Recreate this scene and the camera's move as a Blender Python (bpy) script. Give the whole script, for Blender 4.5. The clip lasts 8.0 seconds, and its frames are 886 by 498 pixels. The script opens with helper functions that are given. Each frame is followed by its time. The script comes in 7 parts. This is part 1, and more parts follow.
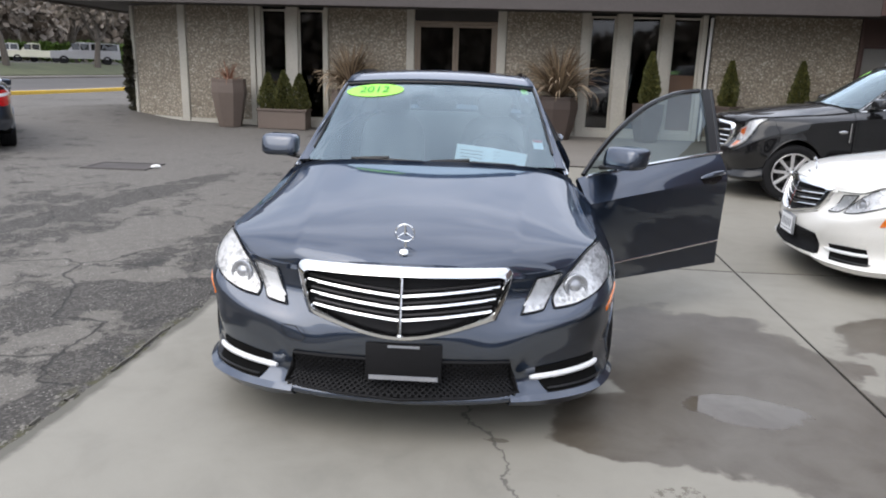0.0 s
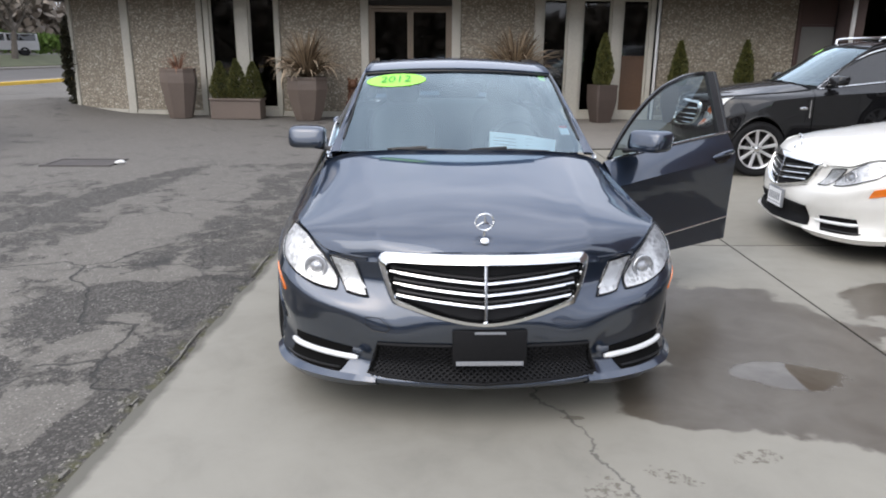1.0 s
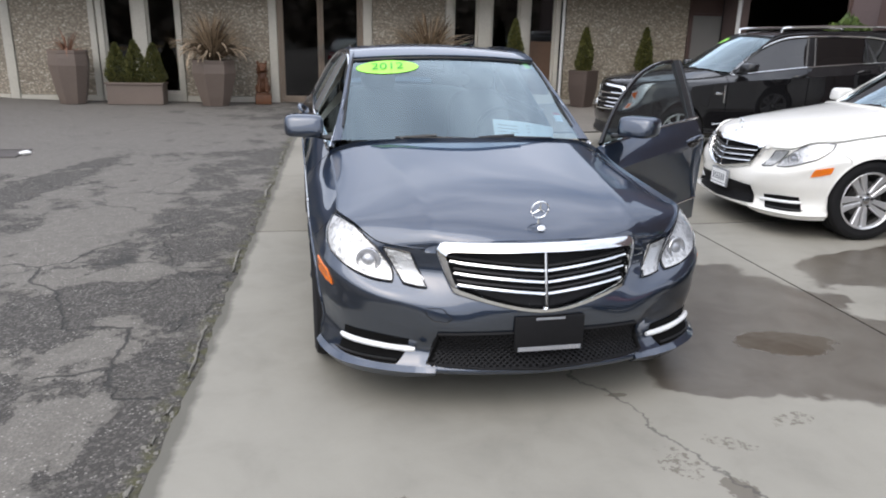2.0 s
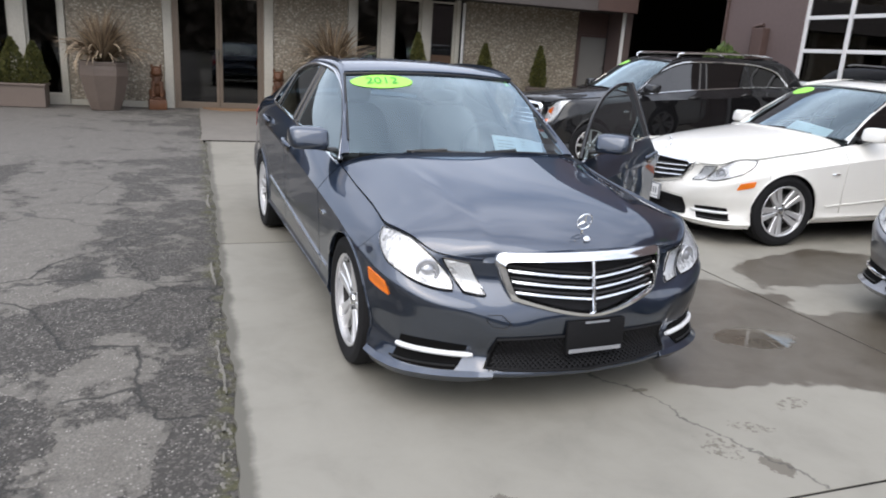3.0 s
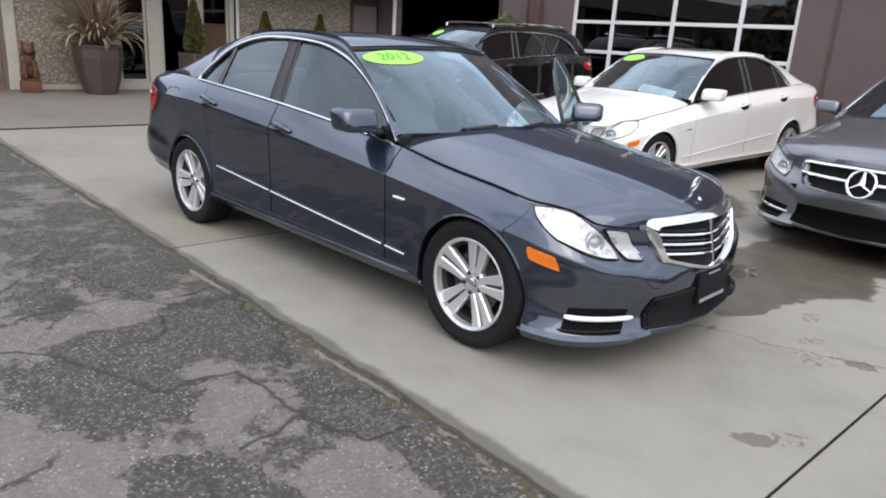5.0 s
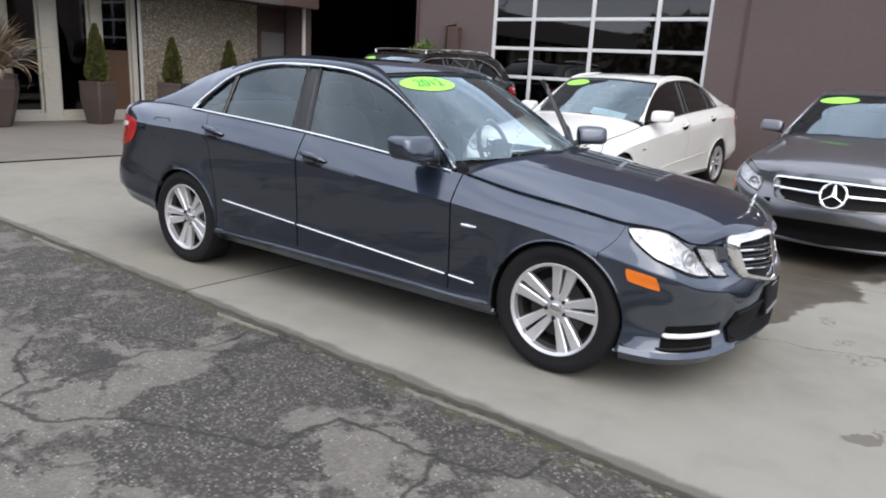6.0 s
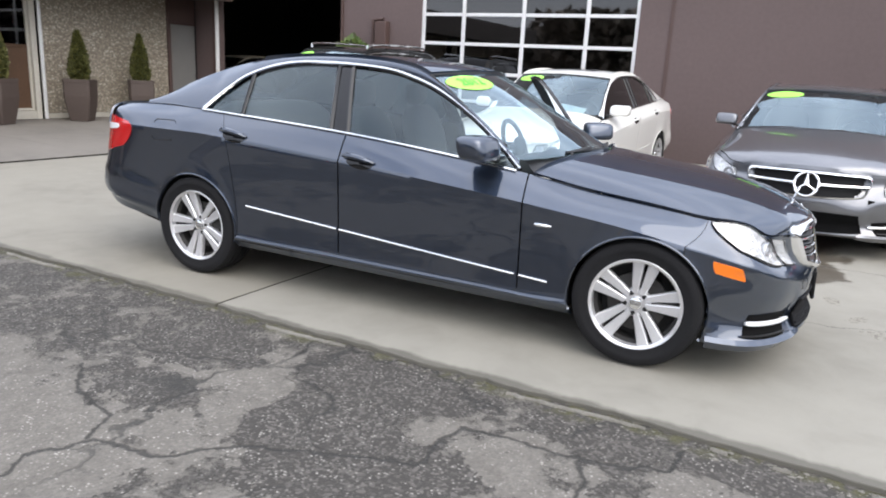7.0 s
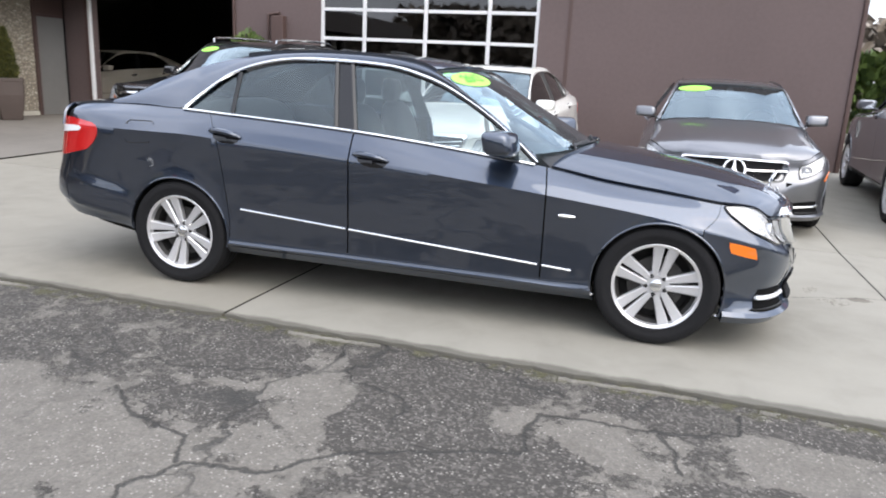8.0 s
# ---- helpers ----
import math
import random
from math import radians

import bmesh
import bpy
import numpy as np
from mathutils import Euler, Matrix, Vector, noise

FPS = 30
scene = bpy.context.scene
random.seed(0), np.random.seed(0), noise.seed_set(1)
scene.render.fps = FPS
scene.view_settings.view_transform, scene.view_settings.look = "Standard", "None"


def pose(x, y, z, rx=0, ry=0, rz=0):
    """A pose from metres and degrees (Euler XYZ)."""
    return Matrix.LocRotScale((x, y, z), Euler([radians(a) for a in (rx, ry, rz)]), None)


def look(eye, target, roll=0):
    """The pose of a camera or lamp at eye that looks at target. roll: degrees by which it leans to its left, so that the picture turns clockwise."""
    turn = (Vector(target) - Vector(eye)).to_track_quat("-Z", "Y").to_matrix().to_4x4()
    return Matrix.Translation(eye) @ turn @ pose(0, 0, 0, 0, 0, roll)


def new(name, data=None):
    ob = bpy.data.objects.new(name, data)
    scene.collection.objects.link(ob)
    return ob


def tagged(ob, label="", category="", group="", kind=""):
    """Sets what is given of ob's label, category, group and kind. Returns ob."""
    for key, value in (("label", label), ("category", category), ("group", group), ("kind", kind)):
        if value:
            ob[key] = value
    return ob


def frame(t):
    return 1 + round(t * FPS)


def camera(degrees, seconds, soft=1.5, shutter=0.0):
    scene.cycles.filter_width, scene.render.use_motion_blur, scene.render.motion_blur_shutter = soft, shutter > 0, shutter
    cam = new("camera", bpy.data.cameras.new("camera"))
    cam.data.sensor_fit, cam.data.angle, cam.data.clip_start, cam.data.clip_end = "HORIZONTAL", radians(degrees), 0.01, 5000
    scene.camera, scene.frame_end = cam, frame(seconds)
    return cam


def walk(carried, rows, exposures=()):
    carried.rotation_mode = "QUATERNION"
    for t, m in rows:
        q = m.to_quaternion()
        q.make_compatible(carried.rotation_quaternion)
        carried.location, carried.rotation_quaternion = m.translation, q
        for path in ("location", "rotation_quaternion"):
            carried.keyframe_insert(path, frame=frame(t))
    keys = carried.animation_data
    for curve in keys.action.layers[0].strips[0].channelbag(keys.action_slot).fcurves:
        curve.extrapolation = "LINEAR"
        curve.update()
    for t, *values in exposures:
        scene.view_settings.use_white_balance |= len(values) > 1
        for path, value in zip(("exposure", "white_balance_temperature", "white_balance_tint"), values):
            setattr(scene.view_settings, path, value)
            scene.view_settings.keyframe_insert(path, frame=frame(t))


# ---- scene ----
cam = camera(64.4, 8.0, soft=1.9, shutter=0.25)
METRES, EYE, TILT, LEAN, TURN = 6.766, 1.516, 0.0, 0.0, 6.0
PATH = [
    (0, (-0.011, 0.096, 1.484), (-0.215, 2.023, 0.989), 1.7),
    (0.5, (-0.232, 0.099, 1.49), (-0.36, 2.02, 0.948), 1.5),
    (1, (-0.571, 0.002, 1.507), (-0.599, 1.929, 0.972), 0.6),
    (1.5, (-0.879, 0.013, 1.481), (-0.788, 1.945, 0.974), 2.1),
    (1.7, (-1.022, 0.042, 1.493), (-0.853, 1.959, 0.948), 1.5),
    (2.8, (-1.904, 0.034, 1.563), (-1.329, 1.859, 0.988), 3.5),
    (3, (-2.055, 0.091, 1.535), (-1.409, 1.905, 1.002), 3.6),
    (3.5, (-2.483, 0.263, 1.518), (-1.644, 1.986, 0.953), 4.7),
    (4, (-2.952, 0.447, 1.501), (-1.997, 2.102, 0.914), 3.6),
    (4.2, (-3.105, 0.572, 1.484), (-2.056, 2.174, 0.912), 3.0),
    (5.3, (-3.881, 1.294, 1.44), (-2.489, 2.624, 0.899), 4.0),
    (5.5, (-3.992, 1.451, 1.416), (-2.54, 2.732, 0.916), 3.9),
    (6, (-4.296, 1.838, 1.408), (-2.751, 3.013, 0.924), 3.2),
    (6.5, (-4.575, 2.232, 1.405), (-2.939, 3.284, 0.94), 2.5),
    (7, (-4.772, 2.646, 1.388), (-3.061, 3.56, 0.904), 3.1),
    (7.5, (-5.012, 3.024, 1.379), (-3.223, 3.777, 0.895), 4.0),
    (8, (-5.145, 3.397, 1.356), (-3.289, 3.969, 0.878), 2.9),
]
walk(cam, [(t, look(eye, target, roll)) for t, eye, target, roll in PATH],
     exposures=[(0, 0.26), (4.2, 0.26), (5.9, 0.25), (7.0, 0.64), (8.0, 0.71)])

# ---- daylight: bright overcast sky with a soft sun ----
SUN_ELEVATION, SUN_AZIMUTH = 48.0, 215.0
world = bpy.data.worlds.new("sky")
scene.world = world
world.use_nodes = True
wn, wl = world.node_tree.nodes, world.node_tree.links
wn.clear()
w_out = wn.new("ShaderNodeOutputWorld")
w_bg = wn.new("ShaderNodeBackground")
w_sky = wn.new("ShaderNodeTexSky")
w_sky.sky_type, w_sky.sun_disc = "NISHITA", False
w_sky.sun_elevation, w_sky.sun_rotation = radians(SUN_ELEVATION), radians(SUN_AZIMUTH)
w_sky.dust_density, w_sky.air_density = 3.0, 1.0
w_co = wn.new("ShaderNodeTexCoord")
w_map = wn.new("ShaderNodeMapping")
w_map.inputs["Scale"].default_value = (1.0, 1.0, 2.6)
w_noise = wn.new("ShaderNodeTexNoise")
w_noise.inputs["Scale"].default_value, w_noise.inputs["Detail"].default_value = 2.2, 6.0
w_ramp = wn.new("ShaderNodeValToRGB")
w_ramp.color_ramp.elements[0].position, w_ramp.color_ramp.elements[0].color = 0.30, (0.35, 0.35, 0.35, 1)
w_ramp.color_ramp.elements[1].position, w_ramp.color_ramp.elements[1].color = 0.62, (0.97, 0.97, 0.97, 1)
w_mix = wn.new("ShaderNodeMix")
w_mix.data_type = "RGBA"
w_mix.inputs["B"].default_value = (8.8, 9.2, 10.4, 1)
wl.new(w_co.outputs["Generated"], w_map.inputs["Vector"])
wl.new(w_map.outputs["Vector"], w_noise.inputs["Vector"])
wl.new(w_noise.outputs["Fac"], w_ramp.inputs["Fac"])
wl.new(w_ramp.outputs["Color"], w_mix.inputs["Factor"])
wl.new(w_sky.outputs["Color"], w_mix.inputs["A"])
# an overcast sky is about twice as bright overhead as near the horizon
w_sep = wn.new("ShaderNodeSeparateXYZ")
w_rise = wn.new("ShaderNodeMapRange")
w_rise.inputs["From Min"].default_value, w_rise.inputs["From Max"].default_value = 0.0, 1.0
w_rise.inputs["To Min"].default_value, w_rise.inputs["To Max"].default_value = 0.72, 1.28
w_scale = wn.new("ShaderNodeVectorMath")
w_scale.operation = "SCALE"
wl.new(w_co.outputs["Generated"], w_sep.inputs["Vector"])
wl.new(w_sep.outputs["Z"], w_rise.inputs["Value"])
wl.new(w_mix.outputs["Result"], w_scale.inputs[0])
wl.new(w_rise.outputs["Result"], w_scale.inputs["Scale"])
wl.new(w_scale.outputs["Vector"], w_bg.inputs["Color"])
w_bg.inputs["Strength"].default_value = 0.150
wl.new(w_bg.outputs["Background"], w_out.inputs["Surface"])

sun_data = bpy.data.lights.new("sun", "SUN")
sun_data.energy, sun_data.angle, sun_data.color = 1.2, radians(65), (1.0, 0.96, 0.90)
sun = new("sun", sun_data)
_el, _az = radians(SUN_ELEVATION), radians(SUN_AZIMUTH)
_to = Vector((math.sin(_az) * math.cos(_el), math.cos(_az) * math.cos(_el), math.sin(_el)))
sun.matrix_world = look(_to * 50, (0, 0, 0))

# ---- materials ----
def material(name):
    m = bpy.data.materials.new(name)
    m.use_nodes = True
    n, l = m.node_tree.nodes, m.node_tree.links
    return m, n, l, n["Principled BSDF"]


def put(bsdf, **values):
    for key, value in values.items():
        bsdf.inputs[key.replace("_", " ")].default_value = value


def noise_node(n, l, scale, detail=4.0, rough=0.55, vector=None, distort=0.0):
    t = n.new("ShaderNodeTexNoise")
    t.inputs["Scale"].default_value, t.inputs["Detail"].default_value = scale, detail
    t.inputs["Roughness"].default_value, t.inputs["Distortion"].default_value = rough, distort
    if vector is not None:
        l.new(vector, t.inputs["Vector"])
    return t


def ramp(n, l, source, stops):
    r = n.new("ShaderNodeValToRGB")
    while len(r.color_ramp.elements) < len(stops):
        r.color_ramp.elements.new(0.5)
    for e, (p, c) in zip(r.color_ramp.elements, stops):
        e.position, e.color = p, (*c, 1) if len(c) == 3 else c
    l.new(source, r.inputs["Fac"])
    return r.outputs["Color"]


def grey(v):
    return (v, v, v)


def mix(n, l, fac, a, b, mode="MIX"):
    m = n.new("ShaderNodeMix")
    m.data_type, m.blend_type = "RGBA", mode
    for socket, value in (("Factor", fac), ("A", a), ("B", b)):
        if hasattr(value, "is_linked"):
            l.new(value, m.inputs[socket])
        elif socket == "Factor":
            m.inputs[socket].default_value = value
        else:
            m.inputs[socket].default_value = (*value, 1)
    return m.outputs["Result"]


def calc(n, l, op, a, b=0.0):
    m = n.new("ShaderNodeMath")
    m.operation = op
    for k, value in enumerate((a, b)):
        if hasattr(value, "is_linked"):
            l.new(value, m.inputs[k])
        else:
            m.inputs[k].default_value = value
    return m.outputs["Value"]


def bump(n, l, bsdf, height, strength, distance):
    b = n.new("ShaderNodeBump")
    b.inputs["Strength"].default_value, b.inputs["Distance"].default_value = strength, distance
    l.new(height, b.inputs["Height"])
    l.new(b.outputs["Normal"], bsdf.inputs["Normal"])


def place(n, kind="Object"):
    return n.new("ShaderNodeTexCoord").outputs[kind]


def world_place(n):
    return n.new("ShaderNodeNewGeometry").outputs["Position"]


def plain(name, color, rough=0.5, metal=0.0, coat=0.0, vary=0.12, scale=14.0, relief=0.0, spec=0.5):
    """A surface of one colour with fine and broad variation."""
    m, n, l, b = material(name)
    put(b, Roughness=rough, Metallic=metal, Coat_Weight=coat, Coat_Roughness=0.04)
    b.inputs["Specular IOR Level"].default_value = spec
    co = place(n)
    fine, broad = noise_node(n, l, scale * 6, 5, vector=co), noise_node(n, l, scale * 0.25, 3, vector=co)
    both = calc(n, l, "ADD", calc(n, l, "MULTIPLY", fine.outputs["Fac"], 0.5), calc(n, l, "MULTIPLY", broad.outputs["Fac"], 0.5))
    lo, hi = [max(0.0, c * (1 - vary)) for c in color], [min(1.0, c * (1 + vary)) for c in color]
    l.new(ramp(n, l, both, [(0.3, lo), (0.7, hi)]), b.inputs["Base Color"])
    if relief:
        bump(n, l, b, fine.outputs["Fac"], 0.5, relief)
    return m


def car_paint(name, color, metal, rough=0.34, ior=1.65, flop=1.0):
    m, n, l, b = material(name)
    put(b, Roughness=rough, Metallic=metal, Coat_Weight=1.0, Coat_Roughness=0.015)
    b.inputs["Coat IOR"].default_value = ior
    b.inputs["Specular Tint"].default_value = (flop ** 1.3, flop, flop ** 0.6, 1)
    co = place(n)
    flake = noise_node(n, l, 900, 1, vector=co)
    dust = noise_node(n, l, 3.0, 6, vector=co)
    base = ramp(n, l, flake.outputs["Fac"], [(0.35, [c * 0.8 for c in color]), (0.7, [min(1, c * 1.25) for c in color])])
    l.new(mix(n, l, calc(n, l, "MULTIPLY", dust.outputs["Fac"], 0.016), base, (0.30, 0.29, 0.27)), b.inputs["Base Color"])
    return m


def glass_sheet(name, tint, gloss=1.0, rough=0.01, coating=(1, 1, 1)):
    """A thin pane: what is behind it shows through its tint, and it mirrors more at a slant."""
    m, n, l, b = material(name)
    n.remove(b)
    out = n["Material Output"]
    clear, shine, blend = n.new("ShaderNodeBsdfTransparent"), n.new("ShaderNodeBsdfGlossy"), n.new("ShaderNodeMixShader")
    fres = n.new("ShaderNodeFresnel")
    fres.inputs["IOR"].default_value = 1.55
    clear.inputs["Color"].default_value = (*tint, 1)
    shine.inputs["Roughness"].default_value = rough
    shine.inputs["Color"].default_value = (*coating, 1)
    l.new(calc(n, l, "MULTIPLY", fres.outputs["Fac"], 1.55 * gloss), blend.inputs["Fac"])
    l.new(clear.outputs["BSDF"], blend.inputs[1])
    l.new(shine.outputs["BSDF"], blend.inputs[2])
    l.new(blend.outputs["Shader"], out.inputs["Surface"])
    return m


def oval_mask(n, l, p, x, y, rx, ry, edge, turn=0.0):
    """1 inside a ragged oval on the ground, 0 outside."""
    mp = n.new("ShaderNodeMapping")
    mp.vector_type = "TEXTURE"
    mp.inputs["Location"].default_value = (x, y, 0)
    mp.inputs["Rotation"].default_value = (0, 0, radians(turn))
    mp.inputs["Scale"].default_value = (rx, ry, 1e3)
    l.new(p, mp.inputs["Vector"])
    ln = n.new("ShaderNodeVectorMath")
    ln.operation = "LENGTH"
    l.new(mp.outputs["Vector"], ln.inputs[0])
    return ramp(n, l, calc(n, l, "ADD", ln.outputs["Value"], edge), [(0.93, grey(1)), (1.0, grey(0))])


def crack_mask(n, l, p, wobble, x0, y0, x1, y1, width):
    """1 along a wandering crack from one point of the ground to another."""
    half = 0.5 * math.hypot(x1 - x0, y1 - y0)
    mp = n.new("ShaderNodeMapping")
    mp.vector_type = "TEXTURE"
    mp.inputs["Location"].default_value = ((x0 + x1) / 2, (y0 + y1) / 2, 0)
    mp.inputs["Rotation"].default_value = (0, 0, math.atan2(y1 - y0, x1 - x0))
    l.new(p, mp.inputs["Vector"])
    at = n.new("ShaderNodeSeparateXYZ")
    l.new(mp.outputs["Vector"], at.inputs["Vector"])
    off = calc(n, l, "ABSOLUTE", calc(n, l, "ADD", at.outputs["Y"], wobble))
    over = calc(n, l, "MAXIMUM", calc(n, l, "SUBTRACT", calc(n, l, "ABSOLUTE", at.outputs["X"]), half), 0.0)
    return ramp(n, l, calc(n, l, "ADD", off, over), [(width * 0.4, grey(1)), (width, grey(0))])


def make_asphalt():
    """Old asphalt: pale worn film over dark stone, flaked off in ragged patches, with alligator cracks."""
    m, n, l, b = material("weathered_asphalt")
    p = world_place(n)
    warp = noise_node(n, l, 2.3, 5, 0.6, vector=p)
    add = n.new("ShaderNodeVectorMath")
    add.operation = "MULTIPLY_ADD"
    l.new(warp.outputs["Color"], add.inputs[0])
    add.inputs[1].default_value = (0.55, 0.55, 0.0)
    l.new(p, add.inputs[2])
    patch = noise_node(n, l, 1.7, 14, 0.80, vector=p, distort=0.0)
    tint = noise_node(n, l, 0.23, 4, 0.6, vector=p)
    grit = noise_node(n, l, 70, 3, 0.7, vector=p)
    stone = n.new("ShaderNodeTexVoronoi")
    stone.inputs["Scale"].default_value = 74
    l.new(p, stone.inputs["Vector"])
    pick = n.new("ShaderNodeSeparateColor")
    l.new(stone.outputs["Color"], pick.inputs["Color"])
    cracks = n.new("ShaderNodeTexVoronoi")
    cracks.feature = "DISTANCE_TO_EDGE"
    cracks.inputs["Scale"].default_value = 1.15
    l.new(add.outputs["Vector"], cracks.inputs["Vector"])
    jitter = noise_node(n, l, 14, 4, vector=p)
    width = calc(n, l, "ADD", cracks.outputs["Distance"], calc(n, l, "MULTIPLY", calc(n, l, "SUBTRACT", jitter.outputs["Fac"], 0.5), 0.022))
    gap = ramp(n, l, width, [(0.004, grey(1)), (0.018, grey(0))])
    some = ramp(n, l, noise_node(n, l, 0.8, 2, vector=p).outputs["Fac"], [(0.44, grey(0)), (0.53, grey(1))])
    gap = calc(n, l, "MULTIPLY", gap, some)
    level = calc(n, l, "ADD", patch.outputs["Fac"], calc(n, l, "MULTIPLY", calc(n, l, "SUBTRACT", tint.outputs["Fac"], 0.5), 0.45))
    # the strip beside the concrete has flaked most
    sep = n.new("ShaderNodeSeparateXYZ")
    l.new(p, sep.inputs["Vector"])
    near = ramp(n, l, calc(n, l, "MULTIPLY", calc(n, l, "ADD", sep.outputs["X"], 4.5), 0.25), [(0.30, grey(0)), (0.62, grey(1))])
    # traffic has worn the far part of the lot smooth
    calm = ramp(n, l, calc(n, l, "MULTIPLY", sep.outputs["Y"], 0.06), [(0.30, grey(0)), (0.62, grey(1))])
    level = calc(n, l, "ADD", calc(n, l, "SUBTRACT", level, calc(n, l, "MULTIPLY", near, 0.07)), calc(n, l, "MULTIPLY", calm, 0.035))
    gap = calc(n, l, "MULTIPLY", gap, calc(n, l, "SUBTRACT", 1.0, calc(n, l, "MULTIPLY", calm, 0.75)))
    # places where the film has flaked right off, and places where it has held
    edge = calc(n, l, "MULTIPLY", calc(n, l, "SUBTRACT", noise_node(n, l, 5.0, 6, 0.7, vector=p).outputs["Fac"], 0.5), 1.5)
    for sign, ovals in ((-0.13, ((-2.90, 3.95, 0.34, 0.44, 20), (-2.72, 4.32, 0.30, 0.26, 0), (-2.88, 2.95, 0.24, 0.42, 10), (-2.20, 4.25, 0.22, 0.55, 0), (-2.13, 2.50, 0.12, 0.45, 0), (-2.90, 5.10, 0.22, 0.26, 0), (-2.40, 5.25, 0.24, 0.36, 0), (-4.35, 7.6, 0.30, 2.2, -8))),
                        (0.10, ((-2.50, 3.45, 0.22, 0.32, 0), (-2.42, 2.70, 0.24, 0.34, 0), (-3.30, 4.95, 0.42, 0.38, 0), (-3.75, 3.9, 0.42, 0.60, 0), (-3.25, 6.6, 0.42, 1.7, -6)))):
        for o in ovals:
            level = calc(n, l, "ADD", level, calc(n, l, "MULTIPLY", oval_mask(n, l, p, *o[:4], edge, o[4]), sign))
    wobble = calc(n, l, "ADD", calc(n, l, "MULTIPLY", calc(n, l, "SUBTRACT", noise_node(n, l, 7.0, 4, 0.6, vector=p).outputs["Fac"], 0.5), 0.11), calc(n, l, "MULTIPLY", calc(n, l, "SUBTRACT", jitter.outputs["Fac"], 0.5), 0.02))
    for o in ((-3.46, 5.00, -3.26, 4.90), (-3.26, 4.90, -3.22, 4.60), (-3.22, 4.60, -3.00, 4.44), (-3.28, 4.93, -3.10, 5.02), (-3.10, 5.02, -3.05, 5.29), (-3.05, 5.29, -2.86, 5.55),
              (-2.72, 3.80, -2.38, 3.79), (-2.38, 3.79, -2.36, 3.30), (-2.36, 3.30, -2.66, 3.20), (-2.36, 3.30, -2.26, 2.98), (-2.26, 2.98, -2.06, 2.96), (-3.00, 4.44, -2.72, 3.80), (-3.46, 5.00, -3.95, 4.80)):
        gap = calc(n, l, "MAXIMUM", gap, crack_mask(n, l, p, wobble, *o, 0.013))
    worn = ramp(n, l, level, [(0.430, grey(0)), (0.475, grey(1))])
    film = mix(n, l, tint.outputs["Fac"], (0.150, 0.138, 0.120), (0.210, 0.194, 0.170))
    film = mix(n, l, ramp(n, l, grit.outputs["Fac"], [(0.35, grey(0)), (0.75, grey(0.75))]), film, (0.070, 0.065, 0.058))
    bare = mix(n, l, ramp(n, l, pick.outputs["Green"], [(0.55, grey(0)), (1.0, grey(1))]), (0.044, 0.040, 0.035), (0.112, 0.103, 0.092))
    mottle = noise_node(n, l, 9, 8, 0.75, vector=p)
    film = mix(n, l, ramp(n, l, mottle.outputs["Fac"], [(0.42, grey(0)), (0.66, grey(0.65))]), film, (0.098, 0.089, 0.076))
    film = mix(n, l, calc(n, l, "MULTIPLY", calm, 0.40), film, (0.098, 0.090, 0.082))
    color = mix(n, l, worn, bare, film)
    speck = ramp(n, l, calc(n, l, "MULTIPLY", pick.outputs["Red"], ramp(n, l, stone.outputs["Distance"], [(0.34, grey(1)), (0.50, grey(0))])), [(0.66, grey(0)), (0.90, grey(1))])
    color = mix(n, l, calc(n, l, "MULTIPLY", calc(n, l, "MULTIPLY", speck, ramp(n, l, jitter.outputs["Fac"], [(0.40, grey(0.1)), (0.62, grey(1))])), 0.8), color, (0.40, 0.38, 0.34))
    color = mix(n, l, calc(n, l, "MULTIPLY", gap, 0.85), color, (0.030, 0.029, 0.026))
    # moss and dirt caught along the apron's edge
    rim = calc(n, l, "ADD", calc(n, l, "ADD", sep.outputs["X"], 2.06), calc(n, l, "MULTIPLY", calc(n, l, "SUBTRACT", warp.outputs["Fac"], 0.5), 0.35))
    moss = calc(n, l, "MULTIPLY", ramp(n, l, rim, [(0.0, grey(0)), (0.06, grey(1))]), ramp(n, l, jitter.outputs["Fac"], [(0.42, grey(0)), (0.60, grey(1))]))
    color = mix(n, l, calc(n, l, "MULTIPLY", moss, 0.75), color, (0.070, 0.068, 0.026))
    l.new(color, b.inputs["Base Color"])
    put(b, Roughness=0.88)
    high = calc(n, l, "ADD", calc(n, l, "MULTIPLY", grit.outputs["Fac"], 0.4), calc(n, l, "SUBTRACT", calc(n, l, "MULTIPLY", worn, 0.8), calc(n, l, "MULTIPLY", stone.outputs["Distance"], 0.6)))
    bump(n, l, b, calc(n, l, "SUBTRACT", high, calc(n, l, "MULTIPLY", gap, 2.0)), 0.7, 0.007)
    return m


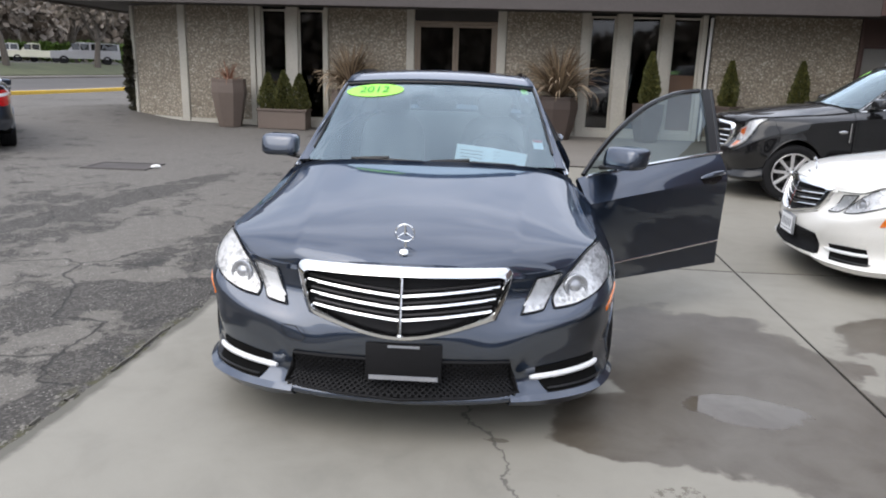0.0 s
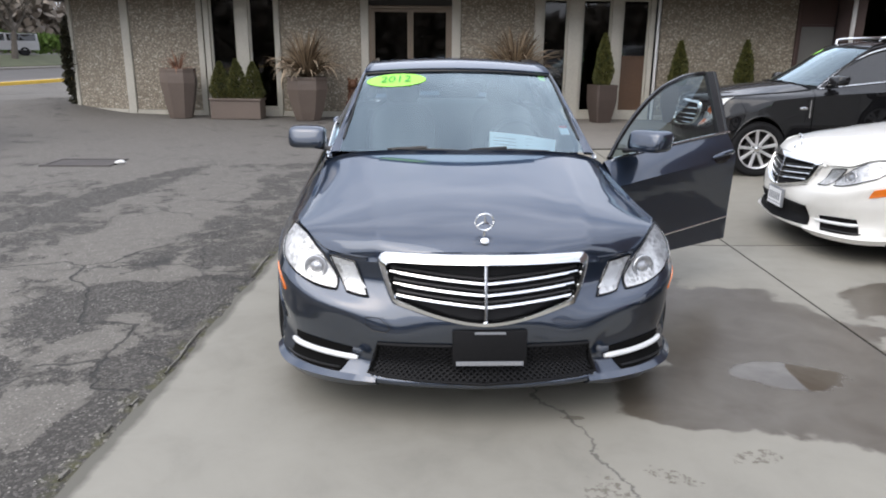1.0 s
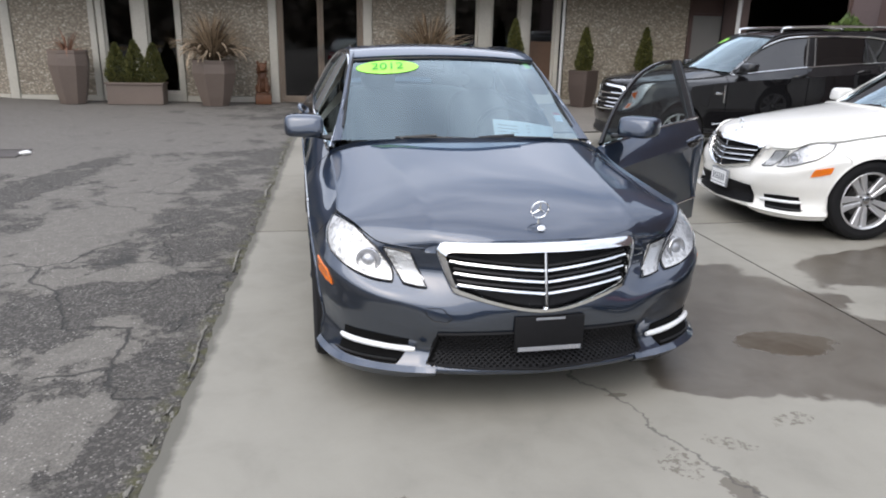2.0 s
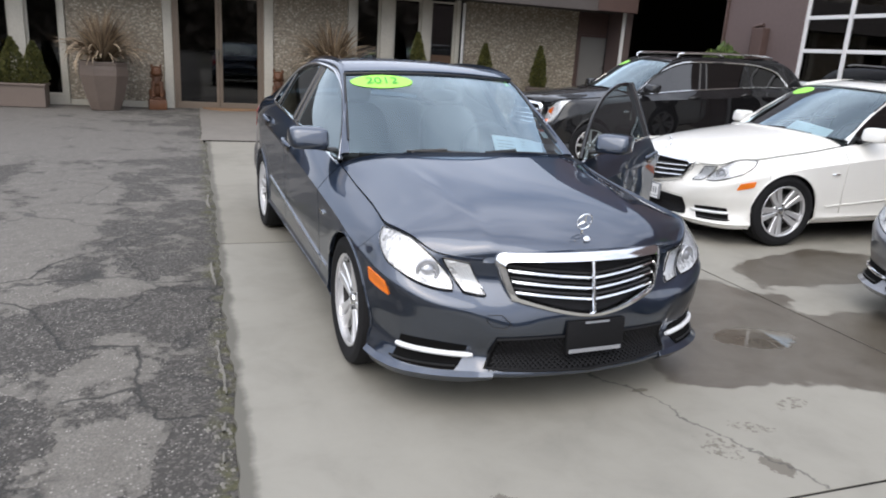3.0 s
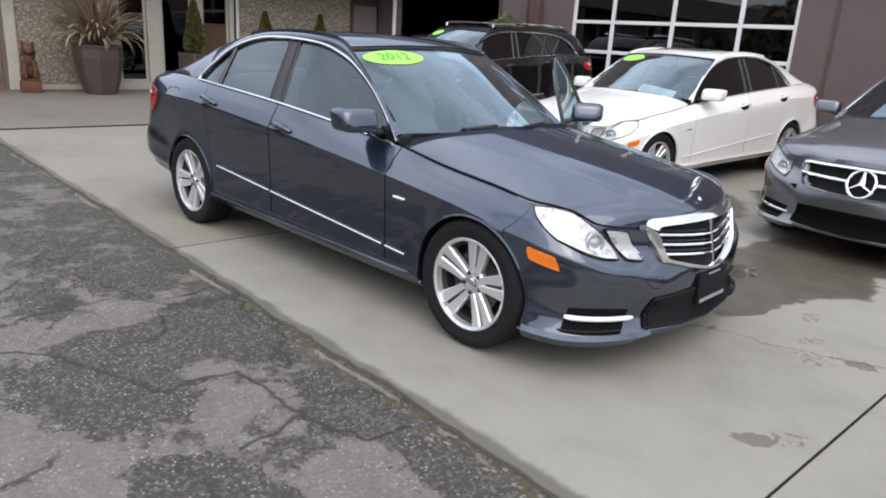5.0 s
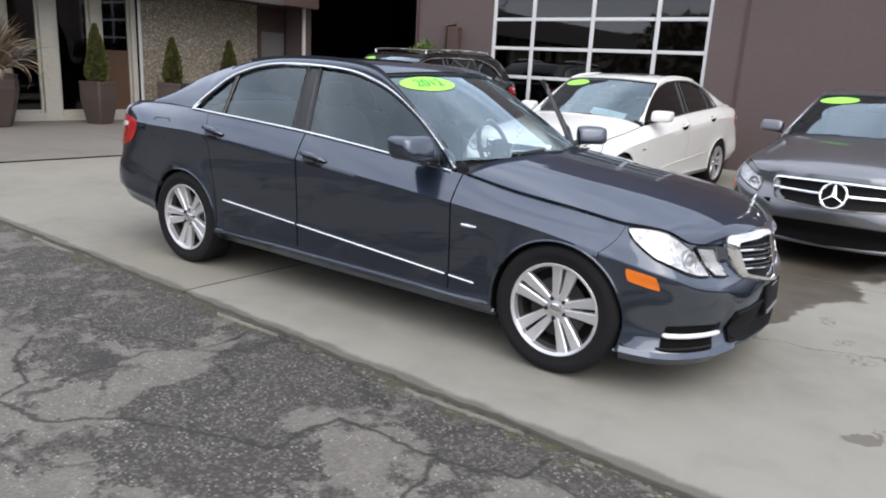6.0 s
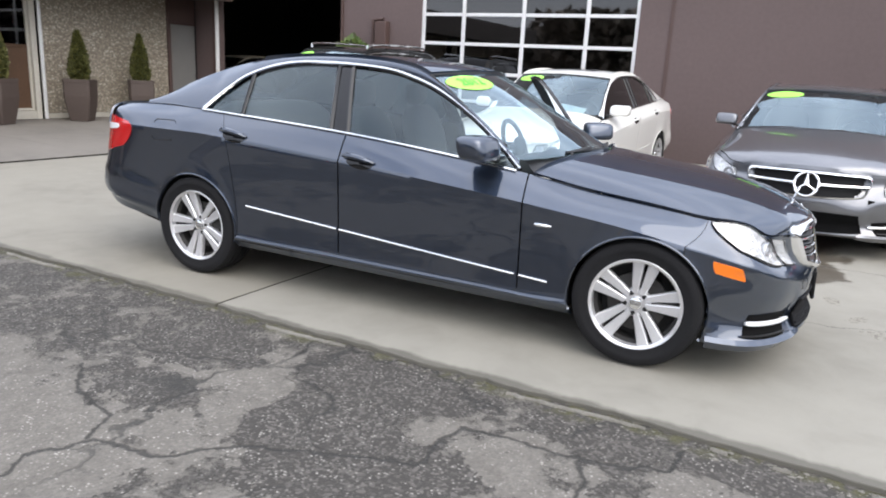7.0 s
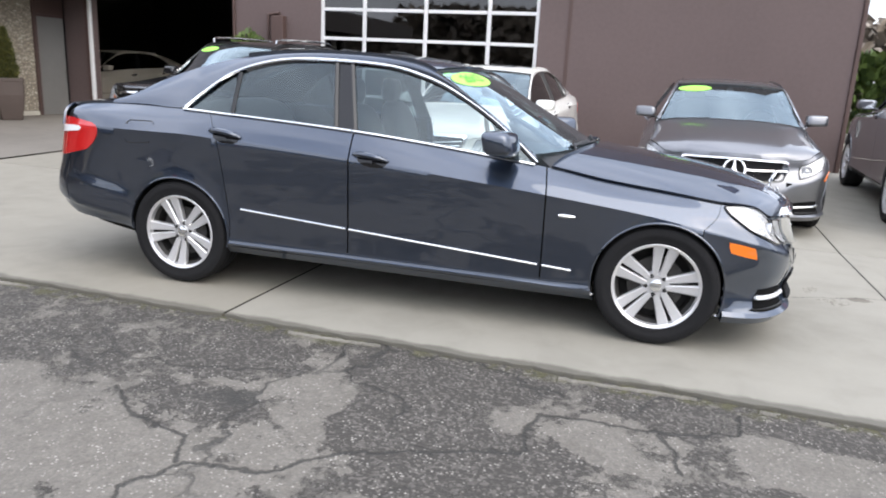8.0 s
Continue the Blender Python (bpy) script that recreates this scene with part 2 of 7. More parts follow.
def make_concrete(name, color, wet):
    m, n, l, b = material(name)
    p = world_place(n)
    broad, mid, fine = noise_node(n, l, 0.45, 5, 0.6, vector=p), noise_node(n, l, 3.5, 6, 0.65, vector=p, distort=0.4), noise_node(n, l, 120, 3, vector=p)
    tone = calc(n, l, "ADD", calc(n, l, "MULTIPLY", broad.outputs["Fac"], 0.6), calc(n, l, "MULTIPLY", mid.outputs["Fac"], 0.4))
    c = ramp(n, l, tone, [(0.32, [v * 0.74 for v in color]), (0.5, color), (0.68, [min(1, v * 1.14) for v in color])])
    c = mix(n, l, calc(n, l, "MULTIPLY", fine.outputs["Fac"], 0.22), c, [v * 0.72 for v in color])
    info = n.new("ShaderNodeObjectInfo")
    c = mix(n, l, calc(n, l, "MULTIPLY", info.outputs["Random"], 0.14), c, [v * 0.8 for v in color])
    rough = 0.78
    if wet:
        edge = calc(n, l, "MULTIPLY", calc(n, l, "SUBTRACT", noise_node(n, l, 2.2, 5, vector=p).outputs["Fac"], 0.5), 1.3)
        small = calc(n, l, "MULTIPLY", calc(n, l, "SUBTRACT", noise_node(n, l, 14, 6, 0.7, vector=p).outputs["Fac"], 0.5), 2.6)
        spread = None
        for o in ((1.15, 3.55, 0.66, 1.15, 8), (1.85, 2.95, 1.25, 0.58, -12), (0.55, 2.98, 0.42, 0.32, 30), (2.75, 4.35, 0.95, 0.40, 10), (4.6, 3.4, 1.4, 1.1, 0)):
            k = oval_mask(n, l, p, *o[:4], edge, o[4])
            spread = k if spread is None else calc(n, l, "MAXIMUM", spread, k)
        blot = None
        crumbs = ramp(n, l, noise_node(n, l, 34, 4, 0.7, vector=p).outputs["Fac"], [(0.50, grey(0)), (0.58, grey(1))])
        for o in ((-1.03, 2.03, 0.10, 0.055, -55, 1.0), (0.14, 2.02, 0.06, 0.075, 0, 1.0), (0.26, 2.31, 0.10, 0.045, -30, 0.0), (-0.03, 2.74, 0.05, 0.018, 0, 1.0), (0.0, 2.2, 0.08, 0.10, 20, 0.0), (0.63, 2.45, 0.10, 0.05, 10, 0.0), (-0.90, 1.95, 0.09, 0.05, -50, 0.0)):
            k = oval_mask(n, l, p, *o[:4], small, o[4])
            if not o[5]:
                k = calc(n, l, "MULTIPLY", k, crumbs)
            blot = k if blot is None else calc(n, l, "MAXIMUM", blot, k)
        pool = oval_mask(n, l, p, 1.10, 3.20, 0.27, 0.17, calc(n, l, "ADD", calc(n, l, "MULTIPLY", edge, 0.8), calc(n, l, "MULTIPLY", small, 0.22)), 0)
        # a wandering hairline crack out from under the car
        sep = n.new("ShaderNodeSeparateXYZ")
        l.new(p, sep.inputs["Vector"])
        wander = noise_node(n, l, 3.2, 5, 0.7, vector=p)
        off = calc(n, l, "ADD", calc(n, l, "ADD", sep.outputs["X"], calc(n, l, "MULTIPLY", sep.outputs["Y"], 0.36)), calc(n, l, "MULTIPLY", calc(n, l, "SUBTRACT", wander.outputs["Fac"], 0.5), 0.28))
        hair = ramp(n, l, calc(n, l, "ABSOLUTE", calc(n, l, "SUBTRACT", off, 0.90)), [(0.003, grey(1)), (0.009, grey(0))])
        hair = calc(n, l, "MULTIPLY", hair, calc(n, l, "MULTIPLY", calc(n, l, "GREATER_THAN", sep.outputs["Y"], 1.84), calc(n, l, "LESS_THAN", sep.outputs["Y"], 3.3)))
        c = mix(n, l, calc(n, l, "MULTIPLY", calc(n, l, "MULTIPLY", spread, ramp(n, l, mid.outputs["Fac"], [(0.30, grey(0.70)), (0.62, grey(1))])), 0.90), c, (0.060, 0.046, 0.031))
        c = mix(n, l, calc(n, l, "MULTIPLY", blot, 0.62), c, (0.070, 0.055, 0.040))
        c = mix(n, l, calc(n, l, "MULTIPLY", hair, 0.7), c, (0.06, 0.055, 0.05))
        # darker ragged band along the broken edge beside the asphalt
        rim = calc(n, l, "ADD", calc(n, l, "ADD", sep.outputs["X"], 1.95), calc(n, l, "MULTIPLY", calc(n, l, "SUBTRACT", mid.outputs["Fac"], 0.5), 0.10))
        c = mix(n, l, calc(n, l, "MULTIPLY", ramp(n, l, rim, [(0.040, grey(1)), (0.075, grey(0))]), 0.75), c, (0.075, 0.070, 0.056))
        wetness = calc(n, l, "ADD", calc(n, l, "MULTIPLY", spread, 0.42), calc(n, l, "MULTIPLY", pool, 0.34))
        l.new(calc(n, l, "SUBTRACT", rough, wetness), b.inputs["Roughness"])
        flat = calc(n, l, "MULTIPLY", fine.outputs["Fac"], calc(n, l, "SUBTRACT", 1.0, pool))
        bump(n, l, b, calc(n, l, "SUBTRACT", flat, calc(n, l, "MULTIPLY", hair, 3.0)), 0.25, 0.003)
    else:
        put(b, Roughness=rough)
        bump(n, l, b, calc(n, l, "ADD", fine.outputs["Fac"], mid.outputs["Fac"]), 0.25, 0.004)
    l.new(c, b.inputs["Base Color"])
    return m


def make_aggregate():
    """Exposed pebbles in pale cement."""
    m, n, l, b = material("exposed_pebble_panel")
    p = place(n)
    v = n.new("ShaderNodeTexVoronoi")
    v.inputs["Scale"].default_value = 26
    l.new(p, v.inputs["Vector"])
    hue = n.new("ShaderNodeTexVoronoi")
    hue.inputs["Scale"].default_value = 26
    l.new(p, hue.inputs["Vector"])
    sep = n.new("ShaderNodeSeparateColor")
    l.new(hue.outputs["Color"], sep.inputs["Color"])
    pebble = ramp(n, l, sep.outputs["Red"], [(0.0, (0.19, 0.155, 0.115)), (0.45, (0.38, 0.325, 0.25)), (0.8, (0.50, 0.44, 0.35)), (1.0, (0.66, 0.60, 0.50))])
    gap = ramp(n, l, v.outputs["Distance"], [(0.42, grey(0)), (0.62, grey(1))])
    dirt = noise_node(n, l, 1.1, 5, vector=p)
    c = mix(n, l, gap, pebble, (0.25, 0.215, 0.165))
    c = mix(n, l, calc(n, l, "MULTIPLY", dirt.outputs["Fac"], 0.35), c, (0.19, 0.175, 0.15))
    l.new(c, b.inputs["Base Color"])
    put(b, Roughness=0.85)
    bump(n, l, b, calc(n, l, "SUBTRACT", 1.0, v.outputs["Distance"]), 0.9, 0.012)
    return m


def make_reflector():
    """Bright lamp bowl: vaporised metal in small facets, their uneven glints put into the colour."""
    m, n, l, b = material("lamp_reflector")
    p = place(n)
    facet = n.new("ShaderNodeTexVoronoi")
    facet.inputs["Scale"].default_value = 62
    l.new(p, facet.inputs["Vector"])
    pick = n.new("ShaderNodeSeparateColor")
    l.new(facet.outputs["Color"], pick.inputs["Color"])
    broad = noise_node(n, l, 11, 3, vector=p)
    tone = calc(n, l, "ADD", calc(n, l, "MULTIPLY", pick.outputs["Red"], 0.5), calc(n, l, "MULTIPLY", broad.outputs["Fac"], 0.6))
    l.new(ramp(n, l, tone, [(0.25, grey(0.42)), (0.55, grey(0.80)), (0.85, grey(0.95))]), b.inputs["Base Color"])
    put(b, Roughness=0.30, Metallic=0.45)
    bump(n, l, b, calc(n, l, "ADD", facet.outputs["Distance"], calc(n, l, "MULTIPLY", broad.outputs["Fac"], 1.5)), 0.6, 0.006)
    return m


def leafy(name, dark, light):
    m, n, l, b = material(name)
    g = n.new("ShaderNodeNewGeometry")
    c = ramp(n, l, g.outputs["Random Per Island"], [(0.0, dark), (1.0, light)])
    l.new(c, b.inputs["Base Color"])
    put(b, Roughness=0.6)
    return m


PAINT_GREY = car_paint("dark_grey_metallic_paint", (0.033, 0.047, 0.076), 0.90, 0.33, 1.88, 0.62)
PAINT_WHITE = car_paint("white_paint", (0.80, 0.79, 0.75), 0.0, 0.4, 1.38)
PAINT_BLACK = car_paint("black_paint", (0.004, 0.004, 0.005), 0.0, 0.4, 1.55)
PAINT_BLACK.node_tree.nodes["Principled BSDF"].inputs["Specular IOR Level"].default_value = 0.1
PAINT_SILVER = car_paint("mid_grey_metallic_paint", (0.165, 0.17, 0.185), 0.8)
PAINT_SLATE = car_paint("slate_metallic_paint", (0.17, 0.175, 0.195), 0.6)
CHROME = plain("chrome", (0.86, 0.87, 0.88), 0.09, 1.0, vary=0.03)
ALLOY = plain("alloy_wheel_metal", (0.74, 0.74, 0.75), 0.30, 0.62, 0.5, 0.06)
RUBBER = plain("tyre_rubber", (0.011, 0.011, 0.012), 0.85, vary=0.3, relief=0.0006, spec=0.25)
RUBBER_GREY = plain("grey_frame_print", (0.30, 0.30, 0.31), 0.6)
BLACK_TRIM = plain("black_plastic", (0.012, 0.012, 0.013), 0.45, vary=0.2)
GLOSS_BLACK = plain("gloss_black_trim", (0.008, 0.008, 0.009), 0.12, vary=0.1)
MESH_BLACK = plain("black_honeycomb", (0.008, 0.008, 0.009), 0.65, vary=0.2, spec=0.2)
# black for linings, and for shade in gaps and openings
DARK_VOID = plain("matt_black_lining_and_shade", (0.006, 0.006, 0.006), 0.95, vary=0.2, spec=0.1)
GLASS_CLEAR = glass_sheet("windscreen_glass", (0.64, 0.77, 0.80), 1.6, 0.01, (0.76, 0.92, 1.0))
GLASS_TINT = glass_sheet("tinted_side_glass", (0.44, 0.52, 0.53), 1.2, 0.01, (0.84, 0.96, 1.0))
GLASS_DARK = glass_sheet("dark_privacy_glass", (0.02, 0.02, 0.022))
GLASS_LENS = glass_sheet("lamp_lens", (0.98, 0.985, 0.99), 0.6)
GLASS_GARAGE = glass_sheet("garage_door_glass", (0.22, 0.22, 0.23), 1.25, 0.02)
GLASS_SHOP = glass_sheet("shopfront_glass", (0.22, 0.22, 0.23), 0.75, 0.03)
REFLECTOR = make_reflector()
WHITE_LAMP = plain("white_lamp_plastic", (0.86, 0.87, 0.88), 0.2, 0.0, 0.8, 0.03)
AMBER = plain("amber_plastic", (0.85, 0.20, 0.015), 0.2, 0.0, 0.8, 0.06)
RED_LAMP = plain("red_lamp_plastic", (0.50, 0.012, 0.014), 0.15, 0.0, 1.0, 0.08)
SEAT = plain("grey_leather", (0.13, 0.13, 0.13), 0.5, vary=0.12, relief=0.001)
DARK_INSIDE = plain("dark_cabin_and_room_shade", (0.035, 0.035, 0.037), 0.6, vary=0.2)
PAPER = plain("white_paper", (0.82, 0.83, 0.84), 0.7, vary=0.06)
PRINT = plain("grey_print", (0.25, 0.26, 0.28), 0.7)
LIME = plain("lime_sticker", (0.34, 0.82, 0.10), 0.5, vary=0.04)
DIGIT = plain("green_sticker_digits", (0.05, 0.36, 0.04), 0.5, vary=0.05)
ASPHALT = make_asphalt()
CONCRETE = make_concrete("pale_concrete", (0.268, 0.254, 0.216), True)
DARKER_CONCRETE = make_concrete("darker_pale_concrete", (0.240, 0.224, 0.186), True)
WALKWAY = make_concrete("grey_walkway_concrete", (0.180, 0.163, 0.141), False)
FILLER_AND_SHADE = plain("joint_filler_and_step_shade", (0.016, 0.015, 0.013), 0.9, vary=0.3, spec=0.1)
CRUMBLE = plain("crumbled_cement", (0.175, 0.165, 0.142), 0.9, vary=0.3, relief=0.004)
AGGREGATE = make_aggregate()
CEMENT = plain("painted_cement_pillar", (0.50, 0.475, 0.41), 0.8, vary=0.14, scale=5, relief=0.002)
FASCIA = plain("grey_fascia_paint", (0.082, 0.071, 0.068), 0.75, vary=0.12, scale=3)
SOFFIT = plain("dark_soffit_paint", (0.045, 0.042, 0.040), 0.8, vary=0.15)
BROWN = plain("brown_wall_paint", (0.119, 0.086, 0.082), 0.72, vary=0.10, scale=2.5, relief=0.0015)
BROWN_TRIM = plain("dark_brown_trim_paint", (0.085, 0.052, 0.045), 0.6, vary=0.12)
ALUMINIUM = plain("bronze_anodised_frame", (0.21, 0.165, 0.125), 0.45, 0.4, vary=0.1)
WHITE_FRAME = plain("white_painted_metal", (0.72, 0.72, 0.72), 0.4, vary=0.06)
DOOR_GREY = plain("grey_door_paint", (0.19, 0.185, 0.175), 0.55, vary=0.08)
WOOD_DOOR = plain("brown_wood_panel", (0.105, 0.058, 0.032), 0.5, vary=0.3, scale=6)
POT = plain("taupe_planter", (0.145, 0.112, 0.092), 0.6, vary=0.14, scale=6, relief=0.001)
POT_DARK = plain("dark_brown_planter", (0.075, 0.055, 0.046), 0.6, vary=0.14, scale=6, relief=0.001)
SOIL = plain("potting_soil", (0.035, 0.026, 0.02), 0.95, vary=0.4, relief=0.004)
CARVED = plain("carved_orange_wood", (0.105, 0.042, 0.017), 0.55, vary=0.55, scale=10, relief=0.004)
MAT_FIBRE = plain("coir_mat", (0.22, 0.13, 0.07), 0.95, vary=0.3, relief=0.003)
STRAP = leafy("dry_strap_leaves", (0.075, 0.048, 0.028), (0.44, 0.34, 0.23))
STRAP_RED = leafy("reddish_strap_leaves", (0.17, 0.075, 0.045), (0.36, 0.20, 0.13))
DRY_SHRUB = leafy("dull_corner_shrub", (0.022, 0.022, 0.012), (0.060, 0.055, 0.028))
CONIFER = leafy("conifer_sprays", (0.034, 0.042, 0.010), (0.125, 0.120, 0.030))
BANK = leafy("light_green_bank", (0.09, 0.15, 0.03), (0.20, 0.30, 0.07))
HEDGE = leafy("hedge_leaves", (0.03, 0.06, 0.015), (0.14, 0.20, 0.05))
TREE_LEAF = leafy("distant_tree_leaves", (0.120, 0.100, 0.078), (0.300, 0.250, 0.200))
BARK = plain("grey_bark", (0.10, 0.085, 0.07), 0.9, vary=0.35, relief=0.01)
GRASS = plain("winter_grass", (0.065, 0.072, 0.034), 0.95, vary=0.4, scale=3)
ROAD = plain("street_asphalt", (0.085, 0.080, 0.076), 0.9, vary=0.15, scale=2)
YELLOW = plain("yellow_kerb_paint", (0.66, 0.42, 0.05), 0.7, vary=0.15)
RED_PRINT = plain("red_print", (0.55, 0.08, 0.06), 0.6)
LITTER = plain("white_litter", (0.8, 0.8, 0.78), 0.7)
CREAM = plain("cream_truck_paint", (0.68, 0.66, 0.52), 0.35, vary=0.05)
TRUCK_SILVER = plain("silver_truck_paint", (0.40, 0.40, 0.41), 0.35, 0.3, vary=0.05)
TAN = plain("tan_car_paint", (0.48, 0.44, 0.37), 0.35, 0.2, vary=0.05)


# ---- building tools ----
def part(name, bm, mat, parent=None, label="", m=None, smooth=True, kind=""):
    """Links a bmesh as one mesh object, under parent where one is given."""
    if m is not None:
        bm.transform(m)
    bm.normal_update()
    if smooth:
        for f in bm.faces:
            f.smooth = True
        for e in bm.edges:
            if len(e.link_faces) == 2 and e.calc_face_angle(0) > 0.60:
                e.smooth = False
    data = bpy.data.meshes.new(name)
    bm.to_mesh(data)
    bm.free()
    for one in mat if isinstance(mat, (list, tuple)) else (mat,):
        data.materials.append(one)
    ob = new(name, data)
    if parent is not None:
        ob.parent = parent
    if label or kind:
        tagged(ob, label, "", "", kind)
    return ob


def grid_mesh(bm, pts, closed_u=False, closed_v=False, flip=False):
    """Faces over a grid of points, rows of equal length. Returns the vertices."""
    rows = [[bm.verts.new(p) for p in row] for row in pts]
    nu, nv = len(rows), len(rows[0])
    for i in range(nu if closed_u else nu - 1):
        for j in range(nv if closed_v else nv - 1):
            q = [rows[i][j], rows[(i + 1) % nu][j], rows[(i + 1) % nu][(j + 1) % nv], rows[i][(j + 1) % nv]]
            if flip:
                q.reverse()
            try:
                bm.faces.new(q)
            except ValueError:
                pass
    return rows


def box(bm, x0, x1, y0, y1, z0, z1, bevel=0.0, m=None, segments=2):
    out = bmesh.ops.create_cube(bm, size=1.0)["verts"]
    for v in out:
        v.co = Vector((x0 + (v.co.x + 0.5) * (x1 - x0), y0 + (v.co.y + 0.5) * (y1 - y0), z0 + (v.co.z + 0.5) * (z1 - z0)))
    if bevel:
        edges = list({e for v in out for e in v.link_edges})
        res = bmesh.ops.bevel(bm, geom=edges, offset=bevel, segments=segments, affect="EDGES", profile=0.5)
        out = list({v for f in res["faces"] for v in f.verts} | {v for v in out if v.is_valid})
    if m is not None:
        bmesh.ops.transform(bm, matrix=m, verts=out)
    return out


def lathe(bm, profile, n=32, m=None, closed=False):
    """Turns (radius, height) points about the z axis."""
    rows = []
    for r, h in profile:
        ring = [Vector((r * math.cos(2 * math.pi * k / n), r * math.sin(2 * math.pi * k / n), h)) for k in range(n)]
        rows.append([m @ p for p in ring] if m is not None else ring)
    return grid_mesh(bm, rows, closed_u=closed, closed_v=True)


def tube(bm, path, radius, n=8, flat=1.0, ends=True, up=None):
    """A tube along a path of points; flat squeezes it across up."""
    path = [Vector(p) for p in path]
    rows = []
    for k, p in enumerate(path):
        t = (path[min(k + 1, len(path) - 1)] - path[max(k - 1, 0)]).normalized()
        a = Vector(up) if up is not None else (Vector((0, 0, 1)) if abs(t.z) < 0.9 else Vector((1, 0, 0)))
        b = t.cross(a).normalized()
        a = b.cross(t)
        r = radius[k] if isinstance(radius, (list, tuple)) else radius
        rows.append([p + r * (math.cos(2 * math.pi * i / n) * b + flat * math.sin(2 * math.pi * i / n) * a) for i in range(n)])
    made = grid_mesh(bm, rows, closed_v=True)
    if ends:
        bm.faces.new(list(reversed(made[0])))
        bm.faces.new(made[-1])
    return made


class Spline:
    """Monotone cubic curve through keys (t, value, ...), for arrays of t."""

    def __init__(self, keys):
        k = np.array(keys, float)
        self.t, self.v = k[:, 0], k[:, 1:]
        h = np.diff(self.t)[:, None]
        d = np.diff(self.v, axis=0) / h
        s = np.zeros_like(self.v)
        if len(self.t) > 2:
            a, b = d[:-1], d[1:]
            w1, w2 = 2 * h[1:] + h[:-1], h[1:] + 2 * h[:-1]
            with np.errstate(divide="ignore", invalid="ignore"):
                mid = (w1 + w2) / (w1 / a + w2 / b)
            s[1:-1] = np.where(a * b > 0, mid, 0.0)
            s[0], s[-1] = d[0], d[-1]
        else:
            s[:] = d
        self.s = s

    def __call__(self, t):
        t = np.asarray(t, float)
        i = np.clip(np.searchsorted(self.t, t, side="right") - 1, 0, len(self.t) - 2)
        h = self.t[i + 1] - self.t[i]
        u = np.clip((t - self.t[i]) / h, 0, 1)[..., None]
        h = h[..., None]
        out = ((1 + 2 * u) * (1 - u) ** 2) * self.v[i] + u * (1 - u) ** 2 * h * self.s[i] + u * u * (3 - 2 * u) * self.v[i + 1] + u * u * (u - 1) * h * self.s[i + 1]
        return out[..., 0] if self.v.shape[1] == 1 else out


def flow(points, n):
    """n points along a smooth open curve through the points (Catmull-Rom, even in chord length)."""
    p = [Vector(q) for q in points]
    p = [2 * p[0] - p[1], *p, 2 * p[-1] - p[-2]]
    out = []
    for i in range(1, len(p) - 2):
        for k in range(24):
            u = k / 24
            out.append(0.5 * (2 * p[i] + (p[i + 1] - p[i - 1]) * u + (2 * p[i - 1] - 5 * p[i] + 4 * p[i + 1] - p[i + 2]) * u * u + (3 * p[i] - p[i - 1] - 3 * p[i + 1] + p[i + 2]) * u ** 3))
    out.append(p[-2])
    dist = [0.0]
    for a, b in zip(out, out[1:]):
        dist.append(dist[-1] + (b - a).length)
    res, j = [], 0
    for k in range(n):
        d = dist[-1] * k / (n - 1)
        while j < len(dist) - 2 and dist[j + 1] < d:
            j += 1
        u = (d - dist[j]) / max(1e-9, dist[j + 1] - dist[j])
        res.append(out[j].lerp(out[j + 1], min(1, max(0, u))))
    return res


def letters(text, size):
    """A flat mesh of the text in the built-in font, centred on the origin in the xy plane."""
    curve = bpy.data.curves.new("letters", "FONT")
    curve.body, curve.size, curve.align_x, curve.align_y = text, size, "CENTER", "CENTER"
    ob = bpy.data.objects.new("letters", curve)
    scene.collection.objects.link(ob)
    mesh = bpy.data.meshes.new_from_object(ob.evaluated_get(bpy.context.evaluated_depsgraph_get()))
    bm = bmesh.new()
    bm.from_mesh(mesh)
    bpy.data.objects.remove(ob)
    bpy.data.curves.remove(curve)
    bpy.data.meshes.remove(mesh)
    return bm


# ---- ground, street, lot ----
def smoothstep(a, b, v):
    u = min(1.0, max(0.0, (v - a) / (b - a)))
    return u * u * (3 - 2 * u)


def ground_height(x, y):
    street = 1.0 * smoothstep(-24, -38, x)
    mound = 0.26 * math.exp(-((x + 10.6) ** 2 + (y - 18.0) ** 2) / 5.0)
    apron = 0.10 * smoothstep(11.8, 16.0, y) * smoothstep(30, 20, y)
    return -0.022 + street + mound + apron


def steps(*runs):
    out = []
    for a, b, n in runs:
        out += [a + (b - a) * k / n for k in range(n)]
    return out + [runs[-1][1]]


bm = bmesh.new()
gx = steps((-900, -80, 6), (-80, -44, 4), (-44, -16, 14), (-16, 12, 28), (12, 80, 6), (80, 900, 5))
gy = steps((-900, -60, 6), (-60, -8, 6), (-8, 26, 34), (26, 80, 8), (80, 900, 6))
grid_mesh(bm, [[(x, y, ground_height(x, y)) for y in gy] for x in gx])
for f in bm.faces:
    if f.normal.z < 0:
        f.normal_flip()
ground = tagged(part("ground", bm, ASPHALT), "worn patched asphalt lot with open cracks", "ground", kind="structure")


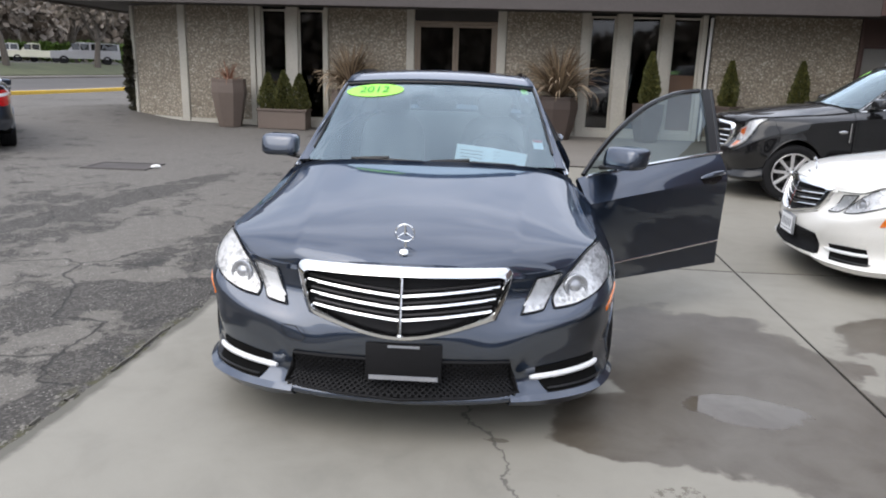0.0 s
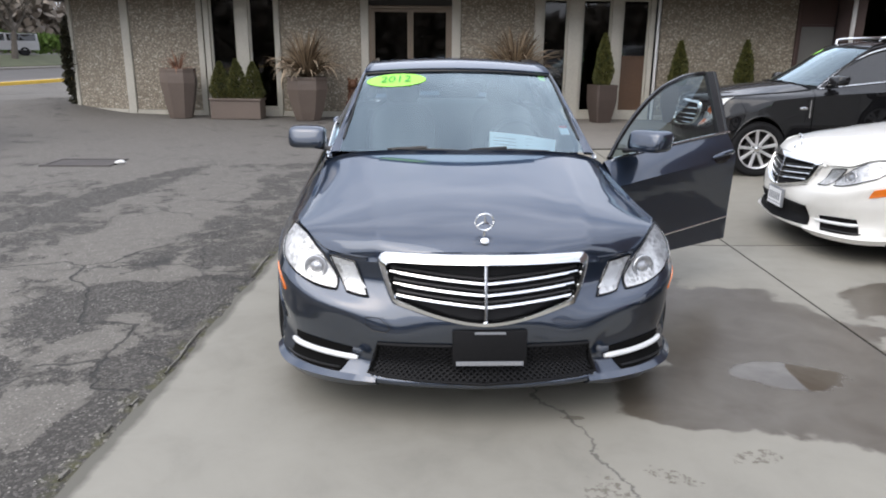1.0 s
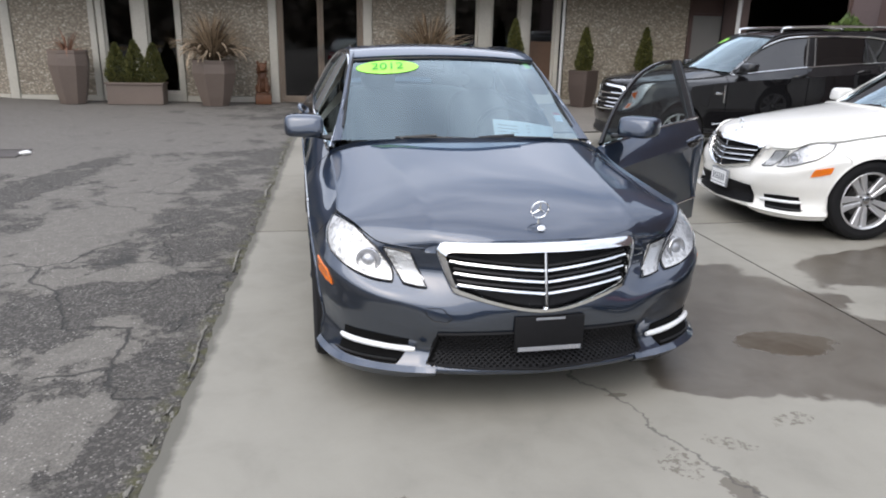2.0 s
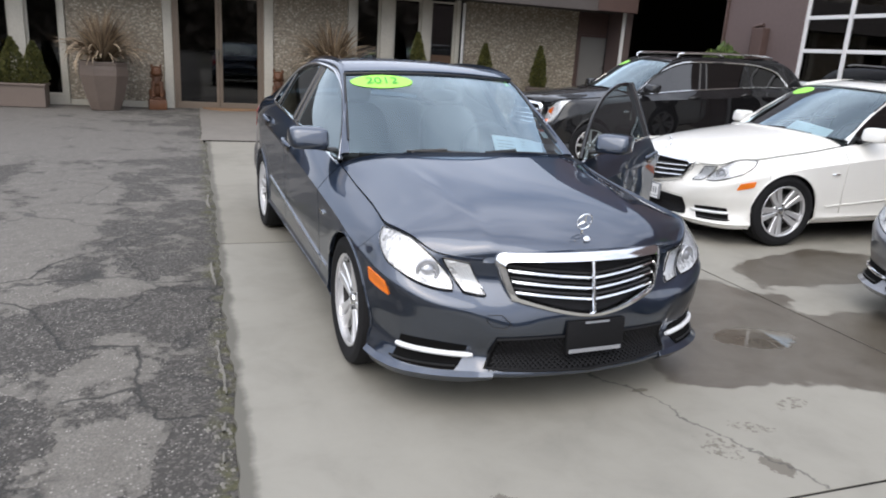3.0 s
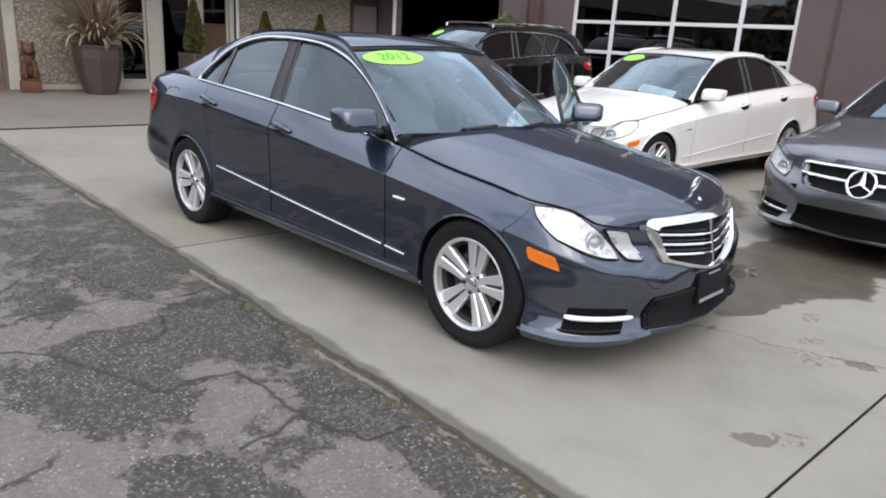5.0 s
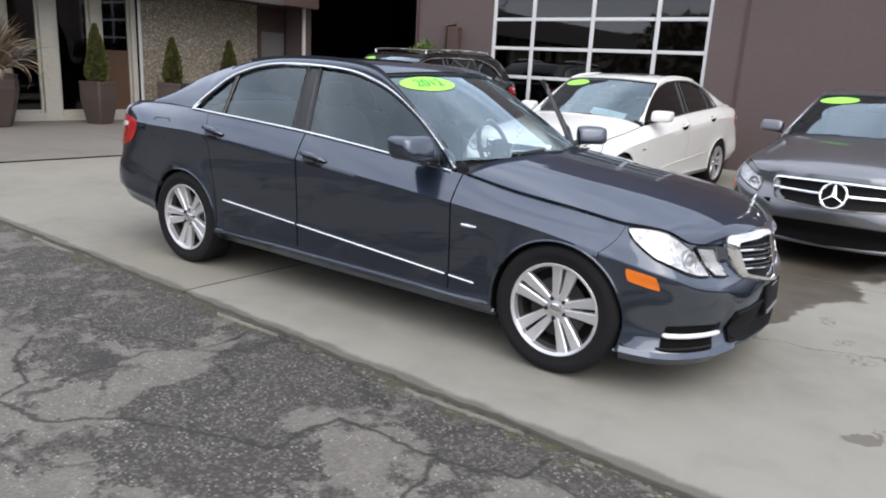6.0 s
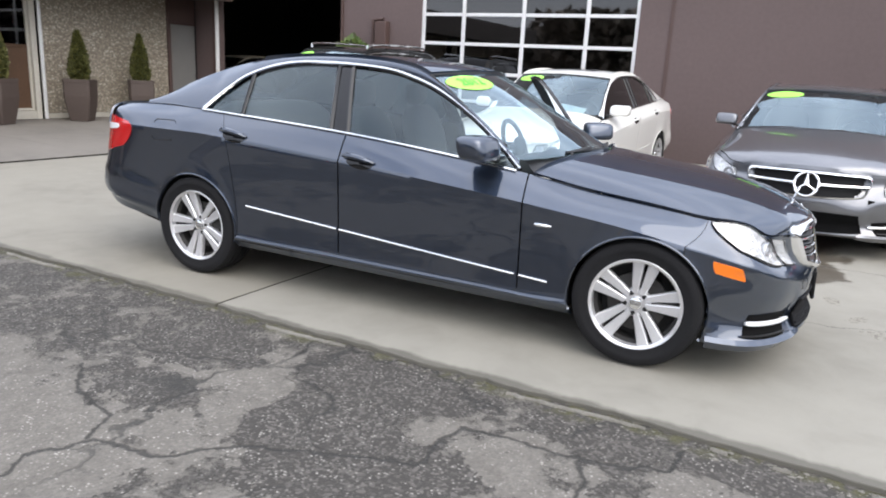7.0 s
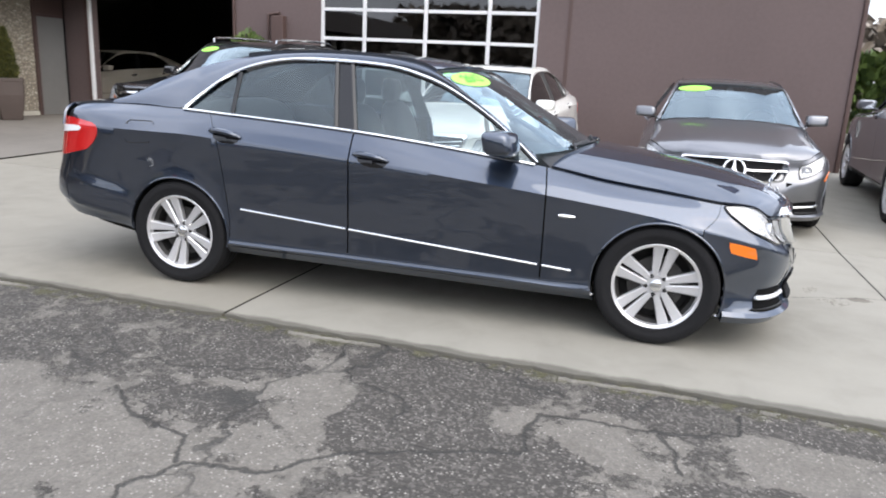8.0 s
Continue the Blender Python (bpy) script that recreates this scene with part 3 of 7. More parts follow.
def strip(name, x0, x1, lift, mat, label, category, thick=0.0):
    """A band of the street, running north and south."""
    b = bmesh.new()
    ys = steps((-120, -10, 8), (-10, 90, 30), (90, 300, 6))
    xs = [x0, x0, *[x0 + (x1 - x0) * k / 3 for k in range(1, 3)], x1, x1]
    hs = [0, lift, lift, lift, lift, 0]
    grid_mesh(b, [[(x, y, ground_height(x, y) + h - (0.03 if h == 0 else 0)) for y in ys] for x, h in zip(xs, hs)], flip=True)
    bmesh.ops.recalc_face_normals(b, faces=b.faces[:])
    return tagged(part(name, b, mat, smooth=False), label, category, kind="structure")


strip("kerb", -20.35, -20.0, 0.14, YELLOW, "yellow painted kerb along the street", "kerb")
strip("pavement", -21.7, -20.4, 0.10, WALKWAY, "narrow concrete pavement beside the street", "pavement")
strip("road", -28.6, -21.8, 0.03, ROAD, "dark grey asphalt street", "road")
strip("kerb", -29.2, -28.7, 0.12, WALKWAY, "pale concrete kerb of the verge", "kerb")
strip("verge", -36.0, -29.3, 0.16, GRASS, "dull green winter grass verge", "verge")
strip("road", -52.0, -36.2, 0.05, ROAD, "far grey parking strip beyond the verge", "road")

# concrete apron: cast pads with open joints, ragged along the asphalt
apron = tagged(new("pavement"), "pale concrete apron of large pads", "pavement", kind="structure")
FALL = 0.02


def rise(x):
    """The apron drains westwards: it climbs gently towards the workshop."""
    return FALL * max(0.0, x - 1.72)


bm = bmesh.new()
box(bm, -1.90, 1.72, -7.9, 11.745, -0.16, -0.0035)
box(bm, 1.72, 7.79, -7.9, 11.745, -0.16, -0.0035)
box(bm, 7.79, 14.0, -7.9, 1.8, -0.16, -0.0035)
for v in bm.verts:
    v.co.z += rise(v.co.x)
part("joint_bed", bm, FILLER_AND_SHADE, apron, smooth=False)


def pad(x0, x1, y0, y1, mat, ragged=False, z=0.0, slope=0.0):
    """One cast pad with eased edges; its west edge crumbles where it is ragged."""
    b = bmesh.new()
    n = max(2, int((y1 - y0) / (0.05 if ragged else 2.0)))
    west = []
    for k in range(n + 1):
        y = y0 + (y1 - y0) * k / n
        j = 0.030 * noise.noise((x0 * 3, y * 2.1, 0.3)) + 0.022 * noise.noise((x0, y * 9.0, 1.7)) if ragged else 0
        west.append((x0 + j, y))
    prof = [(0.0, -0.10), (0.0, -0.004), (0.003, 0.0)]
    rows = [[(x + d, min(max(y, y0 + d), y1 - d), h + z + slope * (y - y0)) for d, h in prof] + [(x1 - d, min(max(y, y0 + d), y1 - d), h + z + slope * (y - y0)) for d, h in reversed(prof)] for x, y in west]
    made = grid_mesh(b, rows)
    for row in (made[0], made[-1]):
        b.faces.new(row if row is made[0] else list(reversed(row)))
    for v in b.verts:
        v.co.z += rise(v.co.x) * (1 - min(1.0, max(0.0, (v.co.y - 11.72) / 4.7)))
    bmesh.ops.recalc_face_normals(b, faces=b.faces[:])
    return part("concrete_slab", b, mat, apron, smooth=False)


PX, PY = [-1.95, 1.72, 5.35, 9.0, 14.0], [-7.9, -1.95, 1.83, 5.66, 11.70]
for i in range(len(PX) - 1):
    for j in range(len(PY) - 1):
        if PX[i] > 7.5 and PY[j] > 1.5:
            continue
        # pads beyond y = 5 are slightly darker and browner
        pad(PX[i] + 0.007, (PX[i + 1] if not (PX[i + 1] > 8 and PY[j] > 1.5) else 7.80) - 0.007, PY[j] + 0.005 + 0.004 * (j == 3), PY[j + 1] - 0.005 - 0.004 * (j == 2), DARKER_CONCRETE if PY[j] > 5 else CONCRETE, ragged=i == 0)
walkway = tagged(new("pavement"), "grey weathered concrete walkway along the building", "pavement", kind="structure")
for x0, x1 in ((-2.02, 1.72), (1.72, 4.7), (4.7, 7.8)):
    q = pad(x0 + 0.004, x1 - 0.004, 11.72, 16.42, WALKWAY, ragged=x0 < -2, z=0.018, slope=0.018)
    q.parent = walkway

# dark strip stands in for the shaded step up to the walkway
bm = bmesh.new()
box(bm, -2.0, 1.72, 11.700, 11.722, -0.08, 0.015)
box(bm, 1.72, 7.78, 11.700, 11.722, -0.08, 0.015)
for v in bm.verts:
    v.co.z += rise(v.co.x)
part("step_shade_strip", bm, FILLER_AND_SHADE, walkway, smooth=False)
# thin broken strip of cement left along the apron's edge
bm = bmesh.new()
row = []
for k in range(460):
    y = -3.5 + 0.033 * k
    wide = 0.003 + 0.034 * noise.noise((0.0, y * 1.3, 8.0)) + 0.026 * noise.noise((0.0, y * 9.0, 3.0)) + 0.012 * noise.noise((0.0, y * 27.0, 6.0))
    if wide > 0.004:
        x0 = -1.985 + 0.030 * noise.noise((-5.832, y * 2.1, 0.3)) + 0.006 * noise.noise((1.0, y * 11.0, 0.0)) + 0.008 * noise.noise((4.0, y * 31.0, 0.0))
        z = -0.010 + 0.006 * noise.noise((2.0, y * 5.0, 0.0))
        row.append([(x0, y, z - 0.03), (x0, y, z), (x0 - wide * 0.55, y, z + 0.002), (x0 - wide, y, z - 0.006), (x0 - wide - 0.006, y, z - 0.03)])
    elif len(row) > 1:
        grid_mesh(bm, row)
        row = []
    else:
        row = []
if len(row) > 1:
    grid_mesh(bm, row)
bmesh.ops.recalc_face_normals(bm, faces=bm.faces[:])
tagged(part("trim", bm, CRUMBLE, smooth=False), "thin broken cement strip along the apron edge", "edging", kind="structure")

# crumbled cement lip where asphalt and apron meet
bm = bmesh.new()
rng = random.Random(4)
for k in range(520):
    y = -3.0 + 13.5 * rng.random()
    if noise.noise((0.0, y * 0.9, 5.0)) < 0.0:
        continue
    r = 0.003 + 0.007 * rng.random() ** 2
    out = bmesh.ops.create_icosphere(bm, subdivisions=1, radius=r)["verts"]
    c = Vector((-1.97 - 0.10 * rng.random() ** 2, y, -0.020))
    for v in out:
        v.co = c + Vector((v.co.x * (1 + rng.random()), v.co.y * (1.5 + rng.random()), v.co.z * 0.45)) * (0.8 + 0.4 * noise.noise(v.co * 80))
tagged(part("crumbled_edge", bm, CRUMBLE, smooth=False), "broken bits of cement along the apron edge", "rubble", kind="stuff")


# ---- showroom wall (north) ----
WALL_Y, SOFFIT_Z, BASE_Z = 16.40, 2.70, 0.06
north = tagged(new("wall_north"), "showroom wall of pebble panels, pale pillars and dark windows", "wall", kind="structure")


def wall_panel(x0, x1, y=WALL_Y, m=None):
    b = bmesh.new()
    box(b, x0, x1, y, y + 0.14, 0.20, SOFFIT_Z + 0.25, 0.008, m)
    part("pebble_panel", b, AGGREGATE, north, smooth=False)
    b = bmesh.new()
    box(b, x0, x1, y - 0.03, y + 0.14, -0.05, 0.195, 0.01, m)
    part("plinth", b, CEMENT, north, smooth=False)


def pillar(x0, x1, proud=0.05, m=None, mat=None):
    b = bmesh.new()
    box(b, x0, x1, WALL_Y - proud, WALL_Y + 0.16, -0.05, SOFFIT_Z + 0.22, 0.012, m)
    part("pillar", b, mat or CEMENT, north, smooth=False)


for a, c in ((-7.88, -6.36), (-4.50, -2.70), (-0.46, 1.16), (3.96, 6.94)):
    wall_panel(a, c)
for a, c in ((-8.07, -7.885), (-6.355, -6.23), (-6.20, -6.08), (-5.48, -5.21), (-4.60, -4.505), (-2.695, -2.52), (-0.66, -0.465), (1.165, 1.35), (1.91, 2.22), (2.87, 3.10), (3.71, 3.82), (6.945, 7.02)):
    pillar(a, c, mat=BROWN_TRIM if a > 6.9 else None)
turned = Matrix.Translation((-8.07, WALL_Y, 0)) @ Matrix.Rotation(radians(158), 4, "Z") @ Matrix.Translation((0, -0.14, 0))
b0 = bmesh.new()
box(b0, 0.02, 1.50, 0, 0.14, 0.20, SOFFIT_Z + 0.2, 0.008, turned)
part("pebble_panel", b0, AGGREGATE, north, smooth=False)
b0 = bmesh.new()
box(b0, 0.02, 1.50, 0, 0.17, -0.05, 0.195, 0.01, turned)
part("plinth", b0, CEMENT, north, smooth=False)
b0 = bmesh.new()
box(b0, 1.505, 1.60, -0.02, 0.18, -0.05, SOFFIT_Z + 0.2, 0.012, turned)
part("pillar", b0, CEMENT, north, smooth=False)
b0 = bmesh.new()
box(b0, -9.63, -9.49, 17.05, 26.0, -0.1, SOFFIT_Z + 0.2, 0.01)
part("side_wall", b0, CEMENT, north, smooth=False)
# rainwater pipe
b0 = bmesh.new()
tube(b0, [(3.89, WALL_Y - 0.06, 0.02), (3.89, WALL_Y - 0.06, SOFFIT_Z)], 0.035, 12)
part("rain_pipe", b0, WHITE_FRAME, north)


def shop_window(name, x0, x1, z0, z1, label, panel=None):
    """A fixed pane in a slim frame, with an optional solid lower panel."""
    w = tagged(new(name), label, "window", kind="structure")
    y, t = WALL_Y + 0.02, 0.045
    for a, c, d, e in ((x0, x0 + t, z0, z1), (x1 - t, x1, z0, z1), (x0 + t, x1 - t, z0, z0 + t), (x0 + t, x1 - t, z1 - t, z1)):
        b = bmesh.new()
        box(b, a, c, y, y + 0.07, d, e, 0.004)
        part("window_frame", b, CEMENT, w, smooth=False)
    top = z0 + t
    if panel:
        b = bmesh.new()
        box(b, x0 + t, x1 - t, y + 0.02, y + 0.05, z0 + t, panel, 0.004)
        part("panel", b, WOOD_DOOR, w, "brown wooden panel", smooth=False)
        b = bmesh.new()
        box(b, x0 + t, x1 - t, y + 0.005, y + 0.06, panel, panel + 0.05, 0.004)
        part("rail", b, WOOD_DOOR, w, smooth=False)
        top = panel + 0.05
    b = bmesh.new()
    box(b, x0 + t, x1 - t, y + 0.03, y + 0.038, top, z1 - t)
    part("pane", b, GLASS_SHOP, w, smooth=False)
    b = bmesh.new()
    box(b, x0 - 0.02, x1 + 0.02, WALL_Y - 0.04, y, z0 - 0.20, z0 - 0.002, 0.01)
    part("window_sill", b, CEMENT, w, smooth=False)
    return w


shop_window("window_1", -6.08, -5.48, 0.26, SOFFIT_Z, "tall dark fixed window between pale pillars")
shop_window("window_2", -5.21, -4.60, 0.26, SOFFIT_Z, "tall dark fixed window between pale pillars")
shop_window("window_3", 1.35, 1.91, 0.26, SOFFIT_Z, "tall dark fixed window between pale pillars")
shop_window("window_4", 2.22, 2.87, 0.26, SOFFIT_Z, "tall dark fixed window between pale pillars")
shop_window("window_5", 3.10, 3.71, 0.26, SOFFIT_Z, "tall window over a brown wooden panel", panel=1.45)

entry = tagged(new("door_1"), "closed double glass entrance doors in bronze frames", "door", kind="structure")
for a, c, d, e in ((-2.52, -2.45, 0.06, 2.52), (-0.73, -0.66, 0.06, 2.52), (-2.45, -0.73, 2.46, 2.52)):
    b0 = bmesh.new()
    box(b0, a, c, WALL_Y + 0.0, WALL_Y + 0.10, d, e, 0.006)
    part("door_frame", b0, ALUMINIUM, entry, smooth=False)
for x0, x1 in ((-2.447, -1.595), (-1.585, -0.733)):
    leaf = new("door_leaf")
    leaf.parent = entry
    for a, c, d, e in ((x0, x0 + 0.06, 0.08, 2.455), (x1 - 0.06, x1, 0.08, 2.455), (x0 + 0.06, x1 - 0.06, 0.08, 0.22), (x0 + 0.06, x1 - 0.06, 2.39, 2.455)):
        b0 = bmesh.new()
        box(b0, a, c, WALL_Y + 0.03, WALL_Y + 0.08, d, e, 0.005)
        part("stile", b0, ALUMINIUM, leaf, smooth=False)
    b0 = bmesh.new()
    box(b0, x0 + 0.06, x1 - 0.06, WALL_Y + 0.05, WALL_Y + 0.058, 0.22, 2.39)
    part("pane", b0, GLASS_SHOP, leaf, smooth=False)
    b0 = bmesh.new()
    hx = x1 - 0.03 if x0 < -2 else x0 + 0.03
    tube(b0, [(hx, WALL_Y + 0.03, 1.0), (hx, WALL_Y - 0.03, 1.02), (hx, WALL_Y - 0.03, 1.33), (hx, WALL_Y + 0.03, 1.35)], 0.012)
    part("door_handle", b0, CHROME, leaf)
b0 = bmesh.new()
box(b0, -2.52, -0.66, WALL_Y + 0.02, WALL_Y + 0.12, 2.525, SOFFIT_Z + 0.2, 0.005)
part("transom", b0, SOFFIT, entry, smooth=False)

# grey service door at the inner corner
service = tagged(new("door_2"), "closed plain grey metal service door", "door", kind="structure")
b0 = bmesh.new()
box(b0, 7.06, 7.79, WALL_Y + 0.03, WALL_Y + 0.08, 0.08, 2.16, 0.006)
part("door_leaf", b0, DOOR_GREY, service, smooth=False)
for a, c, d, e in ((7.022, 7.058, 0.06, 2.2), (7.022, 7.79, 2.165, 2.21)):
    b0 = bmesh.new()
    box(b0, a, c, WALL_Y, WALL_Y + 0.12, d, e, 0.004)
    part("door_frame", b0, BROWN_TRIM, service, smooth=False)
for z, r in ((1.02, 0.032), (1.42, 0.024)):
    b0 = bmesh.new()
    lathe(b0, [(0.0, 0.075), (r * 0.8, 0.07), (r, 0.05), (r * 0.9, 0.03), (0.014, 0.022), (0.02, 0.0)], 14, Matrix.Translation((7.72, WALL_Y + 0.03, z)) @ Matrix.Rotation(radians(90), 4, "X"))
    part("door_knob", b0, CHROME, service)
b0 = bmesh.new()
box(b0, 7.022, 7.79, WALL_Y + 0.02, WALL_Y + 0.12, 2.215, SOFFIT_Z + 0.25)
part("over_panel", b0, BROWN_TRIM, service, smooth=False)

# eaves
eaves = tagged(new("roof"), "flat roof with a deep grey fascia board and dark soffit", "roof", kind="structure")
b0 = bmesh.new()
box(b0, -10.9, 6.72, 15.15, 15.23, SOFFIT_Z, 3.45, 0.01)
part("fascia", b0, FASCIA, eaves, smooth=False)
b0 = bmesh.new()
box(b0, -10.9, -10.82, 15.235, 26, SOFFIT_Z, 3.45, 0.01)
part("fascia", b0, FASCIA, eaves, smooth=False)
b0 = bmesh.new()
box(b0, -10.815, 7.80, 15.235, 26, SOFFIT_Z + 0.05, 3.35)
part("soffit", b0, SOFFIT, eaves, smooth=False)
b0 = bmesh.new()
box(b0, 6.725, 7.795, 15.16, 15.23, SOFFIT_Z + 0.02, 3.45, 0.01)
part("fascia", b0, BROWN_TRIM, eaves, smooth=False)
# dim showroom behind the panes: unseen walls, dark colour stands in for shade
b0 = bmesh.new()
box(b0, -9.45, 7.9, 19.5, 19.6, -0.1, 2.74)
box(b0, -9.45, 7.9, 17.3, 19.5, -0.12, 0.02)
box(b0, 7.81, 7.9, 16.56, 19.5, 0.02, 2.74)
tagged(part("wall_inside", b0, DARK_INSIDE, smooth=False), "showroom inner walls coloured dark to stand in for shade", "wall", kind="structure")


# ---- workshop wall (east) ----
EX, TOP, CEILING = 7.80, 6.0, 4.7
east = tagged(new("wall_east"), "plain brown painted workshop wall", "wall", kind="structure")
for y0, y1, z0, z1 in ((0.75, 5.28, -0.1, TOP), (5.29, 5.82, -0.1, TOP), (5.82, 10.12, 3.62, TOP), (10.12, 12.07, -0.1, TOP), (12.07, 15.70, 3.55, TOP), (15.72, 16.395, -0.1, TOP)):
    b0 = bmesh.new()
    box(b0, EX, EX + 0.25, y0, y1, z0, z1, 0.006)
    part("wall_section", b0, BROWN, east, smooth=False)
b0 = bmesh.new()
box(b0, EX + 0.25, 20.0, 0.75, 1.0, -0.1, TOP)
part("wall_section", b0, BROWN, east, smooth=False)
b0 = bmesh.new()
box(b0, EX - 0.012, EX - 0.001, 5.25, 5.31, 0.02, TOP, 0.003)
part("cover_strip", b0, BROWN_TRIM, east, smooth=False)
b0 = bmesh.new()
box(b0, EX - 0.03, EX + 0.27, 0.68, 0.745, -0.1, TOP, 0.01)
part("corner_trim", b0, BROWN_TRIM, east, smooth=False)
for y0, y1, mat in ((15.655, 15.715, WHITE_FRAME), (12.02, 12.065, BROWN_TRIM), (15.72, 15.80, BROWN_TRIM)):
    b0 = bmesh.new()
    box(b0, EX - 0.05, EX + 0.02 if y0 > 15 else EX - 0.002, y0, y1, 0.0, 3.55, 0.006)
    part("opening_trim", b0, mat, east, smooth=False)

garage = tagged(new("garage_door"), "closed sectional door of dark glass panes in white bars", "garage door", kind="structure")
GY = [5.84, 6.74, 7.96, 9.20, 10.10]
GZ = [0.02, 0.36, 0.89, 1.42, 1.96, 2.50, 3.04, 3.58]
for k, y in enumerate(GY):
    b0 = bmesh.new()
    w = 0.035 if 0 < k < len(GY) - 1 else 0.045
    box(b0, EX + 0.03, EX + 0.09, y - w, y + w, 0.0, 3.6, 0.006)
    part("upright_bar", b0, WHITE_FRAME, garage, smooth=False)
for z in GZ:
    for a, c in zip(GY, GY[1:]):
        b0 = bmesh.new()
        box(b0, EX + 0.034, EX + 0.086, a + 0.046, c - 0.046, z - 0.030, z + 0.030, 0.005)
        part("cross_bar", b0, WHITE_FRAME, garage, smooth=False)
for z0, z1 in zip(GZ, GZ[1:]):
    for a, c in zip(GY, GY[1:]):
        b0 = bmesh.new()
        box(b0, EX + 0.055, EX + 0.061, a + 0.036, c - 0.036, z0 + 0.026, z1 - 0.026)
        part("pane", b0, GLASS_GARAGE, garage, smooth=False)

# workshop interior: unseen walls, their dark colour stands in for the room's shade
b0 = bmesh.new()
box(b0, 8.05, 20, 1.0, 24, -0.12, 0.115)
tagged(part("floor_workshop", b0, WALKWAY, smooth=False), "grey concrete workshop floor", "floor", kind="structure")
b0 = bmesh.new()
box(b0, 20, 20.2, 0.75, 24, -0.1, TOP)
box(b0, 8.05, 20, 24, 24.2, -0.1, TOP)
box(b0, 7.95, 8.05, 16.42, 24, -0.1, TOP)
tagged(part("wall_workshop", b0, DARK_INSIDE, smooth=False), "workshop inner walls coloured dark to stand in for shade", "wall", kind="structure")
b0 = bmesh.new()
box(b0, 8.06, 19.99, 1.01, 23.99, CEILING, CEILING + 0.2)
tagged(part("ceiling_workshop", b0, SOFFIT, smooth=False), "dark workshop ceiling", "ceiling", kind="structure")
TUBE_LIGHT = bpy.data.materials.new("lit_tube")
TUBE_LIGHT.use_nodes = True
_b = TUBE_LIGHT.node_tree.nodes["Principled BSDF"]
_b.inputs["Emission Color"].default_value, _b.inputs["Emission Strength"].default_value = (1.0, 0.93, 0.70, 1), 16.0
for x in (11.5, 15.0):
    for y in (3.5, 6.2, 8.9):
        lamp = tagged(new("ceiling_light"), "lit fluorescent tube light in the workshop", "light", "workshop lights")
        b0 = bmesh.new()
        box(b0, x - 0.10, x + 0.10, y - 0.8, y + 0.8, CEILING - 0.07, CEILING - 0.003, 0.01)
        part("housing", b0, WHITE_FRAME, lamp, smooth=False)
        for dx in (-0.05, 0.05):
            b0 = bmesh.new()
            tube(b0, [(x + dx, y - 0.72, CEILING - 0.095), (x + dx, y + 0.72, CEILING - 0.095)], 0.016, 8)
            part("tube", b0, TUBE_LIGHT, lamp)
# meter box and conduit on the wall
meter = tagged(new("meter_box"), "brown painted meter box on the workshop wall", "box")
b0 = bmesh.new()
box(b0, EX - 0.16, EX - 0.002, 10.86, 11.12, 1.80, 2.34, 0.012)
part("cabinet", b0, BROWN_TRIM, meter, smooth=False)
b0 = bmesh.new()
tube(b0, flow([(EX - 0.03, 11.26, 0.02), (EX - 0.03, 11.26, 2.2), (EX - 0.03, 11.24, 2.36), (EX - 0.03, 11.12, 2.39), (EX - 0.03, 11.0, 2.40)], 24), 0.028, 10)
part("conduit", b0, BROWN_TRIM, meter)


# ---- cars ----
# Car frame: x forward, y to the car's left, z up, origin on the ground midway between the axles.
def hermite(values, w):
    """A smooth curve through values[0], values[1], ... at w = 0, 1, ...; all arrays."""
    v = np.stack(np.broadcast_arrays(*values))
    k = len(v)
    s = np.empty_like(v)
    s[1:-1] = (v[2:] - v[:-2]) / 2
    s[0], s[-1] = v[1] - v[0], v[-1] - v[-2]
    w = np.broadcast_to(w, v.shape[1:])
    i = np.clip(w.astype(int), 0, k - 2)
    u = w - i
    take = lambda a, j: np.take_along_axis(a, j[None], 0)[0]
    a, b, sa, sb = take(v, i), take(v, i + 1), take(s, i), take(s, i + 1)
    return (1 + 2 * u) * (1 - u) ** 2 * a + u * (1 - u) ** 2 * sa + u * u * (3 - 2 * u) * b + u * u * (u - 1) * sb


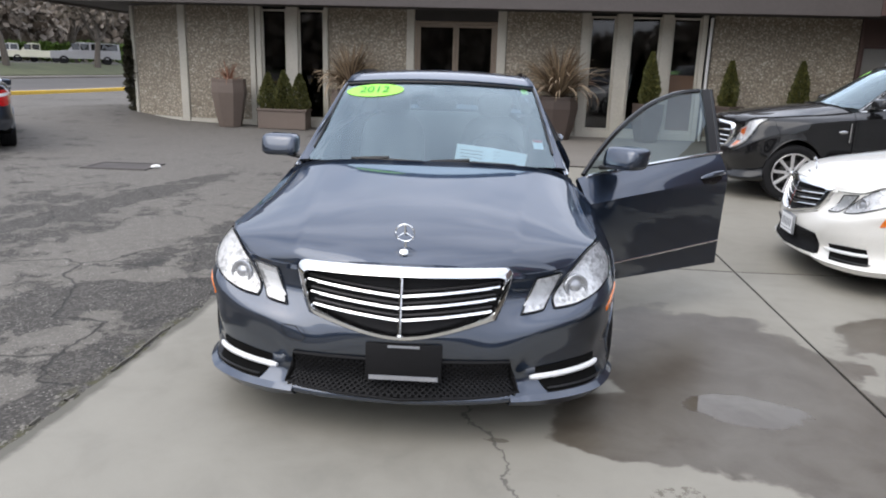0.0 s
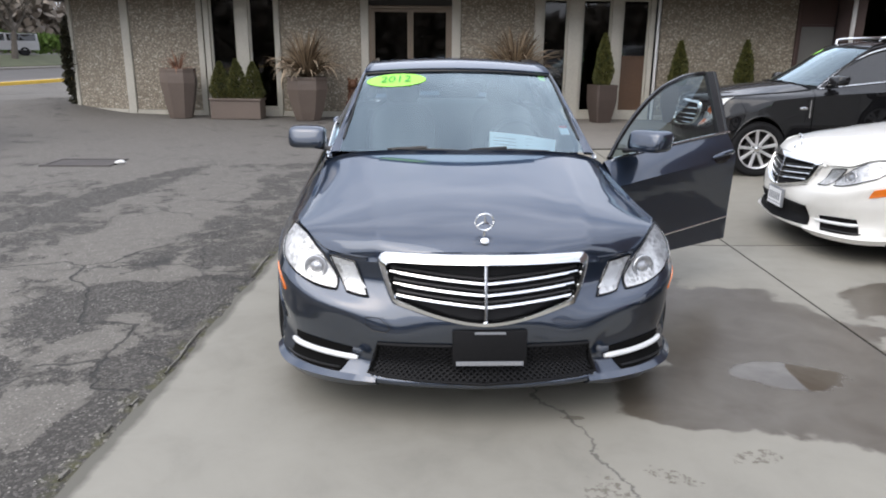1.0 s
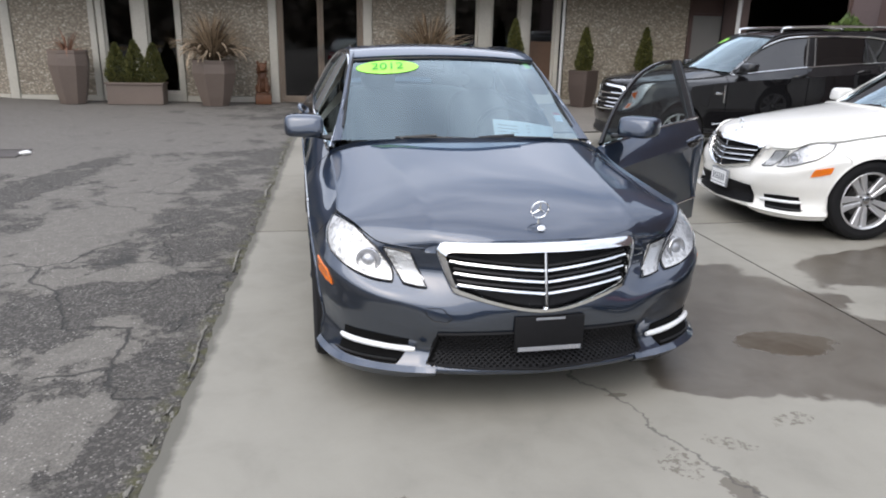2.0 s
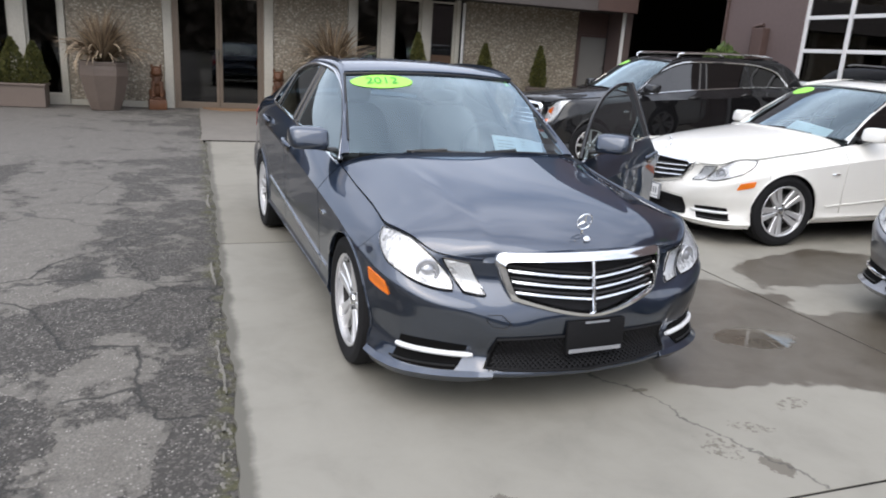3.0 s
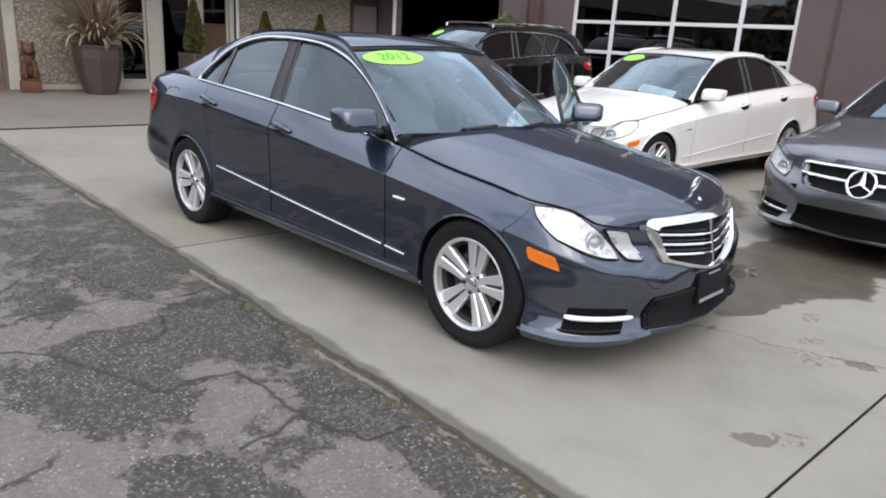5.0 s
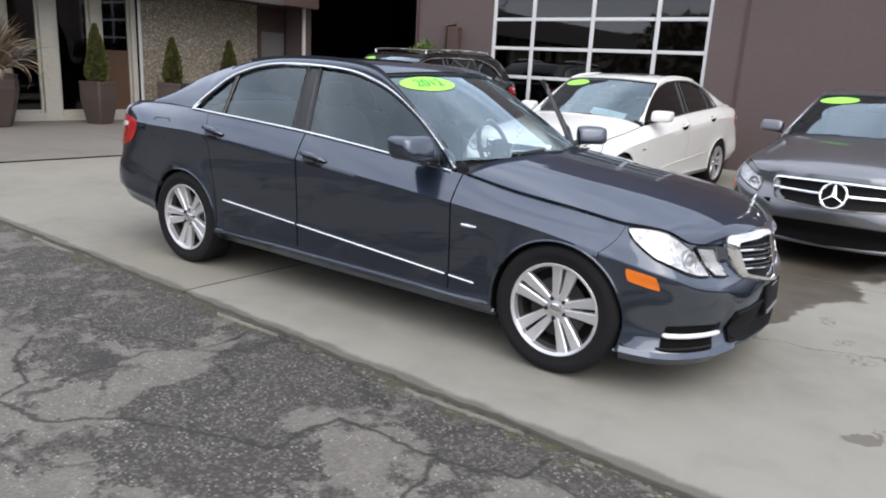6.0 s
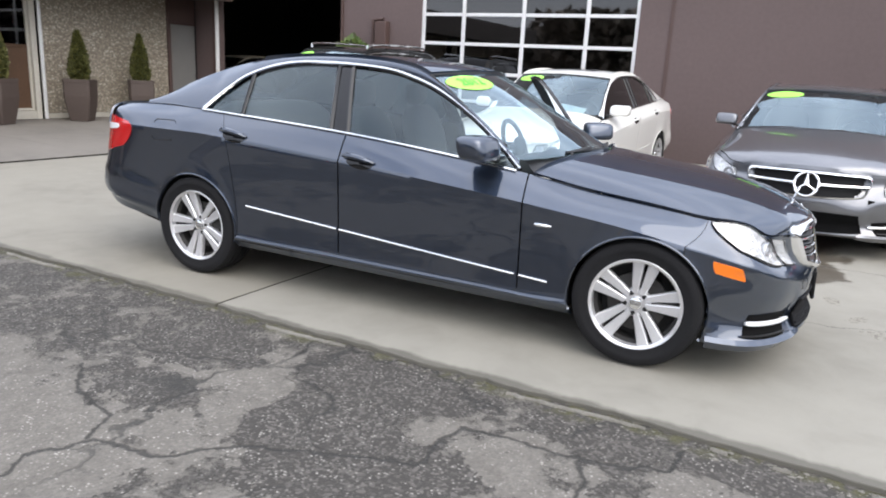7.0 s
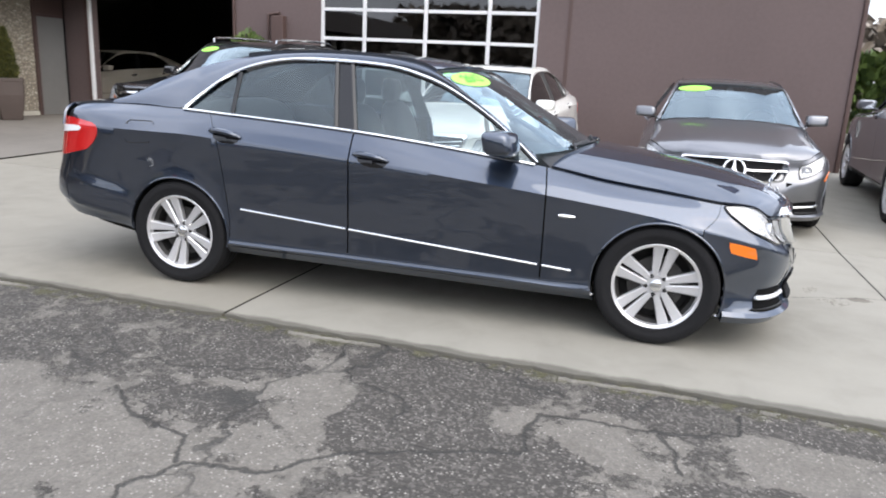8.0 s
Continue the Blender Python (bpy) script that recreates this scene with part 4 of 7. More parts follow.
SEDAN = {
    # widest outline in plan, front centre to rear centre: s, x, y
    "outline": [(0, 2.250, 0), (1, 2.228, 0.28), (2, 2.170, 0.50), (3, 2.088, 0.69), (4, 1.968, 0.825), (5, 1.785, 0.890), (6, 1.437, 0.916), (7, 0.82, 0.922), (8, -0.31, 0.925),
                (9, -1.08, 0.924), (10, -1.437, 0.920), (11, -1.80, 0.897), (12, -2.16, 0.842), (13, -2.40, 0.715), (14, -2.54, 0.41), (15, -2.57, 0)],
    # top edge of the lower body: s, x, y, z
    "top": [(0, 2.168, 0, 0.728), (1, 2.136, 0.25, 0.722), (2, 2.066, 0.475, 0.698), (3, 1.985, 0.635, 0.705), (4, 1.875, 0.745, 0.760), (4.5, 1.80, 0.785, 0.772), (5, 1.715, 0.806, 0.776), (6, 1.42, 0.790, 0.810), (6.5, 1.12, 0.788, 0.845), (7, 0.80, 0.790, 0.898),
            (8, -0.31, 0.836, 1.022), (9, -1.08, 0.826, 1.066), (10, -1.437, 0.797, 1.080), (11, -1.85, 0.745, 1.085), (12, -2.2, 0.700, 1.072), (13, -2.40, 0.610, 1.050), (14, -2.48, 0.34, 1.056), (15, -2.49, 0, 1.058)],
    # heights and insets of the levels up to the crease: s, z0, d0, z1, d1, z2, d2, z3, d3, z4
    "levels": [(0, 0.172, 0.07, 0.202, 0.0, 0.285, 0.035, 0.38, 0.015, 0.470), (2, 0.175, 0.07, 0.204, 0.002, 0.285, 0.040, 0.39, 0.010, 0.500), (3, 0.176, 0.06, 0.204, 0.0, 0.292, 0.034, 0.42, 0.006, 0.530), (4, 0.176, 0.06, 0.204, 0.0, 0.300, 0.030, 0.44, 0.005, 0.575),
               (5, 0.178, 0.05, 0.212, 0.0, 0.33, 0.020, 0.47, 0.004, 0.62), (6, 0.20, 0.05, 0.24, 0.0, 0.36, 0.015, 0.52, 0.004, 0.690), (7, 0.205, 0.06, 0.262, 0.012, 0.300, 0.019, 0.52, 0.012, 0.765), (8, 0.22, 0.06, 0.28, 0.012, 0.318, 0.020, 0.56, 0.014, 0.868),
               (9, 0.23, 0.06, 0.29, 0.012, 0.331, 0.020, 0.60, 0.014, 0.922), (10, 0.24, 0.05, 0.30, 0.0, 0.42, 0.010, 0.64, 0.006, 0.940), (11, 0.26, 0.06, 0.32, 0.012, 0.45, 0.002, 0.66, 0.004, 0.940), (12, 0.305, 0.05, 0.36, -0.018, 0.48, -0.035, 0.66, -0.022, 0.935), (13, 0.35, 0.05, 0.40, -0.03, 0.50, -0.055, 0.64, -0.040, 0.92), (15, 0.35, 0.08, 0.40, -0.03, 0.50, -0.05, 0.62, -0.035, 0.90)],
    # bow of the side above the crease: s, inset share, height share
    "bow": [(0, 0.62, 0.45), (1, 0.75, 0.42), (2.6, 0.82, 0.42), (4, 0.50, 0.50), (5, 0.38, 0.54), (6, 0.42, 0.53), (7, 0.46, 0.52), (9, 0.46, 0.52), (11, 0.42, 0.58), (13, 0.30, 0.75), (15, 0.30, 0.60)],
    # window arch in side view, front to rear: x, z
    "arch": [(0.745, 0.922), (0.60, 1.040), (0.42, 1.165), (0.20, 1.285), (0.02, 1.352), (-0.20, 1.398), (-0.60, 1.416), (-0.90, 1.395), (-1.15, 1.315), (-1.32, 1.190), (-1.43, 1.092)],
    "foot": [(-1.75, 1.092), (-2.00, 1.085)],
    # edge of windscreen, roof and rear window: x, y, z
    "edge": [(0.72, 0.718, 0.955), (0.45, 0.668, 1.142), (0.17, 0.615, 1.332), (-0.04, 0.578, 1.420), (-0.45, 0.550, 1.452), (-0.95, 0.54, 1.436), (-1.30, 0.55, 1.380), (-1.65, 0.60, 1.265), (-2.02, 0.66, 1.095)],
    "roof_rows": (-0.05, -1.12), "screen_bow": (0.29, 0.09), "tumble": 0.56, "wheel": 0.325, "arch_r": 0.346, "pillar_b": (-0.312, -0.42), "pillar_c": -1.10,
    "lift": None, "dent": 0.009, "grille": "bars", "hubs": (1.437, -1.437), "chrome": True,
}
COUPE = dict(SEDAN, grille="star", tumble=0.60, arch_r=0.385, lift=[(0, 0), (0.325, 0.330), (0.60, 0.622), (0.95, 0.965), (1.47, 1.455)],
             edge=[(0.72, 0.745, 0.945), (0.45, 0.68, 1.125), (0.17, 0.610, 1.305), (-0.04, 0.565, 1.385), (-0.45, 0.535, 1.420), (-0.95, 0.52, 1.400), (-1.30, 0.54, 1.34), (-1.65, 0.59, 1.235), (-2.05, 0.65, 1.085)],
             arch=[(0.745, 0.922), (0.60, 1.03), (0.42, 1.145), (0.20, 1.255), (0.02, 1.318), (-0.20, 1.362), (-0.60, 1.378), (-0.90, 1.355), (-1.15, 1.275), (-1.34, 1.17), (-1.47, 1.092)])
WAGON = dict(SEDAN, grille="mesh", dent=0.0, wheel=0.345, arch_r=0.375,
             edge=[(0.72, 0.745, 0.950), (0.45, 0.69, 1.140), (0.17, 0.635, 1.332), (-0.04, 0.605, 1.415), (-0.45, 0.59, 1.452), (-1.20, 0.58, 1.458), (-1.85, 0.58, 1.430), (-2.17, 0.60, 1.30), (-2.36, 0.63, 1.10)],
             arch=[(0.745, 0.922), (0.60, 1.040), (0.42, 1.165), (0.20, 1.280), (0.02, 1.345), (-0.20, 1.386), (-0.60, 1.400), (-1.10, 1.395), (-1.50, 1.365), (-1.80, 1.285), (-1.98, 1.110)],
             foot=[(-2.12, 1.10), (-2.30, 1.09)], roof_rows=(-0.05, -1.86), tumble=0.55, pillar_c=-1.22,
             lift=[(0, 0), (0.20, 0.26), (0.62, 0.77), (0.72, 0.96), (0.90, 1.08), (1.47, 1.66)])


class Shape:
    """The lower body as a surface over (s, w): s round the outline, w up the levels 0 to 6."""

    def __init__(self, spec):
        o, t = spec["outline"], spec["top"]
        flipped = lambda k, n: (n, k[1], -k[2], *k[3:])
        self.outline = Spline([flipped(o[1], -1), *o, flipped(o[-2], 16)])
        self.top = Spline([flipped(t[1], -1), *t, flipped(t[-2], 16)])
        self.levels, self.bow = Spline(spec["levels"]), Spline(spec["bow"])
        self.dent = spec["dent"]

    def raw(self, s, w):
        s, w = np.broadcast_arrays(np.asarray(s, float), np.asarray(w, float))
        e = 0.02
        d = self.outline(np.clip(s + e, -1, 16)) - self.outline(np.clip(s - e, -1, 16))
        d = d / np.maximum(1e-9, np.linalg.norm(d, axis=-1))[..., None]
        nx, ny = d[..., 1], -d[..., 0]
        c, t, lv, bw = self.outline(s), self.top(s), self.levels(s), self.bow(s)
        q = [lv[..., k] for k in range(9)]
        wl = np.clip(w, 0, 4)
        inset = hermite([q[1], q[3], q[5], q[7], np.zeros_like(s)], wl)
        z = hermite([q[0], q[2], q[4], q[6], q[8]], wl)
        # hollow round the lower front pockets, with a crease above it
        ease = lambda v, a, b: (lambda k: k * k * (3 - 2 * k))(np.clip((v - a) / (b - a), 0, 1))
        rim = 1.80 + 0.45 * np.maximum(0, wl - 3.0)
        # two ledges along the rear bumper
        back = ease(s, 10.6, 11.3)
        inset = inset - 0.010 * back * (1 - ease(wl - 0.26 * (s - 11.1), 2.42, 2.66)) * ease(wl, 1.4, 1.7) + 0.012 * back * (1 - ease(wl - 0.2 * (s - 11.0), 1.25, 1.45))
        inset = inset + self.dent * ease(s - rim, 0.0, 0.30) * (1 - ease(wl, 3.55, 3.85)) * ease(wl, 1.0, 1.4) * (1 - ease(s, 4.3, 5.2))
        wu = np.clip(w - 4, 0, 2)
        one, nil = np.ones_like(s), np.zeros_like(s)
        sx, sz = hermite([nil, bw[..., 0], one], wu), hermite([nil, bw[..., 1], one], wu)
        x = c[..., 0] - nx * inset + (t[..., 0] - c[..., 0]) * sx
        y = c[..., 1] - ny * inset + (t[..., 1] - c[..., 1]) * sx
        return np.stack([x, y, np.where(w > 4, q[8] + (t[..., 2] - q[8]) * sz, z)], -1)

    def at(self, s, w, off=0.0):
        p = self.raw(s, w)
        if np.any(off):
            e = 0.01
            n = np.cross(self.raw(np.add(s, e), w) - self.raw(np.subtract(s, e), w), self.raw(s, np.minimum(np.add(w, e), 6)) - self.raw(s, np.maximum(np.subtract(w, e), 0)))
            n = n / np.maximum(1e-12, np.linalg.norm(n, axis=-1))[..., None]
            p = p + n * np.asarray(off)[..., None]
        return p

    def find(self, x, z, off=0.0):
        """The point of the side at that x and height."""
        s, w = 8.0, 4.0
        ss, ww = np.linspace(3.0, 12.9, 150), np.linspace(0, 6, 97)
        for _ in range(4):
            s = float(np.interp(-x, -self.raw(ss, w)[:, 0], ss))
            w = float(np.interp(z, self.raw(s, ww)[:, 2], ww))
        return Vector(self.at(np.array(s), np.array(w), off))


def cut_arches(rows, hubs, radius, hub_z):
    """Marks what lies inside a wheel arch and pulls the rim of the cut onto its circle."""
    inside = np.zeros(rows.shape[:2], bool)
    for hx in hubs:
        d = rows[..., [0, 2]] - np.array([hx, hub_z])
        r = np.linalg.norm(d, axis=-1)
        flare = np.clip(1 - (r - radius) / 0.085, 0, 1) * (rows[..., 2] > hub_z - 0.06)
        rows[..., 1] += np.sign(rows[..., 1]) * 0.007 * flare ** 2
        hit = r < radius
        inside |= hit
        k = np.where(hit, radius / np.maximum(r, 1e-6), 1.0)
        rows[..., 0], rows[..., 2] = hx + d[..., 0] * k, hub_z + d[..., 1] * k
    return inside


def skin(bm, rows, side, inside=None, thick=0.014):
    """A sheet over rows of points with its rim folded inwards; side -1 mirrors it to the car's right."""
    rows = np.array(rows, float)
    rows[..., 1] *= side
    keep = {}
    nu, nv = rows.shape[:2]
    new_faces = []

    def vert(i, j):
        if (i, j) not in keep:
            keep[i, j] = bm.verts.new(rows[i, j])
        return keep[i, j]

    for i in range(nu - 1):
        for j in range(nv - 1):
            if inside is not None and inside[i:i + 2, j:j + 2].all():
                continue
            q = [vert(i, j), vert(i + 1, j), vert(i + 1, j + 1), vert(i, j + 1)]
            if side < 0:
                q.reverse()
            new_faces.append(bm.faces.new(q))
    if thick:
        fold(bm, new_faces, thick)
    return new_faces


def fold(bm, faces, thick):
    bm.normal_update()
    mine = set(faces)
    rim = [e for f in faces for e in f.edges if sum(g in mine for g in e.link_faces) == 1]
    low = {}
    for e in rim:
        for v in e.verts:
            if v not in low:
                low[v] = (v, v.normal.copy())
    low = {v: bm.verts.new(v.co - n * thick) for v, (_, n) in low.items()}
    for e in rim:
        f = [g for g in e.link_faces if g in mine][0]
        for lp in f.loops:
            if lp.edge == e:
                a, b = lp.vert, lp.link_loop_next.vert
                bm.faces.new((b, a, low[a], low[b]))
                break


def coons(c00, c10, c11, c01, nu, nv, round_off=0.0, bulge=None):
    """Points of a four-cornered patch in (s, w), with rounded corners and bulging edges where asked."""
    u, v = np.meshgrid(np.linspace(0, 1, nu), np.linspace(0, 1, nv), indexing="ij")
    if round_off:
        a, b = 2 * u - 1, 2 * v - 1
        k = round_off
        u2, v2 = a * np.sqrt(1 - k * b * b / 2), b * np.sqrt(1 - k * a * a / 2)
        u, v = (u2 + 1) / 2, (v2 + 1) / 2
    q = [np.array(c, float) for c in (c00, c10, c11, c01)]
    st = (1 - u)[..., None] * (1 - v)[..., None] * q[0] + u[..., None] * (1 - v)[..., None] * q[1] + u[..., None] * v[..., None] * q[2] + (1 - u)[..., None] * v[..., None] * q[3]
    if bulge:
        for vec, k in zip(bulge, (u * (1 - u) * (1 - v), v * (1 - v) * u, u * (1 - u) * v, v * (1 - v) * (1 - u))):
            st = st + 4 * k[..., None] * np.array(vec, float)
    return st[..., 0], st[..., 1]


def blob(bm, centre, radii, power=3.0, nu=20, nv=12, shear=(0, 0)):
    """A rounded block; shear leans it back with height and with width."""
    rows = []
    sg = lambda a: math.copysign(abs(a) ** (2 / power), a)
    for i in range(nv + 1):
        ph = -math.pi / 2 + math.pi * i / nv
        row = []
        for j in range(nu):
            th = 2 * math.pi * j / nu
            p = Vector((sg(math.cos(ph)) * sg(math.cos(th)) * radii[0], sg(math.cos(ph)) * sg(math.sin(th)) * radii[1], sg(math.sin(ph)) * radii[2]))
            p.x += shear[0] * p.z + shear[1] * p.y
            row.append(Vector(centre) + p)
        rows.append(row)
    made = grid_mesh(bm, rows, closed_v=True, flip=True)
    bmesh.ops.remove_doubles(bm, verts=[v for r in (made[0], made[-1]) for v in r], dist=1e-6)


def make_wheel_meshes(radius, five=True):
    """Meshes of tyre, rim, hub cap and brake disc, standing on the z axis with the outer face up."""
    out = {}
    rr = radius * 0.695
    b = bmesh.new()
    lathe(b, [(rr, -0.105), (rr + 0.03, -0.117), (radius - 0.035, -0.120), (radius - 0.012, -0.110), (radius, -0.085), (radius, -0.055), (radius - 0.006, -0.053), (radius - 0.006, -0.045), (radius, -0.043), (radius, -0.008), (radius - 0.006, -0.006),
              (radius - 0.006, 0.004), (radius, 0.006), (radius, 0.043), (radius - 0.006, 0.045), (radius - 0.006, 0.053), (radius, 0.055), (radius, 0.085), (radius - 0.012, 0.110), (radius - 0.035, 0.120), (rr + 0.045, 0.119), (rr + 0.040, 0.116), (rr + 0.012, 0.113), (rr, 0.100)], 64)
    out["tyre"] = (b, RUBBER)
    b = bmesh.new()
    lathe(b, [(rr - 0.012, 0.070), (rr - 0.009, 0.085), (rr - 0.010, 0.102), (rr + 0.004, 0.110), (rr + 0.010, 0.106), (rr + 0.004, 0.098)], 64)
    n = 5 if five else 9
    for k in range(n):
        a = 2 * math.pi * (k + 0.25) / n
        for side in ((-1, 1) if five else (0,)):
            rows = []
            for u in np.linspace(0, 1, 6):
                r = 0.050 + (rr - 0.058) * u
                c = side * (0.0185 + 0.022 * u)
                wd = 0.0155 + 0.0150 * u if five else 0.015 + 0.006 * u
                h = 0.078 + 0.016 * u * u
                ring = [(c - wd, h - 0.034), (c - wd, h - 0.007), (c - wd + 0.006, h), (c + wd - 0.006, h), (c + wd, h - 0.007), (c + wd, h - 0.034)]
                rows.append([Vector((r * math.cos(a) - q * math.sin(a), r * math.sin(a) + q * math.cos(a), z)) for q, z in ring])
            grid_mesh(b, rows, closed_v=True, flip=True)
    lathe(b, [(0.0, 0.070), (0.066, 0.070), (0.074, 0.060), (0.076, 0.02)], 32)
    bmesh.ops.recalc_face_normals(b, faces=b.faces[:])
    out["rim"] = (b, ALLOY)
    b = bmesh.new()
    lathe(b, [(0.0, 0.088), (0.022, 0.087), (0.030, 0.083), (0.033, 0.076), (0.034, 0.069)], 24)
    bmesh.ops.recalc_face_normals(b, faces=b.faces[:])
    out["hub_cap"] = (b, CHROME)
    b = bmesh.new()
    lathe(b, [(0.0, 0.078), (0.009, 0.078), (0.012, 0.074), (0.012, 0.066)], 10, Matrix.Translation((0.054, 0, 0)))
    bmesh.ops.recalc_face_normals(b, faces=b.faces[:])
    out["wheel_bolt"] = (b, BLACK_TRIM)
    b = bmesh.new()
    lathe(b, [(0.05, 0.040), (0.150, 0.040), (0.150, 0.018), (0.05, 0.018)], 40)
    bmesh.ops.recalc_face_normals(b, faces=b.faces[:])
    out["brake_disc"] = (b, plain("brake_iron", (0.05, 0.048, 0.046), 0.5, 0.7, vary=0.2))
    # barrel coloured near black to stand in for shade behind the spokes
    b = bmesh.new()
    lathe(b, [(0.0, -0.03), (rr - 0.05, -0.03), (rr - 0.032, -0.02), (rr - 0.028, 0.05), (rr - 0.012, 0.070)], 48)
    bmesh.ops.recalc_face_normals(b, faces=b.faces[:])
    out["inner_barrel"] = (b, plain("dark_barrel_shade", (0.022, 0.021, 0.020), 0.7, 0.2, vary=0.3))
    done = {}
    for key, (b, mat) in out.items():
        ob = part(key, b, mat)
        done[key] = ob.data
        bpy.data.objects.remove(ob)
    return done


def lattice(bm, sm, s0, s1, w0, w1, side, n, off):
    """A honeycomb-like mesh of crossing strips on the body surface."""
    for k in range(-n, 2 * n):
        for lean in (1, -1):
            path = []
            for q in np.linspace(0, 1, 7):
                u = (k + 0.5) / n + lean * (q - 0.5) * 0.34
                if -0.06 <= u <= 1:
                    top = s1 - 0.16 * q
                    path.append((s0 + (top - s0) * u, w0 + (w1 - w0) * q))
            if len(path) > 2:
                a = np.array(path)
                p = sm.at(a[:, 0], a[:, 1], off)
                p[:, 1] *= side
                tube(bm, p, 0.0052, 4)


def build_car(label, paint, m, spec, door_angle=0.0, category="car", sticker=False, glass=None, plate="dark", papers=False, rear_lamps=True, detail=1.0):
    car = tagged(new("car"), label, category)
    sm = Shape(spec)
    kind_of_face = spec["grille"]
    lift = Spline(spec["lift"]) if spec["lift"] else None
    hub_z = spec["wheel"]
    glass = glass or (GLASS_CLEAR, GLASS_TINT)

    def raise_up(bm):
        if lift:
            for v in bm.verts:
                v.co.z = float(lift(v.co.z))

    def add(name, bm, mat, parent=car, tag="", turn=None, smooth=True):
        raise_up(bm)
        if turn is not None:
            bm.transform(turn)
        return part(name, bm, mat, parent, tag, smooth=smooth)

    hub_raw = hub_z if not lift else float(np.interp(hub_z, [k[1] for k in spec["lift"]], [k[0] for k in spec["lift"]]))
    arch_raw = spec["arch_r"] if not lift else spec["arch_r"] * 0.92

    def sheet(bm, s0, s1, w0, w1, ns, nw, side, off=0.0, gap=0.0025, thick=0.014, cut=True):
        w = np.linspace(w0, w1, nw)
        if w0 < 4 < w1:
            w[np.argmin(np.abs(w - 4))] = 4.0
        a = s0(w) if callable(s0) else np.full(nw, float(s0))
        c = s1(w) if callable(s1) else np.full(nw, float(s1))
        u = np.linspace(0, 1, ns)[:, None]
        s = a[None] * (1 - u) + c[None] * u
        s = s + gap * (1 - 2 * u) * 2.0
        rows = sm.at(s, np.broadcast_to(w, s.shape), off)
        inside = cut_arches(rows, spec["hubs"], arch_raw, hub_raw) if cut else None
        return skin(bm, rows, side, inside, thick)

    rear_line = lambda w: 9.0 + 0.43 * np.clip((w - 2.4) / 3.6, 0, 1) ** 1.3
    n = lambda k: max(4, int(k * detail))

    # painted skin, panel by panel
    def across(half, front):
        """Both sides of the car as one sheet, from the half on its left."""
        other = half[::-1] * np.array([1, -1, 1])
        return np.concatenate([other, half[1:]]) if front else np.concatenate([half, other[1:]])

    bm = bmesh.new()
    w = np.linspace(0, 6, n(64))
    nose_line = lambda w: 5.5 - 0.25 * np.clip(w - 4, 0, 2)
    s = np.linspace(0, 1, n(112))[:, None] * (nose_line(w)[None] - 0.006)
    rows = across(sm.at(s, np.broadcast_to(w, s.shape)), True)
    inside = cut_arches(rows, spec["hubs"], arch_raw, hub_raw)
    ease = lambda v, a, b: (lambda k: k * k * (3 - 2 * k))(np.clip((v - a) / (b - a), 0, 1))
    if spec["grille"] != "mesh":
        # the skin dips back to carry the grille frame
        yy, z_ = np.abs(rows[..., 1]), rows[..., 2]
        seat_w = (1 - ease(yy, 0.36, 0.62)) * ease(z_ - 0.16 * np.maximum(0, yy - 0.05), 0.34, 0.455)
        if spec["grille"] == "star":
            seat_w = (1 - ease(yy, 0.47, 0.60)) * ease(z_, 0.42, 0.49)
        target = 2.255 - 0.52 * yy * yy - 0.25 * (z_ - 0.45) - 0.002
        rows[..., 0] -= np.where(rows[..., 0] > 1.9, np.clip(rows[..., 0] - target, 0, 0.030) * seat_w, 0)
    # the bumper's crease is softly rounded, most of all below the lamps
    ww = np.broadcast_to(w, rows.shape[:2])
    reach = np.abs(np.concatenate([-s[:0:-1], s]))
    soft = ease(ww, 3.0, 3.5) * (1 - ease(ww, 4.75, 5.2)) * (1 - ease(reach, 3.2, 4.4))
    for _ in range(n(26)):
        mean = rows.copy()
        mean[1:-1, 1:-1] = (rows[1:-1, :-2] + rows[1:-1, 2:] + rows[:-2, 1:-1] + rows[2:, 1:-1]) / 4
        rows = rows + (mean - rows) * soft[..., None] * 0.7
    zz, hh = ((0.470, 0.528, 0.565, 0.69, 0.728), (0.0, 0.322, 0.372, 0.418, 0.40)) if spec["grille"] == "bars" else ((0.495, 0.51, 0.545, 0.655, 0.69), (0.33, 0.37, 0.43, 0.455, 0.44))
    opening = np.interp(rows[..., 2], zz, hh)
    inside |= (np.abs(rows[..., 1]) < opening) & (rows[..., 2] > zz[0]) & (rows[..., 2] < zz[-1]) & (rows[..., 0] > 1.9)
    skin(bm, rows, 1, inside)
    add("front_bumper", bm, paint)
    for side in (1, -1):
        bm = bmesh.new()
        sheet(bm, nose_line, 7.0, 1.0, 6, n(44), n(40), side)
        add("front_fender", bm, paint)
        bm = bmesh.new()
        sheet(bm, 6.3, 9.35, 0, 2.0, n(60), n(10), side)
        add("sill", bm, paint)
        bm = bmesh.new()
        sheet(bm, rear_line, 12.4, 1.0, 6, n(60), n(40), side)
        add("rear_quarter_panel", bm, paint)
        for hx in spec["hubs"]:
            bm = bmesh.new()
            ring = []
            for k in range(33):
                a = radians(-14 + 208 * k / 32)
                x, z = hx + arch_raw * math.cos(a), hub_raw + arch_raw * math.sin(a)
                z = max(z, 0.21)
                y = sm.find(x, z, 0.0).y + 0.010 * (z > hub_raw - 0.06)
                ring.append((x, y, z))
            tube(bm, [(x, (y - 0.002) * side, z) for x, y, z in ring], 0.006, 6)
            add("arch_lip", bm, paint)
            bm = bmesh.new()
